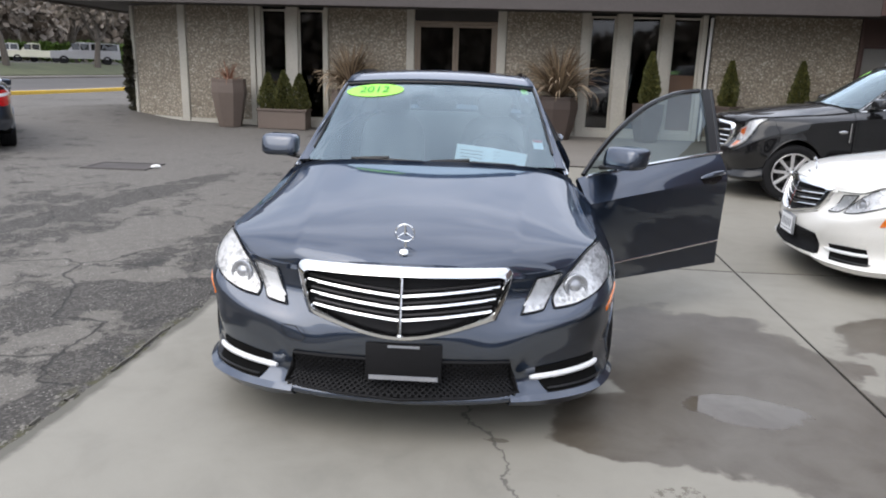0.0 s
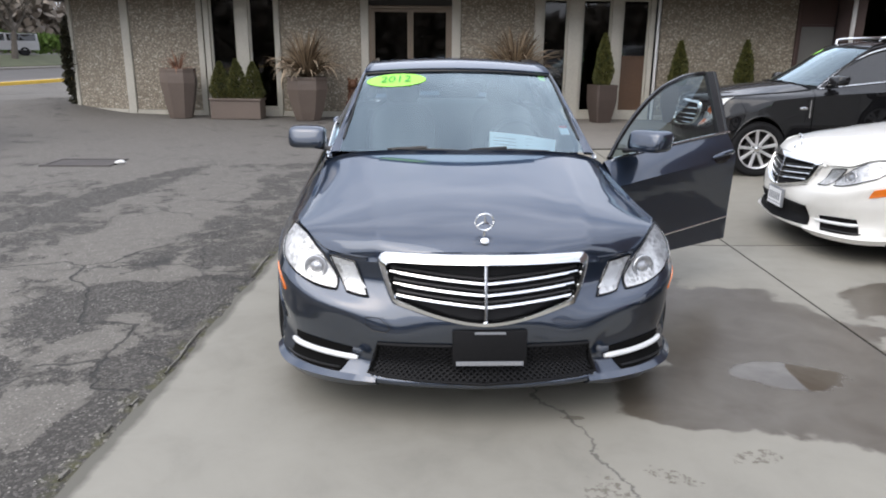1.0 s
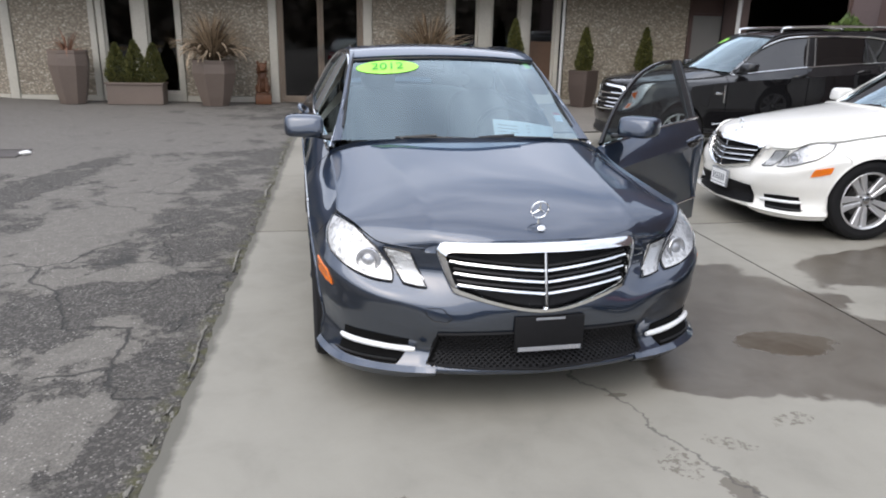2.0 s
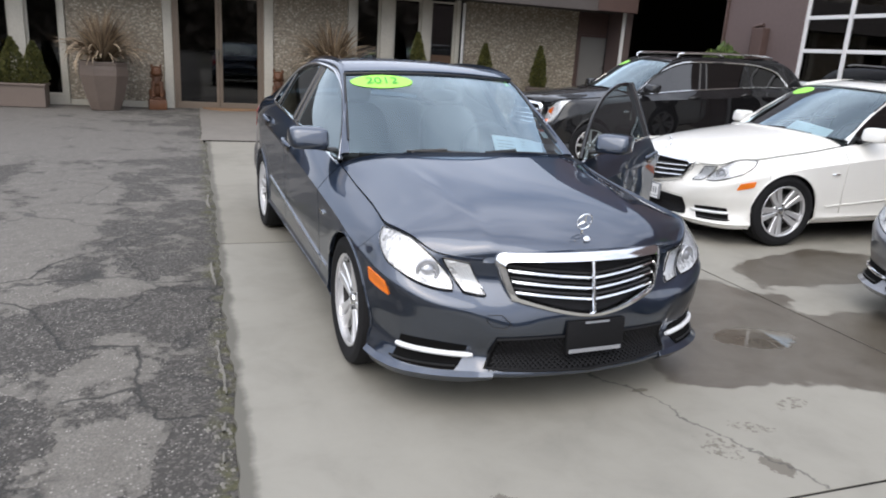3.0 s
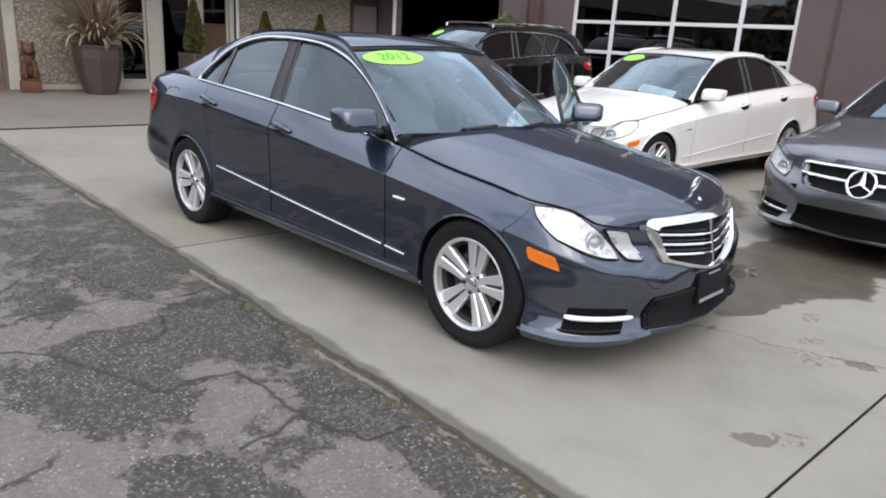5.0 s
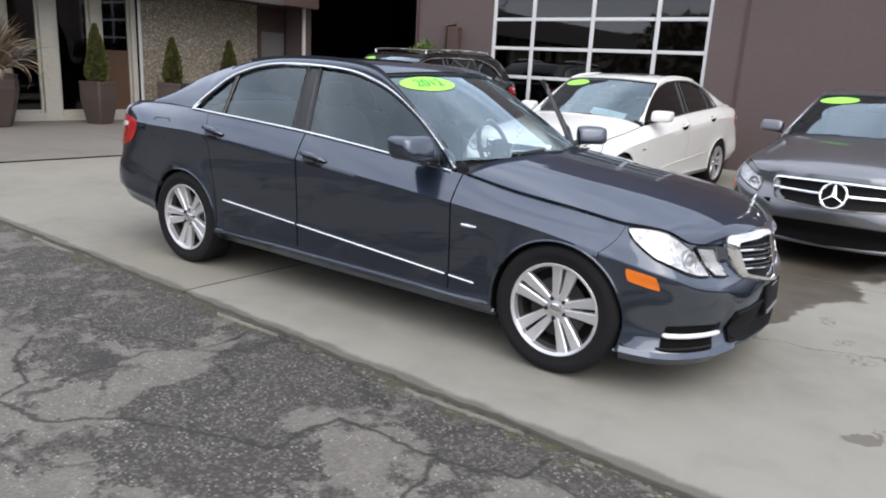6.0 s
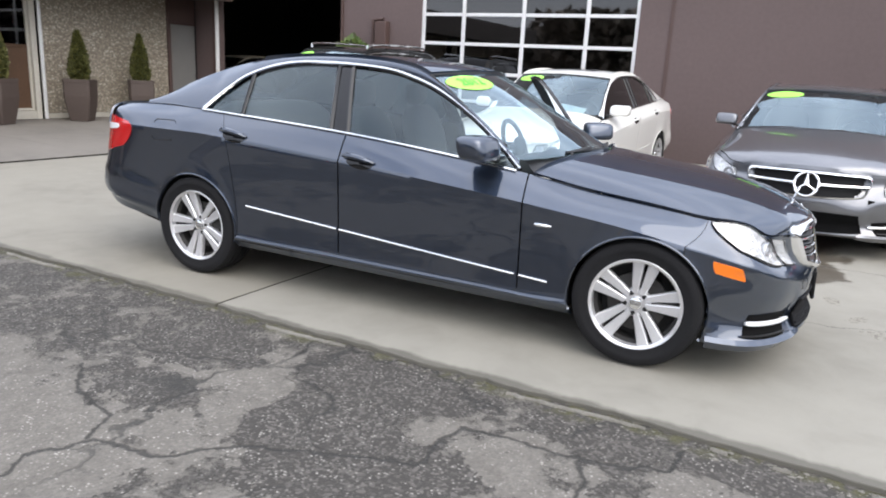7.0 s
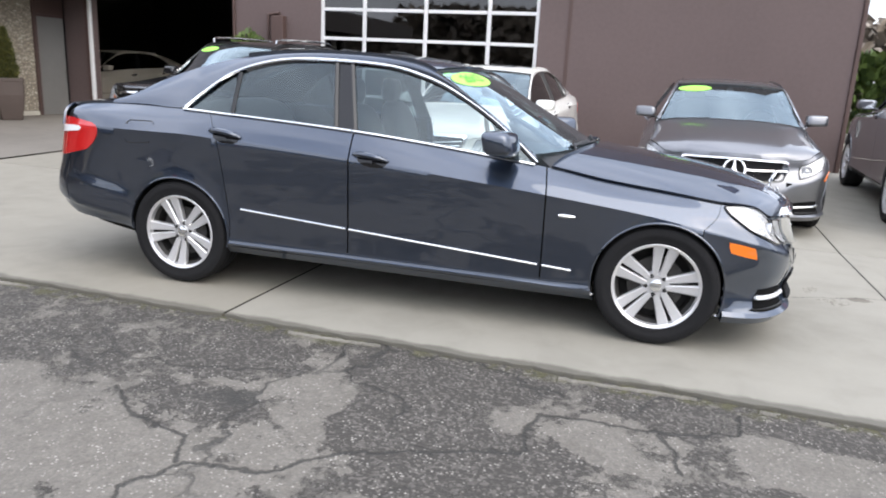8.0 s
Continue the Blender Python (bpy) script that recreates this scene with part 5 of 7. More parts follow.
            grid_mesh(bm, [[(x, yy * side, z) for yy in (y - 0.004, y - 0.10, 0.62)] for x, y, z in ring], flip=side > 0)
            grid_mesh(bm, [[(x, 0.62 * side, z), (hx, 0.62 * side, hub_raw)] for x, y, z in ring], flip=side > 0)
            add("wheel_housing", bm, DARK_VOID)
    bm = bmesh.new()
    w = np.linspace(0, 4, n(22))
    s = np.linspace(12.41, 15, n(30))[:, None] + 0 * w
    skin(bm, across(sm.at(s, np.broadcast_to(w, s.shape)), False), 1)
    add("rear_bumper", bm, paint)

    # bonnet: one smooth height field whose rim drops to meet wings and lamps
    bow = Spline([(2, 0.10), (3, 0.11), (4, 0.10), (5, 0.08), (6, 0.10), (6.5, 0.14), (7, 0.22)])
    spine = np.polyfit([2.19, 2.10, 1.975, 1.795, 1.52, 1.26, 1.02, 0.80], [0.748, 0.789, 0.838, 0.884, 0.928, 0.962, 0.992, 1.014], 4)

    def swell(x, y):
        yr = 0.43 + 0.13 * min(1, max(0, (2.08 - x) / 1.1))
        crease = 0.005 * math.exp(-((abs(y) - yr) / 0.04) ** 2) * min(1, max(0, (x - 0.9) * 2))
        return float(np.polyval(spine, x)) - (0.075 + 0.050 * min(1, max(0, (x - 0.9) / 0.7))) * (abs(y) / 0.80) ** 2.3 + crease

    def bonnet_row(s, m_, grow=0.0):
        t = sm.top(np.array(float(s)))
        rim = t[2] - swell(t[0], t[1])
        row = []
        for v in np.linspace(-1, 1, m_):
            y = t[1] * v * (1 - grow)
            x = t[0] + float(bow(s)) * (1 - v * v)
            # towards the nose the panel rolls down to the radiator surround
            edge_x = 2.066 + 0.10 * (1 - v * v)
            over = max(0.0, swell(edge_x, 0.475 * v) - 0.747 + 0.030 * v * v) * (1 - abs(v) ** 8)
            row.append((x, y, swell(x, y) + rim * abs(v) ** 8 + 0.003 - over * max(0.0, (4.3 - s) / 2.3) ** 2))
        return row

    bm = bmesh.new()
    rows = np.array([bonnet_row(s, n(65), 0.004) for s in np.linspace(6.97, 2.0, n(48))])
    front = []
    for v in np.linspace(-1, 1, n(65)):
        t = sm.top(np.array(2.0 * abs(v)))
        front.append((t[0] + 0.008, t[1] * (1 if v > 0 else -1), t[2] - 0.014))
    rows = np.concatenate([rows, np.array([front])])
    faces = skin(bm, rows[::-1], 1)
    bm.normal_update()
    if sum(f.normal.z for f in faces) < 0:
        bmesh.ops.reverse_faces(bm, faces=bm.faces[:])
    add("bonnet", bm, paint)

    # glasshouse
    top_s = np.linspace(6.5, 13, 200)
    top_p = sm.top(top_s)
    belt_y = lambda x: float(np.interp(-x, -top_p[:, 0], top_p[:, 1]))
    belt_z = lambda x: float(np.interp(-x, -top_p[:, 0], top_p[:, 2]))

    def house(x, z, off=0.0):
        h = z - belt_z(x)
        return Vector((x, belt_y(x) - spec["tumble"] * h - 0.10 * h * h + off, z))

    arch2 = [Vector((x, 0, z)) for x, z in spec["arch"]]
    arch_c = flow(arch2, 90)
    ax, az = np.array([-p.x for p in arch_c]), np.array([p.z for p in arch_c])
    ceil_z = lambda x: float(np.interp(-x, ax, az))
    whole = flow(arch2 + [Vector((x, 0, z)) for x, z in spec["foot"]], 110)
    edge = flow(spec["edge"], 110)

    def split(limit):
        return next(k for k, p in enumerate(edge) if p.x < limit)

    k_top, k_rear = split(spec["roof_rows"][0]), split(spec["roof_rows"][1])
    for side in (1, -1):
        bm = bmesh.new()
        rows = []
        for o, i in zip(whole, edge):
            a = house(o.x, o.z, 0.004)
            row = []
            for u in np.linspace(0, 1, 8):
                p = a.lerp(i, u)
                bulge = 0.020 * math.sin(math.pi * min(1, u * 1.0))
                p += Vector((0, 0.75, 0.65)) * bulge
                row.append(p)
            rows.append(row)
        skin(bm, np.array([[tuple(p) for p in r] for r in rows]), side, None, 0.02)
        add("roof_rail", bm, paint)

    def span(k0, k1, bows, rise, m_=25, inset=0.0):
        rows = []
        for k in range(k0, k1 + 1):
            q = edge[k]
            f = (k - k0) / max(1, k1 - k0)
            bx, bz = bows[0] + (bows[1] - bows[0]) * f, rise[0] + (rise[1] - rise[0]) * f
            rows.append([(q.x + bx * (1 - v * v), q.y * v * (1 - inset), q.z + bz * (1 - v * v)) for v in np.linspace(-1, 1, m_)])
        return np.array(rows)

    def panel_up(name, rows, mat, thick, tag=""):
        bm = bmesh.new()
        faces = skin(bm, rows, 1, None, thick)
        bm.normal_update()
        if sum(f.normal.z for f in faces) < 0:
            bmesh.ops.reverse_faces(bm, faces=bm.faces[:])
        return add(name, bm, mat, car, tag)

    sb = spec["screen_bow"]
    screen_rows = span(0, k_top, sb, (0.03, 0.028), 33)
    k_glass = int(0.84 * (len(screen_rows) - 1))
    panel_up("windscreen", screen_rows[:k_glass + 1], glass[0], 0.0)
    panel_up("roof", np.concatenate([screen_rows[k_glass:], span(k_top + 1, k_rear, (sb[1], -0.06), (0.028, 0.028), 33)]), paint, 0.02)
    panel_up("rear_window", span(k_rear + 1, len(edge) - 1, (-0.07, -0.10), (0.028, 0.02), 25), glass[1], 0.0)
    if paint is PAINT_WHITE:
        k_sun = split(-0.72)
        hatch = span(k_top + 4, k_sun, (sb[1], sb[1] - 0.03), (0.028, 0.028), 33)[:, 7:26]
        hatch[..., 2] += 0.003
        panel_up("sunroof", hatch, GLOSS_BLACK, 0.004)
    # black surround of the windscreen
    bm = bmesh.new()
    for r in (screen_rows[4:k_glass + 1, 0], screen_rows[4:k_glass + 1, -1], screen_rows[k_glass]):
        tube(bm, [tuple(p) for p in r], 0.009, 6)
    add("windscreen_seal", bm, BLACK_TRIM)

    def screen_point(u, v, off=0.0):
        """A point of the windscreen: u up it, v across it from the car's right (-1) to its left (1)."""
        fi, fj = u * (len(screen_rows) - 1), (v + 1) / 2 * (screen_rows.shape[1] - 1)
        i, j = min(int(fi), len(screen_rows) - 2), min(int(fj), screen_rows.shape[1] - 2)
        a, b = fi - i, fj - j
        R = screen_rows
        p = R[i, j] * (1 - a) * (1 - b) + R[i + 1, j] * a * (1 - b) + R[i, j + 1] * (1 - a) * b + R[i + 1, j + 1] * a * b
        nn = np.cross(R[i, j + 1] - R[i, j], R[i + 1, j] - R[i, j])
        nn = nn / np.linalg.norm(nn) * (1 if nn[2] > 0 else -1)
        return Vector(p + nn * off)

    # scuttle between bonnet and windscreen
    back, base = bonnet_row(6.97, 25), screen_rows[0][:: max(1, (screen_rows.shape[1] - 1) // 24)]
    k = min(len(back), len(base))
    bm = bmesh.new()
    grid_mesh(bm, [[(a[0] - 0.0, a[1] * 0.93, a[2] - 0.016) for a in back[:k]], [(b[0] + 0.02, b[1] * 0.93, b[2] - 0.012) for b in base[:k]], [(b[0] - 0.05, b[1] * 0.91, b[2] + 0.004) for b in base[:k]]])
    bmesh.ops.recalc_face_normals(bm, faces=bm.faces[:])
    add("scuttle", bm, BLACK_TRIM)
    for v0, v1, r0 in ((-0.60, 0.06, 0.010), (0.02, 0.66, 0.008)):
        bm = bmesh.new()
        pts = [screen_point(0.002 + 0.7 * r0 * math.sin(math.pi * q) + 0.018 * (1 - q), v0 + (v1 - v0) * q, 0.008) for q in np.linspace(0, 1, 12)]
        tube(bm, pts, 0.008, 6)
        tube(bm, [pts[0] + Vector((0.03, 0, -0.03)), pts[1], pts[5] + Vector((0, 0, 0.012))], 0.010, 6)
        add("wiper", bm, BLACK_TRIM)

    # boot lid
    bm = bmesh.new()
    rows = []
    for s in np.linspace(11.25, 13.0, 14):
        t = sm.top(np.array(float(s)))
        rows.append([(t[0] - 0.10 * (1 - v * v), t[1] * v * 0.995, t[2] + 0.028 * (1 - v * v)) for v in np.linspace(-1, 1, 17)])
    rear = []
    for lev in np.linspace(6, 4.02, 8):
        row = []
        for v in np.linspace(-1, 1, 17):
            p = sm.at(np.array(15 - 2.0 * abs(v)), np.array(lev))
            row.append((p[0], p[1] * (1 if v > 0 else -1), p[2]))
        rear.append(row)
    faces = skin(bm, np.array(rows + rear), 1)
    bm.normal_update()
    if sum(f.normal.z for f in faces) < 0:
        bmesh.ops.reverse_faces(bm, faces=bm.faces[:])
    add("boot_lid", bm, paint)

    # doors
    hinge = Vector((0.80, 0.90, 0))
    fb, rb = spec["pillar_b"]
    qx = spec["pillar_c"]
    ends = (spec["arch"][0][0] - 0.012, spec["arch"][-1][0] + 0.02)

    def pane(x0, x1, side, lean0=0.0, lean1=0.0, off=-0.012):
        rows = []
        for u in np.linspace(0, 1, 26):
            row = []
            for v in np.linspace(0, 1, 12):
                x = x0 + lean0 * v + (x1 + lean1 * v - x0 - lean0 * v) * u
                zb, zt = belt_z(x) - 0.01, ceil_z(x) - 0.004
                row.append(tuple(house(x, zb + (max(zt, zb + 0.004) - zb) * v, off)))
            rows.append(row)
        return np.array(rows)

    for side in (1, -1):
        opened = door_angle if side > 0 else 0.0
        turn = Matrix.Translation(hinge) @ Matrix.Rotation(radians(-opened), 4, "Z") @ Matrix.Translation(-hinge) if opened else None
        for name in ("front_door", "rear_door"):
            front_one = name == "front_door"
            tr = turn if front_one else None
            bm = bmesh.new()
            sheet(bm, 7.0 if front_one else 8.0, 8.0 if front_one else rear_line, 1.9, 6, n(40), n(36), side, cut=not front_one, thick=0.03)
            door = add(name, bm, paint, car, "standing wide open" if tr is not None else "", tr)
            xs = (ends[0], fb) if front_one else (rb, qx)
            bm = bmesh.new()
            skin(bm, pane(xs[0], xs[1], side, 0.0 if front_one else -0.09, -0.11 if front_one else -0.02), side, None, 0.004)
            add("door_window", bm, glass[1], door, "", tr)
            # frame bars of the door
            bm = bmesh.new()
            if front_one:
                tube(bm, [(p.x, p.y * side, p.z) for p in (house(fb + 0.008 - 0.11 * u, belt_z(fb) + (ceil_z(fb - 0.11) - 0.01 - belt_z(fb)) * u, -0.006) for u in np.linspace(0, 1, 8))], 0.016, 6, 0.5)
                ring = [q for q in arch_c if q.x > fb]
                tube(bm, [((h := house(q.x, q.z - 0.012, -0.010)).x, h.y * side, h.z) for q in ring], 0.016, 6)
            else:
                tube(bm, [(p.x, p.y * side, p.z) for p in (house(rb - 0.09 * u, belt_z(rb) + (ceil_z(rb) - 0.01 - belt_z(rb)) * u, -0.004) for u in np.linspace(0, 1, 8))], 0.016, 6, 0.5)
                tube(bm, [(p.x, p.y * side, p.z) for p in (house(qx - 0.02 * u, belt_z(qx) + (ceil_z(qx - 0.02) - 0.01 - belt_z(qx)) * u, -0.004) for u in np.linspace(0, 1, 8))], 0.014, 6, 0.6)
                ring = [q for q in arch_c if qx < q.x < rb]
                tube(bm, [((h := house(q.x, q.z - 0.012, -0.010)).x, h.y * side, h.z) for q in ring], 0.014, 6)
            add("window_frame", bm, GLOSS_BLACK, door, "", tr)
            if front_one and opened:
                bm = bmesh.new()
                skin(bm, pane(fb + 0.085, fb, side, -0.11, -0.11, -0.004), side, None, 0.03)
                add("pillar_trim", bm, BLACK_TRIM, door, "", tr)
            # handle over a black oval that stands in for the shade of its recess
            hx, hz = (-0.18, 0.875) if front_one else (-1.10, 0.945)
            bm = bmesh.new()
            rows = []
            for k in (1.0, 0.6, 0.05):
                ring = [sm.find(hx + 0.012 + 0.088 * k * math.cos(a), hz - 0.006 + 0.036 * k * math.sin(a) - 0.008 * math.cos(a), 0.0035 - 0.002 * (k == 1)) for a in np.linspace(0, 2 * math.pi, 17)[:-1]]
                rows.append([(p.x, p.y * side, p.z) for p in ring])
            grid_mesh(bm, rows, closed_v=True, flip=side > 0)
            add("handle_recess", bm, GLOSS_BLACK, door, "", tr)
            bm = bmesh.new()
            pts = []
            for q, o in zip(np.linspace(-0.105, 0.105, 11), (0.004, 0.020, 0.030, 0.036, 0.039, 0.040, 0.039, 0.036, 0.030, 0.020, 0.004)):
                p = sm.find(hx - q, hz + 0.010 + 0.012 * q / 0.1, o)
                pts.append((p.x, p.y * side, p.z))
            tube(bm, pts, [0.008, 0.012, 0.014, 0.015, 0.015, 0.015, 0.015, 0.015, 0.014, 0.012, 0.008], 8, 1.1)
            add("door_handle", bm, paint, door, "", tr)
            # slim bright strip along the door's foot
            if spec["chrome"]:
                bm = bmesh.new()
                x0, x1 = (0.80, -0.302) if front_one else (-0.322, -1.0)
                line = []
                for x in np.linspace(x0, x1, 14):
                    p = sm.find(x, 0.364 + (0.989 - x) * 0.0755, 0.005)
                    line.append((p.x, p.y * side, p.z))
                tube(bm, line, 0.006, 6)
                add("trim_strip", bm, CHROME if paint is not PAINT_WHITE else paint, door, "", tr)
            # bright belt strip
            bm = bmesh.new()
            x0, x1 = (ends[0], -0.318) if front_one else (-0.322, qx - 0.02)
            tube(bm, [((h := house(x, belt_z(x), 0.008)).x, h.y * side, h.z) for x in np.linspace(x0, x1, 20)], 0.0085, 6)
            add("belt_strip", bm, CHROME, door, "", tr)
            if front_one:
                mirror = bmesh.new()
                blob(mirror, (0.560, 0.925 * side, 1.020), (0.080, 0.112, 0.064), 4.4, 28, 16, shear=(-0.22, 0.16 * -side))
                ob = add("door_mirror", mirror, paint, door, "", tr)
                bm = bmesh.new()
                tube(bm, [(0.60, 0.77 * side, 0.950), (0.60, 0.82 * side, 0.958), (0.58, 0.90 * side, 0.972)], [0.030, 0.024, 0.03], 8, 0.6)
                add("mirror_arm", bm, BLACK_TRIM, door, "", tr)
                bm = bmesh.new()
                blob(bm, (0.490, 0.925 * side, 1.020), (0.006, 0.090, 0.050), 4)
                add("mirror_glass", bm, CHROME, door, "", tr)
                bm = bmesh.new()
                tube(bm, [(0.637, 0.85 * side, 0.998), (0.625, 0.93 * side, 1.002), (0.587, 1.020 * side, 1.006)], 0.008, 6)
                add("mirror_lamp", bm, BLACK_TRIM, door, "", tr)
                bm = bmesh.new()
                rows = np.array([[tuple(sm.at(np.array(7.02 + 0.96 * u), np.array(w), -0.055)) for w in np.linspace(1.95, 5.9, 12)] for u in np.linspace(0, 1, 14)])
                skin(bm, rows, side, None, 0)
                bmesh.ops.reverse_faces(bm, faces=bm.faces[:])
                add("inner_lining", bm, DARK_INSIDE, door, "", tr)
        # quarter pane and pillar
        bm = bmesh.new()
        skin(bm, pane(qx - 0.02, ends[1], side, -0.02, 0.0), side, None, 0.004)
        add("quarter_window", bm, glass[1])
        bm = bmesh.new()
        skin(bm, pane(fb - 0.004, rb + 0.004, side, -0.11, -0.09, -0.007), side, None, 0.02)
        add("centre_pillar", bm, GLOSS_BLACK)
        bm = bmesh.new()
        tube(bm, [((h := house(p.x, p.z, 0.010 - 0.008 * min(1, max(0, p.x / 0.3)))).x, h.y * side, h.z) for p in arch_c], [0.0095 - 0.0030 * min(1, max(0, p.x / 0.3)) for p in arch_c], 6)
        if spec["chrome"]:
            add("window_trim", bm, CHROME)
        else:
            bm.free()
        bm = bmesh.new()
        tube(bm, [((h := house(x, belt_z(x), 0.008)).x, h.y * side, h.z) for x in np.linspace(qx - 0.022, ends[1] - 0.03, 10)], 0.0085, 6)
        add("belt_strip", bm, CHROME)
        if spec["chrome"]:
            bm = bmesh.new()
            line = [sm.find(x, 0.364 + (0.989 - x) * 0.0755, 0.005) for x in np.linspace(0.985, 0.828, 6)]
            tube(bm, [(p.x, p.y * side, p.z) for p in line], 0.006, 6)
            add("trim_strip", bm, CHROME if paint is not PAINT_WHITE else paint)
            bm = bmesh.new()
            line = [sm.find(x, 0.662 + 0.02 * (0.97 - x), 0.005) for x in np.linspace(0.985, 0.895, 5)]
            tube(bm, [(p.x, p.y * side, p.z) for p in line], [0.004, 0.008, 0.009, 0.009, 0.007], 6)
            add("wing_badge", bm, CHROME)
        # amber side marker, tail lamp
        if spec["grille"] != "mesh":
            bm = bmesh.new()
            s, w = coons((4.27, 3.46), (5.02, 3.50), (5.08, 3.86), (4.42, 3.88), 12, 6, 0.25)
            skin(bm, sm.at(s, w, 0.006), side, None, 0.012)
            add("side_marker", bm, AMBER)
        bm = bmesh.new()
        s, w = coons((11.66, 3.42), (13.6, 3.30), (13.5, 4.75), (11.52, 4.30), 24, 14, 0.72)
        skin(bm, sm.at(s, w, 0.004), side, None, 0.012)
        lamp = add("tail_lamp", bm, RED_LAMP)
        bm = bmesh.new()
        s, w = coons((12.02, 3.88), (13.3, 3.84), (13.28, 4.06), (12.00, 4.00), 12, 5, 0.4)
        skin(bm, sm.at(s, w, 0.0075), side, None, 0.006)
        add("reversing_lamp", bm, WHITE_LAMP, lamp)
        # fuel flap on the car's right
        if side < 0:
            bm = bmesh.new()
            ring = [sm.find(x, z, 0.002) for x, z in ((-1.60, 0.985), (-1.62, 0.87), (-1.78, 0.86), (-1.80, 0.875), (-1.80, 0.98), (-1.78, 0.995), (-1.62, 0.998), (-1.60, 0.985))]
            tube(bm, [(p.x, -p.y, p.z) for p in ring], 0.0022, 5)
            add("fuel_flap", bm, BLACK_TRIM)

    # black shell added inside the painted skin, standing in for shade in the gaps
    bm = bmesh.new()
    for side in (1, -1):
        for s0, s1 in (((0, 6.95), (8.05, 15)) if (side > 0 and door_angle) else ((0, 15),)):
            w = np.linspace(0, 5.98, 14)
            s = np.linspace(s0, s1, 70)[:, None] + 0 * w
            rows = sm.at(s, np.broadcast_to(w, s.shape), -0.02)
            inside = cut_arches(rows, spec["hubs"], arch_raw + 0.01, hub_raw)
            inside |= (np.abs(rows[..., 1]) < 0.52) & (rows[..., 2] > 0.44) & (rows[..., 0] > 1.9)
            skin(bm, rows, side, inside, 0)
        # black tube stands in for shade along the bonnet gap
        gap_tube = sm.top(np.linspace(4.6, 6.95, 40))
        tube(bm, [(p[0], (p[1] - 0.004) * side, p[2] - 0.013) for p in gap_tube], 0.009, 6)
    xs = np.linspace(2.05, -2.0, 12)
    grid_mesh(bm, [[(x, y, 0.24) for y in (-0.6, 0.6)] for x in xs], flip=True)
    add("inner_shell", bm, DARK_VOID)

    # front lamps
    for side in (1, -1):
        lampset = (("headlamp", ((2.63, 4.58), (4.42, 4.62), (4.98, 5.90), (3.20, 5.80)), 0.12), ("front_indicator", ((1.92, 4.60), (2.40, 4.62), (2.98, 5.90), (2.28, 5.84)), 0.10)) if spec["grille"] == "bars" else \
                  (("headlamp", ((2.55, 4.3), (4.0, 4.55), (4.9, 5.6), (2.7, 5.6)), 0.2),) if spec["grille"] == "star" else \
                  (("headlamp", ((2.5, 3.9), (3.6, 4.1), (4.9, 5.7), (2.75, 5.75)), 0.15),)
        for name, quad, rd in lampset:
            bm = bmesh.new()
            s, w = coons(*quad, 22, 14, rd, ((0, -0.12), (0.13, -0.10), (0, 0.14), (-0.16, 0)) if len(lampset) > 1 and name == "headlamp" else None)
            w = np.minimum(w, 5.99)
            skin(bm, sm.at(s, w, 0.007), side, None, 0.010)
            head = add(name, bm, REFLECTOR)
            bm = bmesh.new()
            skin(bm, sm.at(s, w, 0.014), side, None, 0.014)
            add("lens", bm, GLASS_LENS, head)
            bm = bmesh.new()
            rim = [(i, 0) for i in range(s.shape[0])] + [(s.shape[0] - 1, j) for j in range(1, s.shape[1])] + [(i, s.shape[1] - 1) for i in range(s.shape[0] - 2, -1, -1)] + [(0, j) for j in range(s.shape[1] - 2, -1, -1)]
            loop = sm.at(np.array([s[k] for k in rim]), np.array([w[k] for k in rim]), 0.007)
            tube(bm, [(p[0], p[1] * side, p[2]) for p in loop], 0.0040, 5, ends=False)
            add("lamp_seal", bm, GLOSS_BLACK, head)
            bm = bmesh.new()
            mid_s, mid_w = float(np.mean([q[0] for q in quad])), float(np.mean([q[1] for q in quad]))
            if name == "headlamp":
                for ds, dw, rad in ((-0.48, -0.14, 0.052),):
                    c = sm.at(np.array(mid_s + ds), np.array(mid_w + dw), 0.009)
                    mm = Matrix.Translation((c[0], c[1] * side, c[2])) @ Vector((0.93, 0.30 * side, 0.12)).to_track_quat("Z", "Y").to_matrix().to_4x4()
                    lathe(bm, [(0.0, 0.010), (rad * 0.30, 0.009), (rad * 0.50, 0.004), (rad * 0.54, 0.0), (rad * 0.72, 0.006), (rad * 0.76, 0.010), (rad * 0.94, 0.010), (rad, 0.006), (rad * 1.02, -0.02)], 28, mm)
                bmesh.ops.recalc_face_normals(bm, faces=bm.faces[:])
                add("projector", bm, plain("projector_glass", (0.46, 0.47, 0.49), 0.10, 0.55, vary=0.05) if "projector_glass" not in bpy.data.materials else bpy.data.materials["projector_glass"], head)
            else:
                for j in range(6):
                    q = [sm.at(np.array(np.interp(u, [0, 1], [quad[0][0] + 0.07, quad[3][0] + 0.06]) + 0.065 * j), np.array(np.interp(u, [0, 1], [quad[0][1] + 0.3, quad[3][1] - 0.2])), 0.008) for u in np.linspace(0, 1, 5)]
                    tube(bm, [(p[0], p[1] * side, p[2]) for p in q], 0.004, 4)
                add("reflector_rib", bm, WHITE_LAMP, head)
            if spec["grille"] == "mesh":
                bm = bmesh.new()
                line = [sm.find(0.86, z, 0.006) for z in (0.60, 0.66, 0.72)]
                tube(bm, [(p.x, p.y * side, p.z) for p in line], 0.022, 6, 0.5)
                add("fender_vent", bm, CHROME)
                bm = bmesh.new()
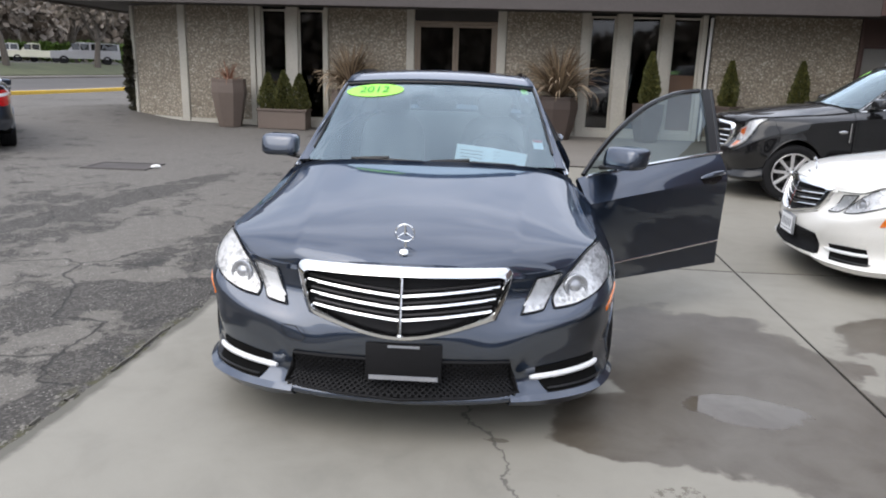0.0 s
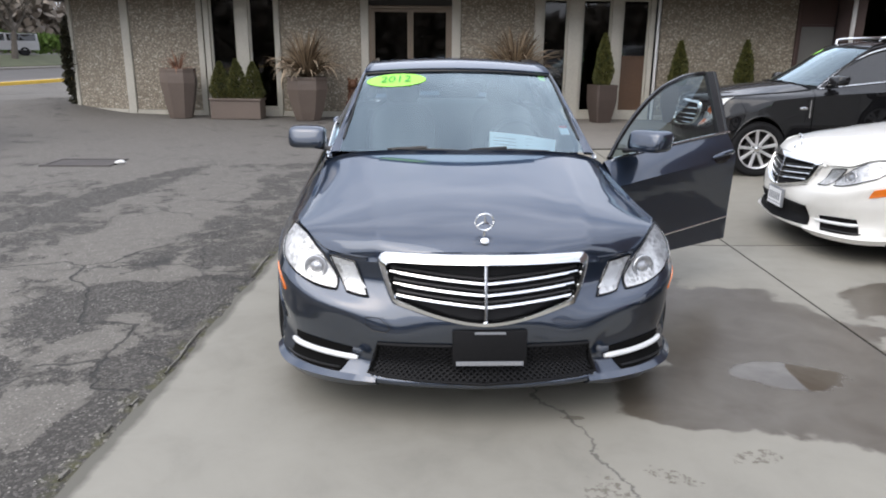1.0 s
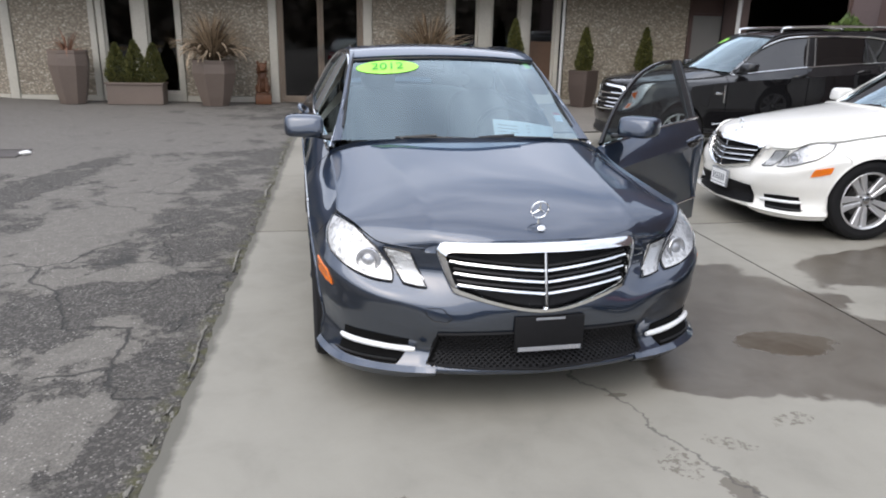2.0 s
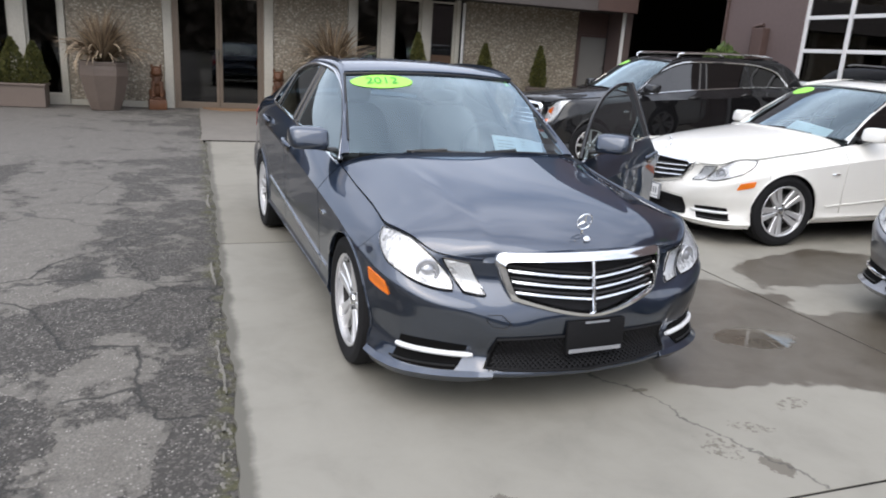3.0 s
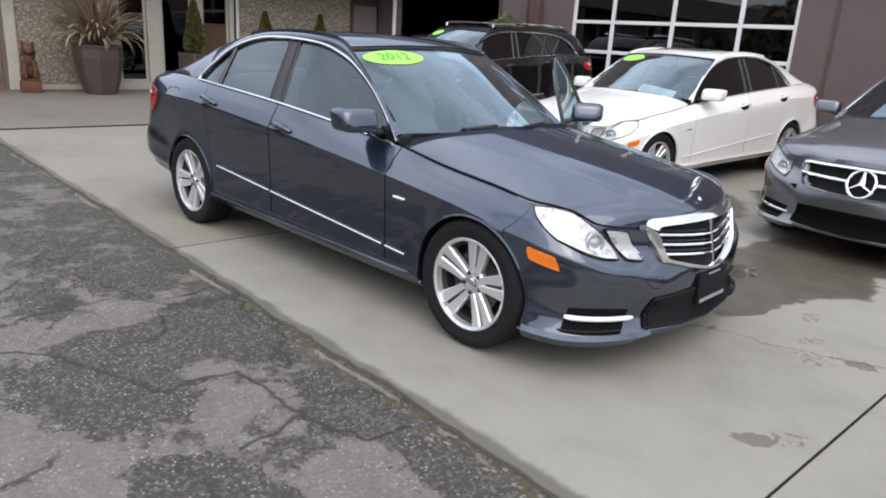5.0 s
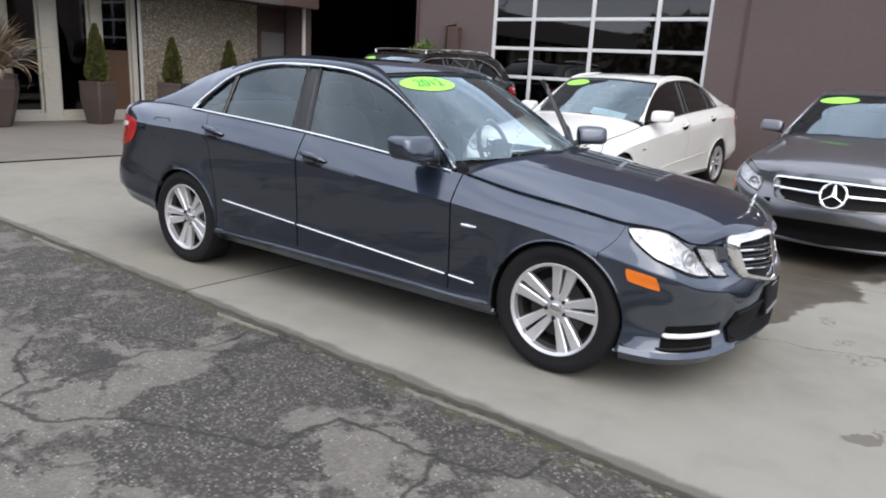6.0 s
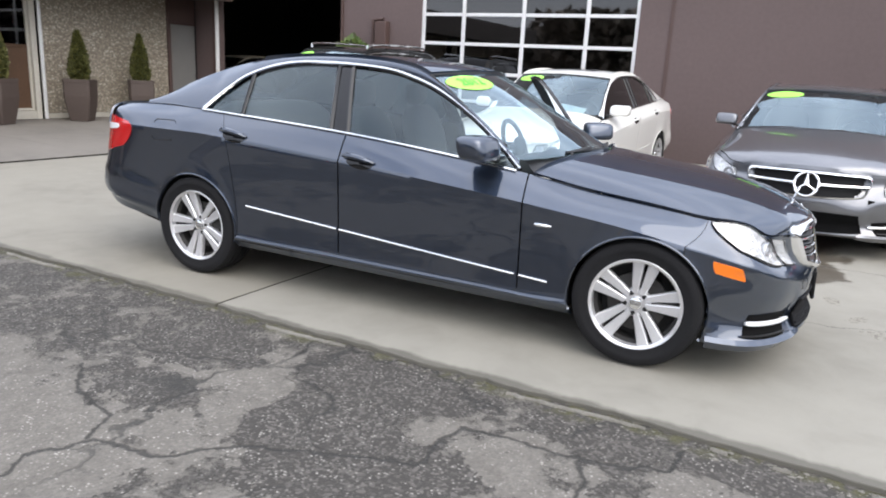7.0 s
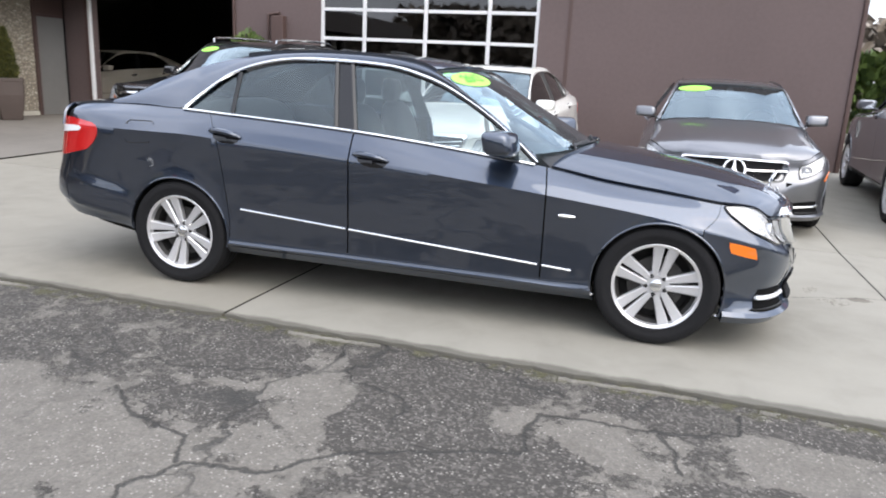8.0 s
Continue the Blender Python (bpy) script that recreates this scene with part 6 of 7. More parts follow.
                s2, w2 = coons((2.62, 4.1), (2.95, 4.1), (3.35, 5.55), (2.85, 5.6), 8, 6, 0.1)
                skin(bm, sm.at(s2, w2, 0.009), side, None, 0.004)
                add("amber_lens", bm, AMBER, head)

    # lower front: dark mesh, pockets with bright strips, splitter
    if spec["grille"] != "mesh":
        # flat black patch stands in for the shaded opening behind the mesh
        bm = bmesh.new()
        s, w = coons((0, 1.15), (1.92, 1.40), (1.70, 2.85), (0, 3.0), 30, 10)
        skin(bm, across(sm.at(s, w, 0.004), True), 1, None, 0.006)
        low = add("lower_grille", bm, DARK_VOID)
        bm = bmesh.new()
        for side in (1, -1):
            lattice(bm, sm, 0.0, 1.84, 1.32, 2.85, side, 19, 0.0075)
            edge_line = sm.at(np.array([0.0, 0.9, 1.5, 1.88, 1.80, 1.68, 1.2, 0.6, 0.0]), np.array([1.22, 1.30, 1.36, 1.44, 2.15, 2.84, 2.90, 2.95, 2.98]), 0.006)
            tube(bm, [(p[0], p[1] * side, p[2]) for p in edge_line], 0.008, 6)
        add("mesh_insert", bm, MESH_BLACK if spec["grille"] == "bars" else DARK_VOID, low)
        for side in (1, -1):
            # pocket is a flat black patch, its recess shade put into the colour
            bm = bmesh.new()
            s, w = coons((2.48, 1.22), (4.16, 1.30), (3.98, 2.36), (2.22, 2.40), 24, 10, 0.2)
            skin(bm, sm.at(s, w, 0.004), side, None, 0.006)
            pocket = add("bumper_vent", bm, DARK_VOID)
            bm = bmesh.new()
            line = [sm.at(np.array(q), np.array(1.98 + 0.03 * (q - 2.15) / 1.8), 0.014) for q in np.linspace(2.15, 4.06, 16)]
            tube(bm, [(p[0], p[1] * side, p[2]) for p in line], [0.009] + [0.0125] * 14 + [0.009], 8)
            add("running_light", bm, WHITE_LAMP if spec["grille"] == "bars" else CHROME, pocket)
            bm = bmesh.new()
            line = [sm.at(np.array(q), np.array(1.42), 0.010) for q in np.linspace(2.5, 4.2, 12)]
            tube(bm, [(p[0], p[1] * side, p[2]) for p in line], 0.005, 5)
            add("vent_fin", bm, BLACK_TRIM, pocket)
            bm = bmesh.new()
            q = np.linspace(1.72, 5.02, 26)
            ends_in = np.clip((q - 1.72) / 0.5, 0, 1)
            rows = np.stack([sm.at(q, np.full(26, 1.22), 0.004), sm.at(q, np.full(26, 1.02), 0.010 + 0.012 * ends_in), sm.at(q, np.full(26, 0.55), 0.011 + 0.014 * ends_in), sm.at(q, np.full(26, 0.12), 0.004)], 1)[:, ::-1]
            skin(bm, rows, side, None, 0.004)
            add("splitter", bm, paint)
    else:
        bm = bmesh.new()
        for side in (1, -1):
            s, w = coons((0, 1.2), (2.4, 1.4), (2.2, 2.4), (0, 2.5), 16, 8)
            skin(bm, sm.at(s, w, 0.004), side, None, 0.006)
        add("lower_grille", bm, BLACK_TRIM)

    if kind_of_face == "bars":
        for side in (-1,):
            bm = bmesh.new()
            ring = sm.at(np.array([1.44, 1.62, 1.90, 1.92, 1.78, 1.52, 1.44]), np.array([3.55, 3.92, 3.86, 3.60, 3.36, 3.34, 3.55]), 0.0012)
            tube(bm, [(q[0], q[1] * side, q[2]) for q in ring], 0.0016, 5)
            add("tow_eye_cover", bm, BLACK_TRIM)

    # radiator grille
    def nose(y, z):
        return Vector((2.255 - 0.52 * y * y - 0.25 * (z - 0.45), y, z))

    def proud(y, z):
        return nose(y, z) + Vector((0.004, 0, 0))

    kind = kind_of_face
    if kind == "bars":
        outer = [(-0.432, 0.690), (-0.418, 0.726), (-0.365, 0.736), (0, 0.743), (0.365, 0.736), (0.418, 0.726), (0.432, 0.690), (0.385, 0.562), (0.335, 0.526), (0, 0.466), (-0.335, 0.526), (-0.385, 0.562)]
        inner = [(-0.390, 0.678), (-0.382, 0.690), (-0.34, 0.695), (0, 0.700), (0.34, 0.695), (0.382, 0.690), (0.390, 0.678), (0.358, 0.578), (0.318, 0.550), (0, 0.492), (-0.318, 0.550), (-0.358, 0.578)]
    else:
        outer = [(-0.50, 0.655), (-0.48, 0.690), (-0.40, 0.700), (0, 0.712), (0.40, 0.700), (0.48, 0.690), (0.50, 0.655), (0.47, 0.545), (0.40, 0.505), (0, 0.490), (-0.40, 0.505), (-0.47, 0.545)]
        inner = [(y * 0.955, 0.60 + (z - 0.60) * 0.82) for y, z in outer]
    dense = lambda loop: [Vector(p).to_2d() for p in flow([(y, z, 0) for y, z in loop + loop[:1]], 97)][:-1]
    out_d, in_d = dense(outer), dense(inner)
    rows = []
    for a, c in zip(out_d, in_d):
        mid1, mid2 = a.lerp(c, 0.22), a.lerp(c, 0.78)
        rows.append([nose(a.x, a.y) + Vector((-0.05, 0, 0)), proud(a.x, a.y), proud(mid1.x, mid1.y) + Vector((0.010, 0, 0)), nose(mid2.x, mid2.y) + Vector((0.022, 0, 0)), nose(c.x, c.y) + Vector((0.002, 0, 0)), nose(c.x, c.y) + Vector((-0.05, 0, 0))])
    bm = bmesh.new()
    grid_mesh(bm, rows, closed_u=True)
    bmesh.ops.recalc_face_normals(bm, faces=bm.faces[:])
    grille = add("grille", bm, CHROME, car, "chrome radiator surround")
    bm = bmesh.new()
    grid_mesh(bm, [[nose(c.x * k, 0.6 + (c.y - 0.6) * k) + Vector((-0.030, 0, 0)) for c in in_d] for k in (1.0, 0.6, 0.2, 0.001)], closed_v=True)
    bmesh.ops.recalc_face_normals(bm, faces=bm.faces[:])
    add("grille_mesh", bm, MESH_BLACK, grille)

    def wide(z):
        """Half width of the opening at that height."""
        ys = [p.x for p, q in zip(in_d, in_d[1:] + in_d[:1]) if (p.y - z) * (q.y - z) <= 0 and p.x > 0]
        return max(ys) if ys else 0.0

    if kind == "bars":
        for z in (0.657, 0.612, 0.567):
            bm = bmesh.new()
            hw = wide(z) - 0.010
            line = [nose(y, z - 0.030 * (1 - abs(y) / hw) + 0.004) for y in np.linspace(-hw, hw, 25)]
            tube(bm, [p + Vector((-0.006, 0, 0)) for p in line], 0.0105, 8, 0.70)
            add("grille_bar", bm, CHROME, grille)
            bm = bmesh.new()
            tube(bm, [p + Vector((-0.022, 0, 0.014)) for p in line], 0.012, 6, 0.5)
            add("grille_slat", bm, BLACK_TRIM, grille)
        bm = bmesh.new()
        tube(bm, [nose(0, z) + Vector((0.002, 0, 0)) for z in np.linspace(0.490, 0.704, 8)], 0.008, 8)
        add("grille_bar", bm, CHROME, grille)
        # standing star and oval badge on the bonnet
        bm = bmesh.new()
        c = Vector((2.092, 0, 0.855))
        ring = [c + Vector((0.012 * math.sin(a), 0.037 * math.cos(a), 0.037 * math.sin(a))) for a in np.linspace(0, 2 * math.pi, 33)]
        tube(bm, ring, 0.0036, 8, ends=False)
        for a in (90, 210, 330):
            v = Vector((0.012 * math.sin(radians(a)), 0.036 * math.cos(radians(a)), 0.036 * math.sin(radians(a))))
            tube(bm, [c, c + v * 0.5, c + v], [0.0085, 0.0045, 0.002], 6)
        tube(bm, [c + Vector((-0.01, 0, -0.037)), c + Vector((-0.012, 0, -0.055)), c + Vector((-0.02, 0, -0.075))], [0.004, 0.007, 0.014], 8)
        add("bonnet_star", bm, CHROME)
        bm = bmesh.new()
        blob(bm, (2.128, 0, 0.786), (0.005, 0.018, 0.012), 2.2, shear=(-0.5, 0))
        add("bonnet_badge", bm, CHROME)
    elif kind == "star":
        for y0, y1 in ((-0.47, -0.085), (0.085, 0.47)):
            bm = bmesh.new()
            tube(bm, [nose(y, 0.604) + Vector((0.004, 0, 0)) for y in np.linspace(y0, y1, 14)], 0.020, 8, 0.6)
            add("grille_bar", bm, CHROME, grille)
        bm = bmesh.new()
        c = nose(0, 0.60) + Vector((0.022, 0, 0))
        ring = [c + Vector((-0.42 * 0.095 * math.sin(a), 0.095 * math.cos(a), 0.095 * math.sin(a))) for a in np.linspace(0, 2 * math.pi, 41)]
        tube(bm, ring, 0.011, 8, ends=False)
        for a in (90, 210, 330):
            v = Vector((-0.42 * 0.092 * math.sin(radians(a)), 0.092 * math.cos(radians(a)), 0.092 * math.sin(radians(a))))
            tube(bm, [c, c + v * 0.45, c + v], [0.024, 0.014, 0.006], 6, 0.5)
        add("grille_star", bm, CHROME, grille)
    else:
        for z in (0.53, 0.57, 0.61, 0.65):
            bm = bmesh.new()
            tube(bm, [nose(y, z) for y in np.linspace(-0.45, 0.45, 14)], 0.010, 6, 0.6)
            add("grille_bar", bm, CHROME, grille)

    # plate holder
    if plate:
        bm = bmesh.new()
        box(bm, -0.010, 0.010, -0.150, 0.150, -0.075, 0.078, 0.008)
        tilt = Matrix.Translation((2.247, 0.018, 0.374)) @ Matrix.Rotation(radians(-2), 4, "Y")
        bm.transform(tilt)
        holder = add("number_plate", bm, MESH_BLACK if plate == "dark" else PRINT, car, "black plate holder with no plate" if plate == "dark" else "framed number plate")
        bm = bmesh.new()
        box(bm, 0.0102, 0.013, -0.135, 0.135, -0.070, -0.052)
        if plate == "dark":
            for k in range(17):
                y = -0.125 + 0.0155 * k
                box(bm, 0.0131, 0.0138, y, y + 0.009, -0.067, -0.055)
        bm.transform(tilt)
        add("frame_lettering", bm, PRINT if plate == "dark" else PAPER, holder, smooth=False)
        if plate == "dark":
            bm = bmesh.new()
            for k in range(17):
                y = -0.128 + 0.0152 * k
                box(bm, 0.0132, 0.0140, y, y + 0.0095, -0.067, -0.055)
            bm.transform(tilt)
            add("lettering_bar", bm, RUBBER_GREY, holder, smooth=False)
            bm = bmesh.new()
            box(bm, 0.0102, 0.012, -0.062, 0.062, 0.062, 0.072)
            bm.transform(tilt)
            add("lettering_bar", bm, PRINT, holder, smooth=False)
        else:
            bm = bmesh.new()
            box(bm, 0.0102, 0.012, -0.13, 0.13, -0.045, 0.065)
            bm.transform(tilt)
            add("plate_face", bm, PAPER, holder, smooth=False)
            bm = bmesh.new()
            for k in range(6):
                box(bm, 0.0121, 0.0126, -0.105 + 0.037 * k, -0.105 + 0.037 * k + 0.022, -0.025, 0.035)
            bm.transform(tilt)
            add("lettering_bar", bm, PRINT, holder, smooth=False)

    # wheels
    meshes = WHEELS[spec["wheel"]]
    for hx in spec["hubs"]:
        for side in (1, -1):
            wheel = new("wheel")
            wheel.parent = car
            wheel.matrix_local = Matrix.Translation((hx, 0.795 * side, spec["wheel"])) @ Matrix.Rotation(radians(-90 * side), 4, "X") @ Matrix.Rotation(radians(23 + 40 * (hx > 0)), 4, "Z")
            for key, data in meshes.items():
                for k in range(5 if key == "wheel_bolt" else 1):
                    ob = new(key, data)
                    ob.parent = wheel
                    if key == "wheel_bolt":
                        ob.rotation_euler = (0, 0, 2 * math.pi * (k + 0.75) / 5)

    # cabin
    bm = bmesh.new()
    grid_mesh(bm, [[(x, y, z) for y in (-0.72, 0.72)] for x, z in ((0.98, 0.40), (0.5, 0.32), (-1.2, 0.34), (-1.65, 0.85), (-2.05, 0.98))], flip=True)
    bmesh.ops.recalc_face_normals(bm, faces=bm.faces[:])
    add("cabin_floor", bm, DARK_INSIDE)
    bm = bmesh.new()
    rows = []
    for x, z in ((0.80, 0.880), (0.64, 0.905), (0.46, 0.905), (0.38, 0.86), (0.36, 0.68), (0.55, 0.45)):
        rows.append([(x + (0.20 if x > 0.7 else 0.06) * (1 - v * v), 0.70 * v, z + 0.012 * math.cos(v * 4.0)) for v in np.linspace(-1, 1, 17)])
    grid_mesh(bm, rows)
    bmesh.ops.recalc_face_normals(bm, faces=bm.faces[:])
    add("dashboard", bm, DARK_INSIDE)
    bm = bmesh.new()
    c, ax1, ax2 = Vector((0.30, 0.37, 0.92)), Vector((0, 1, 0)), Vector((-0.38, 0, 0.92)).normalized()
    tube(bm, [c + 0.185 * (math.cos(a) * ax1 + math.sin(a) * ax2) for a in np.linspace(0, 2 * math.pi, 33)], 0.016, 8, ends=False)
    blob(bm, tuple(c + Vector((0.03, 0, 0))), (0.035, 0.08, 0.07), 2.6)
    for a in (0, math.pi, -math.pi / 2):
        tube(bm, [c + Vector((0.03, 0, 0)), c + 0.185 * (math.cos(a) * ax1 + math.sin(a) * ax2)], [0.03, 0.013], 6)
    add("steering_wheel", bm, DARK_INSIDE)
    for y in (0.37, -0.37):
        bm = bmesh.new()
        blob(bm, (-0.08, y, 0.50), (0.26, 0.25, 0.10), 3.5)
        blob(bm, (-0.38, y, 0.82), (0.085, 0.24, 0.34), 3.4, shear=(-0.28, 0))
        seat = add("seat", bm, SEAT)
        bm = bmesh.new()
        blob(bm, (-0.50, y, 1.235), (0.05, 0.125, 0.085), 3.0)
        for d in (-0.055, 0.055):
            tube(bm, [(-0.48, y + d, 1.08), (-0.495, y + d, 1.2)], 0.007, 6)
        add("headrest", bm, SEAT, seat)
    bm = bmesh.new()
    blob(bm, (-1.05, 0, 0.52), (0.26, 0.66, 0.11), 4)
    blob(bm, (-1.42, 0, 0.83), (0.09, 0.66, 0.30), 4, shear=(-0.32, 0))
    add("rear_bench", bm, SEAT)
    bm = bmesh.new()
    blob(bm, tuple(screen_point(0.72, 0.0, -0.09)), (0.022, 0.125, 0.038), 3)
    tube(bm, [screen_point(0.84, 0.0, -0.045), screen_point(0.79, 0.0, -0.055), screen_point(0.74, 0.0, -0.075)], [0.03, 0.04, 0.03], 10, 0.6)
    add("rear_view_mirror", bm, DARK_INSIDE)

    # window sticker, papers
    if sticker:
        bm = bmesh.new()
        cu, cv = 0.715, -0.645
        grid_mesh(bm, [[screen_point(cu + 0.078 * k * math.sin(a), cv + 0.305 * k * math.cos(a), 0.004) for a in np.linspace(0, 2 * math.pi, 41)[:-1]] for k in (1.0, 0.8, 0.6, 0.4, 0.2, 0.01)], closed_v=True)
        bm.normal_update()
        if sum(f.normal.z for f in bm.faces) < 0:
            bmesh.ops.reverse_faces(bm, faces=bm.faces[:])
        lime = add("year_sticker", bm, LIME, car, "lime green oval price-year sticker on the glass", smooth=False)
        if sticker == "2012":
            bm = letters("2012", 1.0)
            wid = max(v.co.x for v in bm.verts) - min(v.co.x for v in bm.verts)
            for v in bm.verts:
                v.co = screen_point(cu + 0.105 * v.co.y, cv + 0.31 * v.co.x / wid, 0.0095)
            add("year_digits", bm, DIGIT, lime, "dark green digits", smooth=False)
    if papers:
        for v0, v1, u0, tw in ((0.20, 0.50, 0.055, 0.0), (0.47, 0.78, 0.058, -0.05)):
            bm = bmesh.new()
            rows = []
            for u in np.linspace(0, 1, 6):
                rows.append([screen_point(u0 + (0.135 + tw * q) * u + 0.03 * (1 - q) * (v0 < 0.4), v0 + (v1 - v0) * q + 0.02 * u, -0.02 - 0.03 * (1 - u)) for q in np.linspace(0, 1, 6)])
            grid_mesh(bm, rows)
            sheet_ob = add("paper_sheet", bm, PAPER, car, "printed white sheet on the dashboard")
            bm = bmesh.new()
            for j in range(4):
                uu = u0 + 0.03 + 0.022 * j
                pts = [[screen_point(uu + du + 0.02 * (1 - q) * (v0 < 0.4), v0 + 0.05 + (v1 - v0 - 0.12) * q, -0.018 - 0.03 * (1 - 0.2 * (j + 1))) for q in (0, 1)] for du in (0, 0.005)]
                grid_mesh(bm, pts)
            add("print_line", bm, PRINT, sheet_ob)
    if sticker == "2012":
        for u0, v0, du, dv, mat, tag in ((0.79, 0.90, 0.035, 0.035, LIME, "small lime service sticker"), (0.22, 0.90, 0.045, 0.045, PAPER, "small white paper tag")):
            bm = bmesh.new()
            grid_mesh(bm, [[screen_point(u0 + du * a, v0 + dv * c, -0.006) for c in (-1, 0, 1)] for a in (-1, 0, 1)])
            tag_ob = add("glass_tag", bm, mat, car, tag)
            if mat is PAPER:
                bm = bmesh.new()
                grid_mesh(bm, [[screen_point(u0 + du * a, v0 + dv * c, -0.004) for c in (-0.9, 0.9)] for a in (0.45, 0.95)])
                add("print_line", bm, RED_PRINT, tag_ob)
    car.matrix_world = m
    return car


def on_apron(x, y, turn, sign=1):
    """A car's place on the sloping apron; sign 1 noses down the slope."""
    return pose(x, y, rise(x), 0, 0, turn) @ Matrix.Rotation(sign * math.atan(FALL), 4, "Y")


WHEELS = {0.325: make_wheel_meshes(0.325), 0.345: make_wheel_meshes(0.345, False)}
HERO = pose(-0.5615, 4.852, 0.0, 0, 0, -86.8)
build_car("dark grey metallic four-door sedan with its driver's door standing open", PAINT_GREY, HERO, SEDAN, door_angle=58.5, sticker="2012", papers=True)
build_car("white four-door sedan parked with its tail to the brown wall", PAINT_WHITE, on_apron(4.40, 5.80, 177.2), SEDAN, sticker="blank", papers=True, plate="light", glass=(GLASS_CLEAR, GLASS_DARK), detail=0.7)
SUV = build_car("black sport utility wagon with roof bars beside the white sedan", PAINT_BLACK, on_apron(4.75, 9.85, 178), WAGON, sticker="blank", plate=None, glass=(GLASS_CLEAR, GLASS_DARK), detail=0.7)
build_car("mid grey metallic low coupe-like sedan nosing out from the wall", PAINT_SILVER, on_apron(4.295, 2.77, 180), COUPE, sticker="blank", plate=None, glass=(GLASS_CLEAR, GLASS_DARK), detail=0.7)
build_car("slate grey sport utility wagon parked past the end of the wall", PAINT_SLATE, on_apron(4.94, 0.08, -3, -1), WAGON, plate=None, glass=(GLASS_CLEAR, GLASS_DARK), detail=0.5)
build_car("dark grey sedan parked with its tail towards the apron", PAINT_GREY, pose(-10.38, 12.05, -0.02, 0, 0, 130), SEDAN, plate=None, glass=(GLASS_CLEAR, GLASS_DARK), detail=0.5)
build_car("old tan sedan standing inside the dark workshop", TAN, pose(10.5, 17.8, 0.115, 0, 0, 165), SEDAN, plate=None, glass=(GLASS_CLEAR, GLASS_DARK), detail=0.5)


# ---- planters, statues and small things ----
def tapered_pot(bm, bottom, top, height, lip=0.03, facet=0.06, belly=0.55):
    """A planter that widens upwards, square or faceted, with a rolled rim and a sunk soil bed."""
    wide = lambda u: bottom + (top - bottom) * min(1.0, u / belly) ** 0.85 - (0.0 if u < belly or belly < 0.6 else (u - belly) * 0.10 * top)
    rings = [(bottom - 0.012, 0.0), (bottom, 0.012)] + [(wide(u) - 0.012 * (belly < 0.6), height * u) for u in (0.2, 0.4, 0.6, 0.72, 0.85)]
    rim = wide(1.0)
    rings += [(rim - 0.012, height - 0.07), (rim, height - 0.06), (rim, height - 0.008), (rim - 0.008, height), (rim - lip, height), (rim - lip - 0.004, height - 0.06)]
    rows = []
    for w, z in rings:
        h, c = w / 2, w * facet
        rows.append([Vector((x, y, z)) for x, y in ((h, c - h), (h, h - c), (h - c, h), (c - h, h), (-h, h - c), (-h, c - h), (c - h, -h), (h - c, -h))])
    made = grid_mesh(bm, rows, closed_v=True, flip=True)
    bm.faces.new(list(made[0]))
    bmesh.ops.recalc_face_normals(bm, faces=bm.faces[:])


def soil_bed(bm, w, z):
    rows = [[Vector((-w / 2 + w * i / 6, -w / 2 + w * j / 6, z + 0.015 * noise.noise((i * 1.3, j * 1.7, w)))) for j in range(7)] for i in range(7)]
    grid_mesh(bm, rows)
    bmesh.ops.recalc_face_normals(bm, faces=bm.faces[:])


def strap_leaves(bm, count, length, rng, z0, spread=1.0, width=0.035):
    """Sword-like leaves that rise from one root and arch over."""
    for k in range(count):
        a = rng.random() * 2 * math.pi
        tilt = radians(3 + 72 * rng.random() ** 1.1) * spread
        ln = length * (0.55 + 0.5 * rng.random())
        droop = 0.30 + 1.9 * rng.random() * tilt
        w = width * (0.6 + 0.6 * rng.random())
        p, ang = Vector((0.05 * math.cos(a), 0.05 * math.sin(a), z0)), tilt
        rows = []
        n = 9
        side = Vector((-math.sin(a), math.cos(a), 0)).lerp(Vector((0, 0, 1)), 0.25 * (rng.random() - 0.5)).normalized()
        for i in range(n + 1):
            u = i / n
            wide = w * (0.55 + 0.9 * u - 1.45 * u ** 3) * 0.5 + 0.002
            d = Vector((math.cos(a) * math.sin(ang), math.sin(a) * math.sin(ang), math.cos(ang)))
            up = side.cross(d)
            rows.append([p - side * wide + up * wide * 0.35, p, p + side * wide + up * wide * 0.35])
            p = p + d * (ln / n)
            ang += droop * (0.05 + 0.30 * u)
        grid_mesh(bm, rows)


def sprays(bm, count, rng, shape, size):
    """Small leaf sprays scattered through a volume; shape(rng) gives place and outward way."""
    for k in range(count):
        p, d = shape(rng)
        d = (d + Vector((rng.uniform(-0.6, 0.6), rng.uniform(-0.6, 0.6), rng.uniform(-0.2, 0.9)))).normalized()
        s = size * (0.6 + 0.8 * rng.random())
        t = d.cross(Vector((rng.uniform(-1, 1), rng.uniform(-1, 1), rng.uniform(-1, 1)))).normalized()
        q = [p - t * s * 0.25, p + d * s * 0.5 - t * s * 0.42, p + d * s, p + d * s * 0.5 + t * s * 0.42, p + t * s * 0.25]
        bm.faces.new([bm.verts.new(v) for v in q])


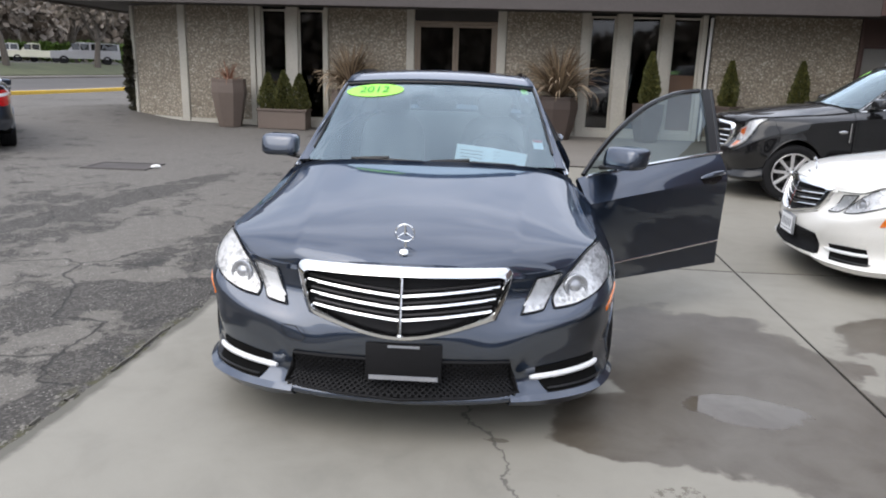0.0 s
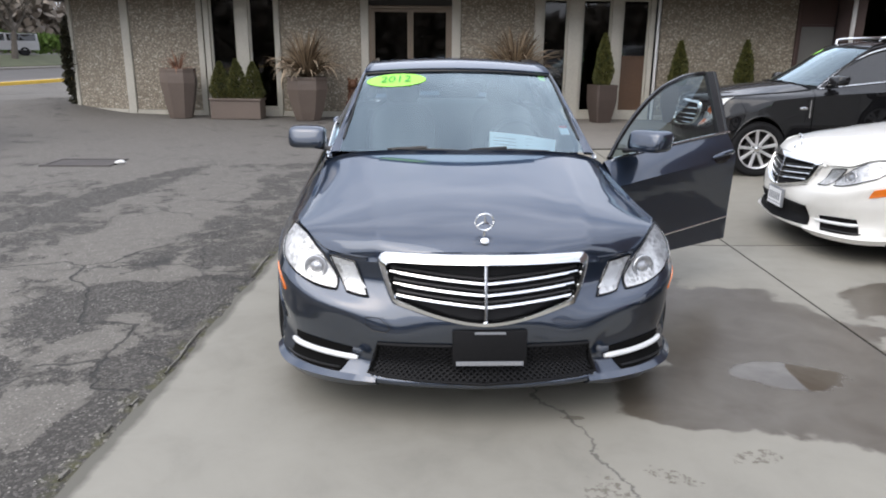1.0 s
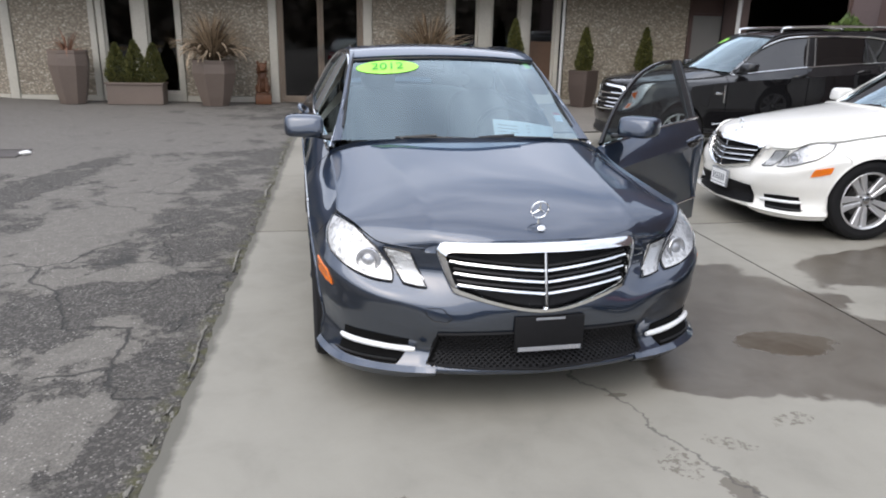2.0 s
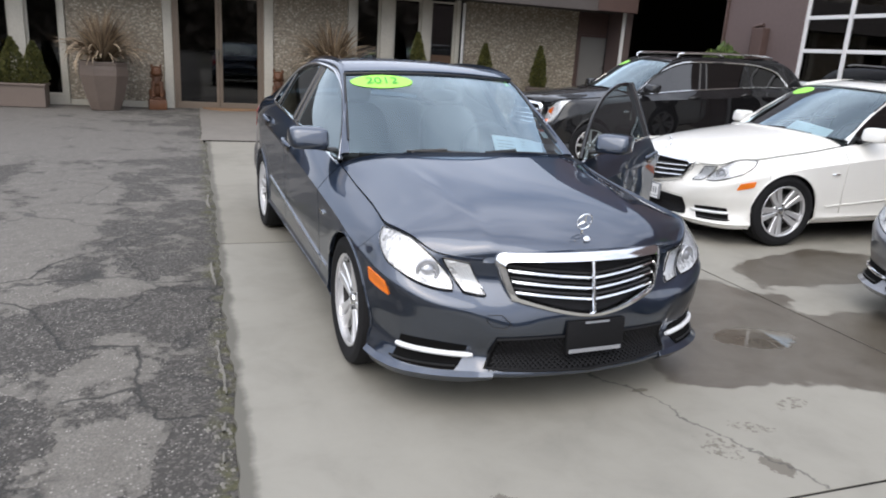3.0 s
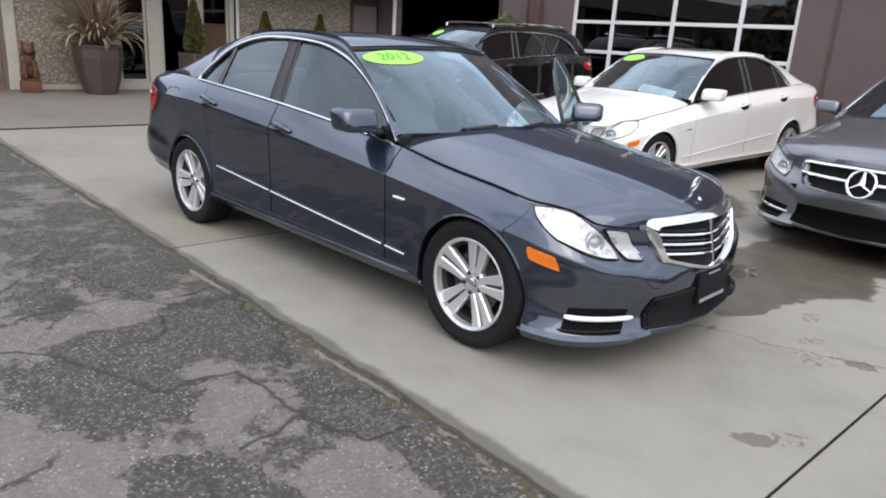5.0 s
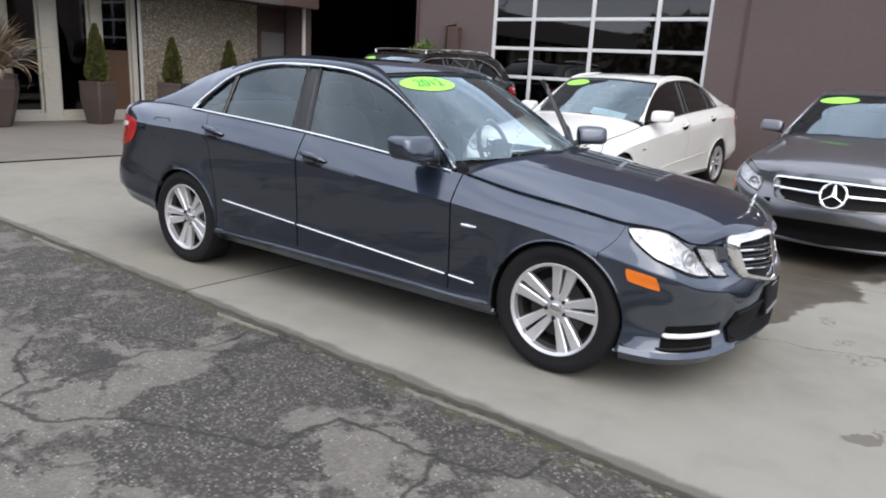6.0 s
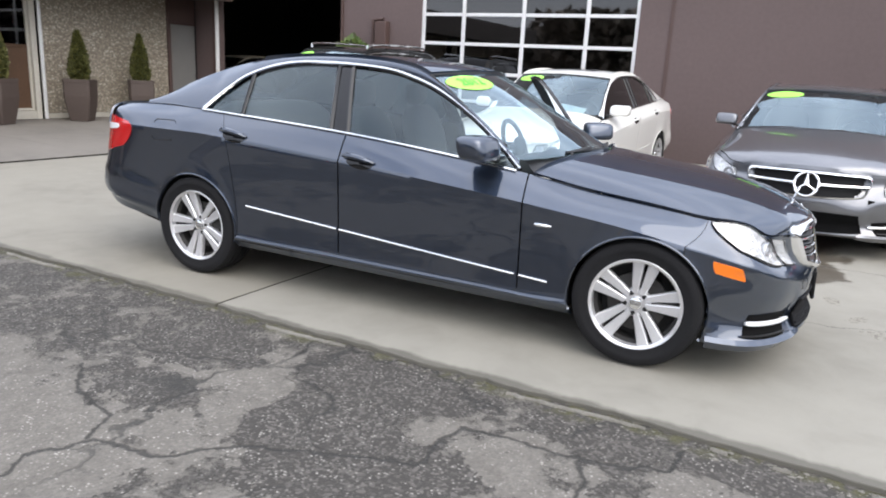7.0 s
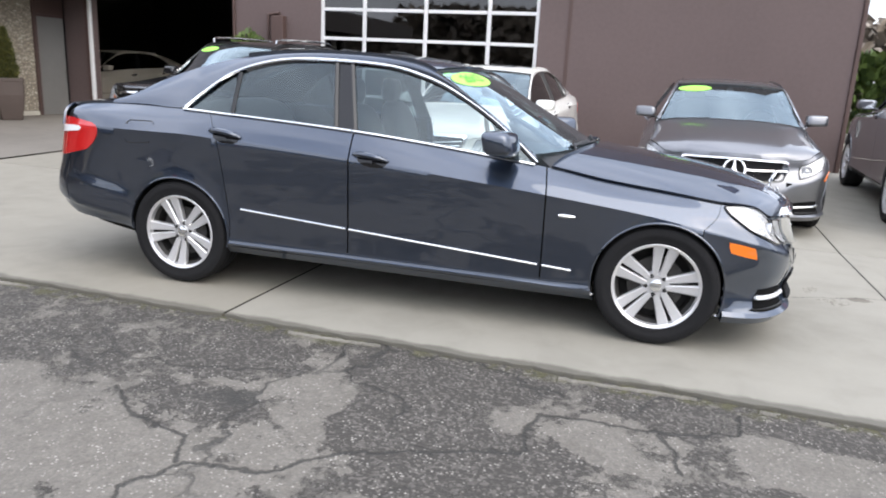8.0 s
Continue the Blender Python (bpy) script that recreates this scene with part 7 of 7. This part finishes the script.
def cone_shape(z0, h, r):
    def f(rng):
        u = rng.random() ** 1.25
        a = rng.random() * 2 * math.pi
        out = 0.78 + 0.22 * min(1.0, u / 0.15) if u < 0.15 else (1 - ((u - 0.15) / 0.85) ** 1.7) * 0.97 + 0.03
        rad = r * out * (0.70 + 0.36 * rng.random()) * (1 + 0.10 * math.sin(a * 3 + u * 9))
        return Vector((rad * math.cos(a), rad * math.sin(a), z0 + h * u)), Vector((math.cos(a), math.sin(a), 1.1))
    return f


def root_at(name, label, category, x, y, z, group="", turn=0.0):
    ob = tagged(new(name), label, category, group)
    ob.matrix_world = pose(x, y, z, 0, 0, turn)
    return ob


def apron_z(y, x=0.0):
    return 0.018 + 0.018 * max(0.0, y - 11.72) + rise(x) * (1 - min(1.0, max(0.0, (y - 11.72) / 4.7)))


def potted_conifer(x, y, bottom, top, height, shrub, radius, seed, label):
    ob = root_at("potted_shrub", label, "potted plant", x, y, apron_z(y, x) + 0.003, "clipped shrubs in pots", seed * 7)
    rng = random.Random(seed)
    bm = bmesh.new()
    tapered_pot(bm, bottom, top, height)
    part("pot", bm, POT_DARK, ob, smooth=False)
    bm = bmesh.new()
    soil_bed(bm, top - 0.07, height - 0.05)
    part("soil", bm, SOIL, ob)
    bm = bmesh.new()
    tube(bm, [(0, 0, height - 0.06), (0.01, 0, height + shrub * 0.5)], [0.02, 0.008], 7)
    part("trunk", bm, BARK, ob)
    bm = bmesh.new()
    sprays(bm, 4200, rng, cone_shape(height - 0.02, shrub, radius), 0.046)
    part("foliage", bm, CONIFER, ob, smooth=False, kind="stuff")
    return ob


potted_conifer(2.62, 15.70, 0.34, 0.50, 0.80, 1.06, 0.19, 3, "clipped conifer in a dark square pot beside the window")
potted_conifer(4.25, 15.75, 0.36, 0.50, 0.80, 0.92, 0.175, 5, "clipped conifer in a dark square pot against the pebble wall")
potted_conifer(5.66, 15.75, 0.36, 0.50, 0.80, 0.94, 0.175, 8, "clipped conifer in a dark square pot against the pebble wall")


def strap_plant(x, y, bottom, top, height, leaves, length, mat, pot, seed, label, width=0.035, spread=1.0):
    ob = root_at("potted_grass", label, "potted plant", x, y, (apron_z(y) if x > -2 else ground_height(x, y)) + 0.001, "", 10)
    rng = random.Random(seed)
    bm = bmesh.new()
    tapered_pot(bm, bottom, top, height, 0.04, 0.27, 0.72)
    part("pot", bm, pot, ob, smooth=False)
    bm = bmesh.new()
    soil_bed(bm, top * 0.72, height - 0.05)
    part("soil", bm, SOIL, ob)
    bm = bmesh.new()
    strap_leaves(bm, leaves, length, rng, height - 0.05, spread, width)
    part("foliage", bm, mat, ob, kind="stuff")
    return ob


strap_plant(-6.62, 15.72, 0.46, 0.72, 1.06, 46, 0.50, STRAP_RED, POT, 2, "low reddish strap-leaved plant in a tall taupe pot", 0.03)
strap_plant(-3.78, 15.62, 0.52, 0.86, 0.92, 300, 1.12, STRAP, POT, 6, "large dry strap-leaved plant in a broad taupe pot", 0.055, 0.74)
strap_plant(0.72, 15.66, 0.52, 0.80, 0.90, 300, 1.24, STRAP, POT_DARK, 9, "large dry strap-leaved plant in a dark pot by the entrance", 0.055, 0.76)

# long box with three small conifers
trough = root_at("planter_box", "low taupe box planter with three small conifers", "planter", -5.36, 15.75, ground_height(-5.36, 15.75) + 0.001)
bm = bmesh.new()
box(bm, -0.55, 0.55, -0.22, 0.22, 0.0, 0.40, 0.012)
part("box", bm, POT, trough, smooth=False)
bm = bmesh.new()
for a, c, d, e in ((-0.575, 0.575, -0.245, -0.19), (-0.575, 0.575, 0.19, 0.245), (-0.575, -0.52, -0.188, 0.188), (0.52, 0.575, -0.188, 0.188)):
    box(bm, a, c, d, e, 0.402, 0.445, 0.006)
part("rim", bm, POT, trough, smooth=False)
bm = bmesh.new()
soil_bed(bm, 0.36, 0.405)
for v in bm.verts:
    v.co.x *= 2.8
part("soil", bm, SOIL, trough)
for k, dx in enumerate((-0.36, 0.0, 0.36)):
    bm = bmesh.new()
    sprays(bm, 2200, random.Random(20 + k), cone_shape(0.40, 0.80 + 0.05 * (k % 2), 0.215), 0.042)
    bm.transform(Matrix.Translation((dx, 0, 0)))
    part("shrub", bm, CONIFER, trough, smooth=False, kind="stuff")

# bushy plant in a tall pot by the workshop wall
bush = root_at("potted_bush", "bushy light green plant in a pot by the brown wall", "potted plant", 7.36, 11.42, rise(7.36) + 0.006)
bm = bmesh.new()
tapered_pot(bm, 0.42, 0.60, 0.75)
part("pot", bm, POT_DARK, bush, smooth=False)
bm = bmesh.new()
tube(bm, [(0, 0, 0.70), (0.02, 0.01, 1.2), (0, 0.03, 1.7)], [0.035, 0.025, 0.01], 7)
part("trunk", bm, BARK, bush)


def ball_shape(z, r, rz):
    def f(rng):
        d = Vector((rng.gauss(0, 1), rng.gauss(0, 1), rng.gauss(0, 1))).normalized()
        k = (0.55 + 0.5 * rng.random()) * (1 + 0.25 * noise.noise(d * 2.3))
        return Vector((d.x * r * k, d.y * r * k, z + d.z * rz * k)), d
    return f


bm = bmesh.new()
sprays(bm, 2200, random.Random(31), ball_shape(1.36, 0.38, 0.46), 0.085)
part("foliage", bm, HEDGE, bush, smooth=False, kind="stuff")


def guardian(x, y, seed):
    """A seated carved lion dog on a block, as one plain mesh."""
    bm = bmesh.new()
    box(bm, -0.17, 0.17, -0.15, 0.15, 0.0, 0.20, 0.012)
    box(bm, -0.145, 0.145, -0.13, 0.13, 0.20, 0.25, 0.010)
    blob(bm, (0, 0.03, 0.42), (0.115, 0.11, 0.18), 2.4, shear=(0, 0))
    blob(bm, (0, -0.03, 0.58), (0.095, 0.085, 0.13), 2.3)
    blob(bm, (0, -0.055, 0.76), (0.105, 0.105, 0.105), 2.6)
    blob(bm, (0, -0.15, 0.735), (0.062, 0.055, 0.050), 2.8)
    for s in (-1, 1):
        tube(bm, [(0.075 * s, -0.075, 0.56), (0.080 * s, -0.105, 0.40), (0.080 * s, -0.11, 0.27)], [0.045, 0.038, 0.036], 8)
        blob(bm, (0.082 * s, -0.125, 0.272), (0.042, 0.055, 0.026), 2.6)
        blob(bm, (0.105 * s, 0.0, 0.33), (0.055, 0.10, 0.085), 2.4)
        blob(bm, (0.085 * s, -0.03, 0.865), (0.028, 0.022, 0.042), 2.2)
    for k in range(9):
        a = 2 * math.pi * k / 9
        blob(bm, (0.095 * math.cos(a), 0.0 + 0.05 * math.sin(a), 0.69 + 0.10 * math.sin(a)), (0.034, 0.034, 0.034), 2, 10, 6)
    ob = part("statue", bm, CARVED, None)
    ob.matrix_world = pose(x, y, apron_z(y) + 0.001 if x > -2 else ground_height(x, y) + 0.001, 0, 0, seed)
    return tagged(ob, "carved orange-brown seated lion statue by the entrance", "statue", "entrance statues")


guardian(-2.84, 15.95, 8)
guardian(-0.40, 15.95, -8)

bm = bmesh.new()
rows = [[(-1.35 + r * 0.62 * math.cos(a), 16.28 - r * 0.42 * math.sin(a), apron_z(16.28 - r * 0.42 * math.sin(a)) + z) for a in np.linspace(0, math.pi, 25)] for r, z in ((0.0, 0.022), (0.5, 0.022), (0.97, 0.022), (1.0, 0.004))]
grid_mesh(bm, rows)
bmesh.ops.recalc_face_normals(bm, faces=bm.faces[:])
tagged(part("doormat", bm, MAT_FIBRE), "brown half-round coir mat at the doors", "mat")

bm = bmesh.new()
blob(bm, (0, 0, 0.03), (0.075, 0.045, 0.035), 1.6, 14, 8)
for v in bm.verts:
    v.co += 0.012 * Vector((noise.noise(v.co * 40), noise.noise(v.co * 37 + Vector((3, 1, 2))), 0))
cup = tagged(part("litter", bm, LITTER, smooth=False), "crumpled white paper scrap on the asphalt", "litter")
cup.matrix_world = pose(-5.21, 9.67, ground_height(-5.21, 9.67), 0, 0, 30)
bm = bmesh.new()
box(bm, -0.48, 0.48, -0.34, 0.34, -0.02, 0.010, 0.008)
for a, c, d, e in ((-0.47, 0.47, -0.33, -0.27), (-0.47, 0.47, 0.27, 0.33), (-0.47, -0.41, -0.268, 0.268), (0.41, 0.47, -0.268, 0.268)):
    box(bm, a, c, d, e, 0.0105, 0.017)
cover = tagged(part("drain_cover", bm, plain("rusty_iron", (0.10, 0.09, 0.085), 0.7, 0.5, vary=0.3), smooth=False), "dark iron drain cover set in the asphalt", "drain cover")
cover.matrix_world = pose(-5.75, 9.75, ground_height(-5.75, 9.75), 0, 0, 4)

# roof bars and aerials on parked cars
for side in (1, -1):
    bm = bmesh.new()
    pts = [(-0.05, 0.565 * side, 1.635), (-0.12, 0.575 * side, 1.695), (-0.9, 0.575 * side, 1.712), (-1.65, 0.575 * side, 1.695), (-1.75, 0.57 * side, 1.62)]
    tube(bm, flow(pts, 30), 0.017, 8)
    part("roof_bar", bm, CHROME, SUV)


# ---- distance ----
def truck(x, y, turn, paint, label, canopy):
    ob = root_at("pickup_truck", label, "truck", x, y, ground_height(x, y) + 0.05, "", turn)
    bm = bmesh.new()
    rows = []
    for px, z in ((2.6, 0.55), (2.62, 0.85), (2.45, 1.02), (1.35, 1.10), (1.3, 1.10), (-2.6, 1.08), (-2.65, 0.6)):
        rows.append([(px, yy, z if abs(yy) < 0.9 else z - 0.03) for yy in (-0.93, -0.85, 0.85, 0.93)])
    grid_mesh(bm, rows)
    grid_mesh(bm, [[(px, s * 0.93, zz) for px in (2.6, 1.35, -2.65)] for s, zz in ((1, 0.45), (1, 1.05))])
    grid_mesh(bm, [[(px, s * 0.93, zz) for px in (2.6, 1.35, -2.65)] for s, zz in ((-1, 0.45), (-1, 1.05))])
    bmesh.ops.recalc_face_normals(bm, faces=bm.faces[:])
    part("body", bm, paint, ob)
    bm = bmesh.new()
    tail = -2.6 if canopy else -0.35
    grid_mesh(bm, [[(px, yy * (0.80 if z > 1.5 else 0.90), z) for yy in (-1, -0.9, 0.9, 1)] for px, z in ((1.30, 1.08), (0.72, 1.72), (0.55, 1.78), (tail + 0.1, 1.78), (tail, 1.70), (tail - 0.02, 1.06))])
    for s in (-1, 1):
        grid_mesh(bm, [[(1.30, 0.9 * s, 1.08), (0.72, 0.8 * s, 1.72)], [(0.5, 0.9 * s, 1.08), (0.5, 0.8 * s, 1.78)], [(tail, 0.9 * s, 1.06), (tail, 0.8 * s, 1.70)]])
    bmesh.ops.recalc_face_normals(bm, faces=bm.faces[:])
    part("cab", bm, paint, ob)
    for s in (-1, 1):
        for x0, x1 in ((1.0, 0.42), (0.34, -0.28)) + (((-0.45, -2.45),) if canopy else ()):
            bm = bmesh.new()
            grid_mesh(bm, [[(px, s * (0.905 - 0.1 * (z - 1.1) / 0.6) + 0.012 * s, z) for z in (1.16, 1.66)] for px in (x0, x1)])
            part("window", bm, GLASS_DARK, ob)
    bm = bmesh.new()
    grid_mesh(bm, [[(1.27, -0.78, 1.14), (0.78, -0.72, 1.68)], [(1.30, 0.78, 1.14), (0.80, 0.72, 1.68)]])
    part("windscreen", bm, GLASS_DARK, ob)
    for hx in (1.65, -1.6):
        for s in (-1, 1):
            bm = bmesh.new()
            lathe(bm, [(0.0, -0.11), (0.34, -0.11), (0.36, -0.08), (0.36, 0.08), (0.34, 0.11), (0.20, 0.10), (0.0, 0.09)], 20, Matrix.Translation((hx, 0.83 * s, 0.33)) @ Matrix.Rotation(radians(-90 * s), 4, "X"))
            part("wheel", bm, RUBBER, ob)
    return ob


truck(-36.9, 57.8, 215, TRUCK_SILVER, "silver pickup truck with a canopy parked across the street", True)
truck(-47.5, 66.5, 215, CREAM, "cream pickup truck parked across the street", False)
truck(-50.6, 67.6, 215, PAINT_WHITE, "white pickup truck parked across the street", False)


def tree(x, y, height, crown_r, seed, label, leaves=2600, bare=0.0):
    ob = root_at("tree", label, "tree", x, y, ground_height(x, y) - 0.05)
    rng = random.Random(seed)
    bm = bmesh.new()
    tips = []

    def limb(p, d, ln, r, depth):
        pts, rad = [p], [r]
        for k in range(4):
            d = (d + Vector((rng.uniform(-0.22, 0.22), rng.uniform(-0.22, 0.22), rng.uniform(-0.05, 0.14)))).normalized()
            p = p + d * ln / 4
            pts.append(p)
            rad.append(r * (1 - 0.14 * (k + 1)))
        tube(bm, pts, rad, 6 if depth else 8, ends=False)
        if depth >= 3:
            tips.append((p, d))
            return
        for k in range(3 if depth else 5):
            a = rng.random() * 2 * math.pi
            q = pts[2 + k % 3]
            e = (d + Vector((math.cos(a), math.sin(a), rng.uniform(-0.1, 0.5))) * 0.95).normalized()
            limb(q, e, ln * (0.55 + 0.2 * rng.random()), r * 0.5, depth + 1)

    limb(Vector((0, 0, 0)), Vector((0, 0, 1)), height * 0.48, height * 0.028, 0)
    part("trunk", bm, BARK, ob)
    bm = bmesh.new()
    for k in range(int(leaves * (1 - bare))):
        p, d = tips[rng.randrange(len(tips))]
        q = p + Vector((rng.gauss(0, 1), rng.gauss(0, 1), rng.gauss(0, 0.8))) * crown_r * 0.26
        s = height * 0.028 * (0.5 + rng.random())
        u = Vector((rng.uniform(-1, 1), rng.uniform(-1, 1), rng.uniform(-1, 1))).normalized()
        w = u.cross(Vector((rng.uniform(-1, 1), rng.uniform(-1, 1), rng.uniform(-1, 1)))).normalized()
        bm.faces.new([bm.verts.new(q + u * s), bm.verts.new(q + w * s * 0.6), bm.verts.new(q - u * s), bm.verts.new(q - w * s * 0.6)])
    part("crown", bm, TREE_LEAF, ob, smooth=False, kind="stuff")
    return ob


for k, (x, y, h, r) in enumerate(((-33.0, 53.1, 9.0, 3.2), (-47, 72, 11, 4.2), (-52, 66, 12, 4.5), (-50, 82, 12, 4.2), (-58, 74, 13, 5), (-44, 88, 12, 4.4), (-60, 90, 14, 5), (-33.6, 44.0, 8.5, 3.0))):
    tree(x, y, h, r, 40 + k, "thin-leaved winter tree along the far street", 2200, 0.35 if k in (0, 7) else 0.0)

# hedge past the end of the workshop wall, and evergreen shrub by the showroom's corner
bm = bmesh.new()
def hedge_shape(rng):
    p = Vector((19.5 + 1.6 * rng.random(), -16 + 17.5 * rng.random(), 2.5 * rng.random() ** 0.6))
    p.z += 0.3 * noise.noise(p * 0.6)
    return p, Vector((-0.6, 0, 0.6))
sprays(bm, 9000, random.Random(77), hedge_shape, 0.24)
tagged(part("hedge", bm, HEDGE, smooth=False), "tall dark green hedge beyond the lot", "hedge", kind="stuff")
bm = bmesh.new()
sprays(bm, 1500, random.Random(78), ball_shape(0.95, 0.17, 1.0), 0.09)
corner_bush = tagged(part("shrub", bm, DRY_SHRUB, smooth=False), "narrow dark evergreen shrub at the showroom corner", "shrub", kind="stuff")
corner_bush.matrix_world = pose(-9.66, 17.10, ground_height(-9.66, 17.10), 0, 0, 0)


def far_woods(name, pts, height, seed, count):
    """A belt of woodland far off, made of leaf clumps with an uneven top."""
    bm = bmesh.new()
    rng = random.Random(seed)
    for k in range(count):
        u = rng.random() * (len(pts) - 1)
        i = min(int(u), len(pts) - 2)
        p = Vector(pts[i]).lerp(Vector(pts[i + 1]), u - i)
        top = height * (0.75 + 0.4 * noise.noise((p.x * 0.05, p.y * 0.05, seed)) + 0.18 * noise.noise((p.x * 0.21, p.y * 0.21, seed)))
        q = Vector((p.x + rng.uniform(-4, 4), p.y + rng.uniform(-4, 4), top * rng.random() ** 0.7))
        s = 0.45 + 0.70 * rng.random()
        a = Vector((rng.uniform(-1, 1), rng.uniform(-1, 1), rng.uniform(-1, 1))).normalized()
        b = a.cross(Vector((rng.uniform(-1, 1), rng.uniform(-1, 1), rng.uniform(-1, 1)))).normalized()
        bm.faces.new([bm.verts.new(q + a * s), bm.verts.new(q + b * s * 0.7), bm.verts.new(q - a * s), bm.verts.new(q - b * s * 0.7)])
    return tagged(part(name, bm, TREE_LEAF, smooth=False), "belt of dull green backdrop trees in the distance", "woods", kind="stuff")


bm = bmesh.new()
def bank_shape(rng):
    p = Vector((rng.uniform(-60, -38), 0, 0))
    p.y = 72 + (p.x + 46) * 0.62 + 2.0 * rng.random()
    p.z = ground_height(p.x, p.y) + (1.9 + 0.5 * noise.noise((p.x * 0.4, 0, 0))) * rng.random() ** 0.6
    return p, Vector((0.5, -0.7, 0.6))
sprays(bm, 7000, random.Random(79), bank_shape, 0.34)
tagged(part("hedge", bm, BANK, smooth=False), "light green hedge behind the parked trucks", "hedge", kind="stuff")
far_woods("far_woods", [(-70, 150), (-78, 60), (-74, 0), (-62, -40)], 10.5, 3, 30000)
# southern belt is unseen, added to darken low reflections on the cars
far_woods("far_woods", [(-62, -40), (-30, -62), (10, -66), (60, -50)], 11, 5, 20000)
far_woods("far_woods", [(60, -50), (85, -20), (95, 10)], 10, 9, 9000)
far_woods("far_woods", [(-100, 160), (-76, 96), (-64, 72)], 17, 12, 24000)
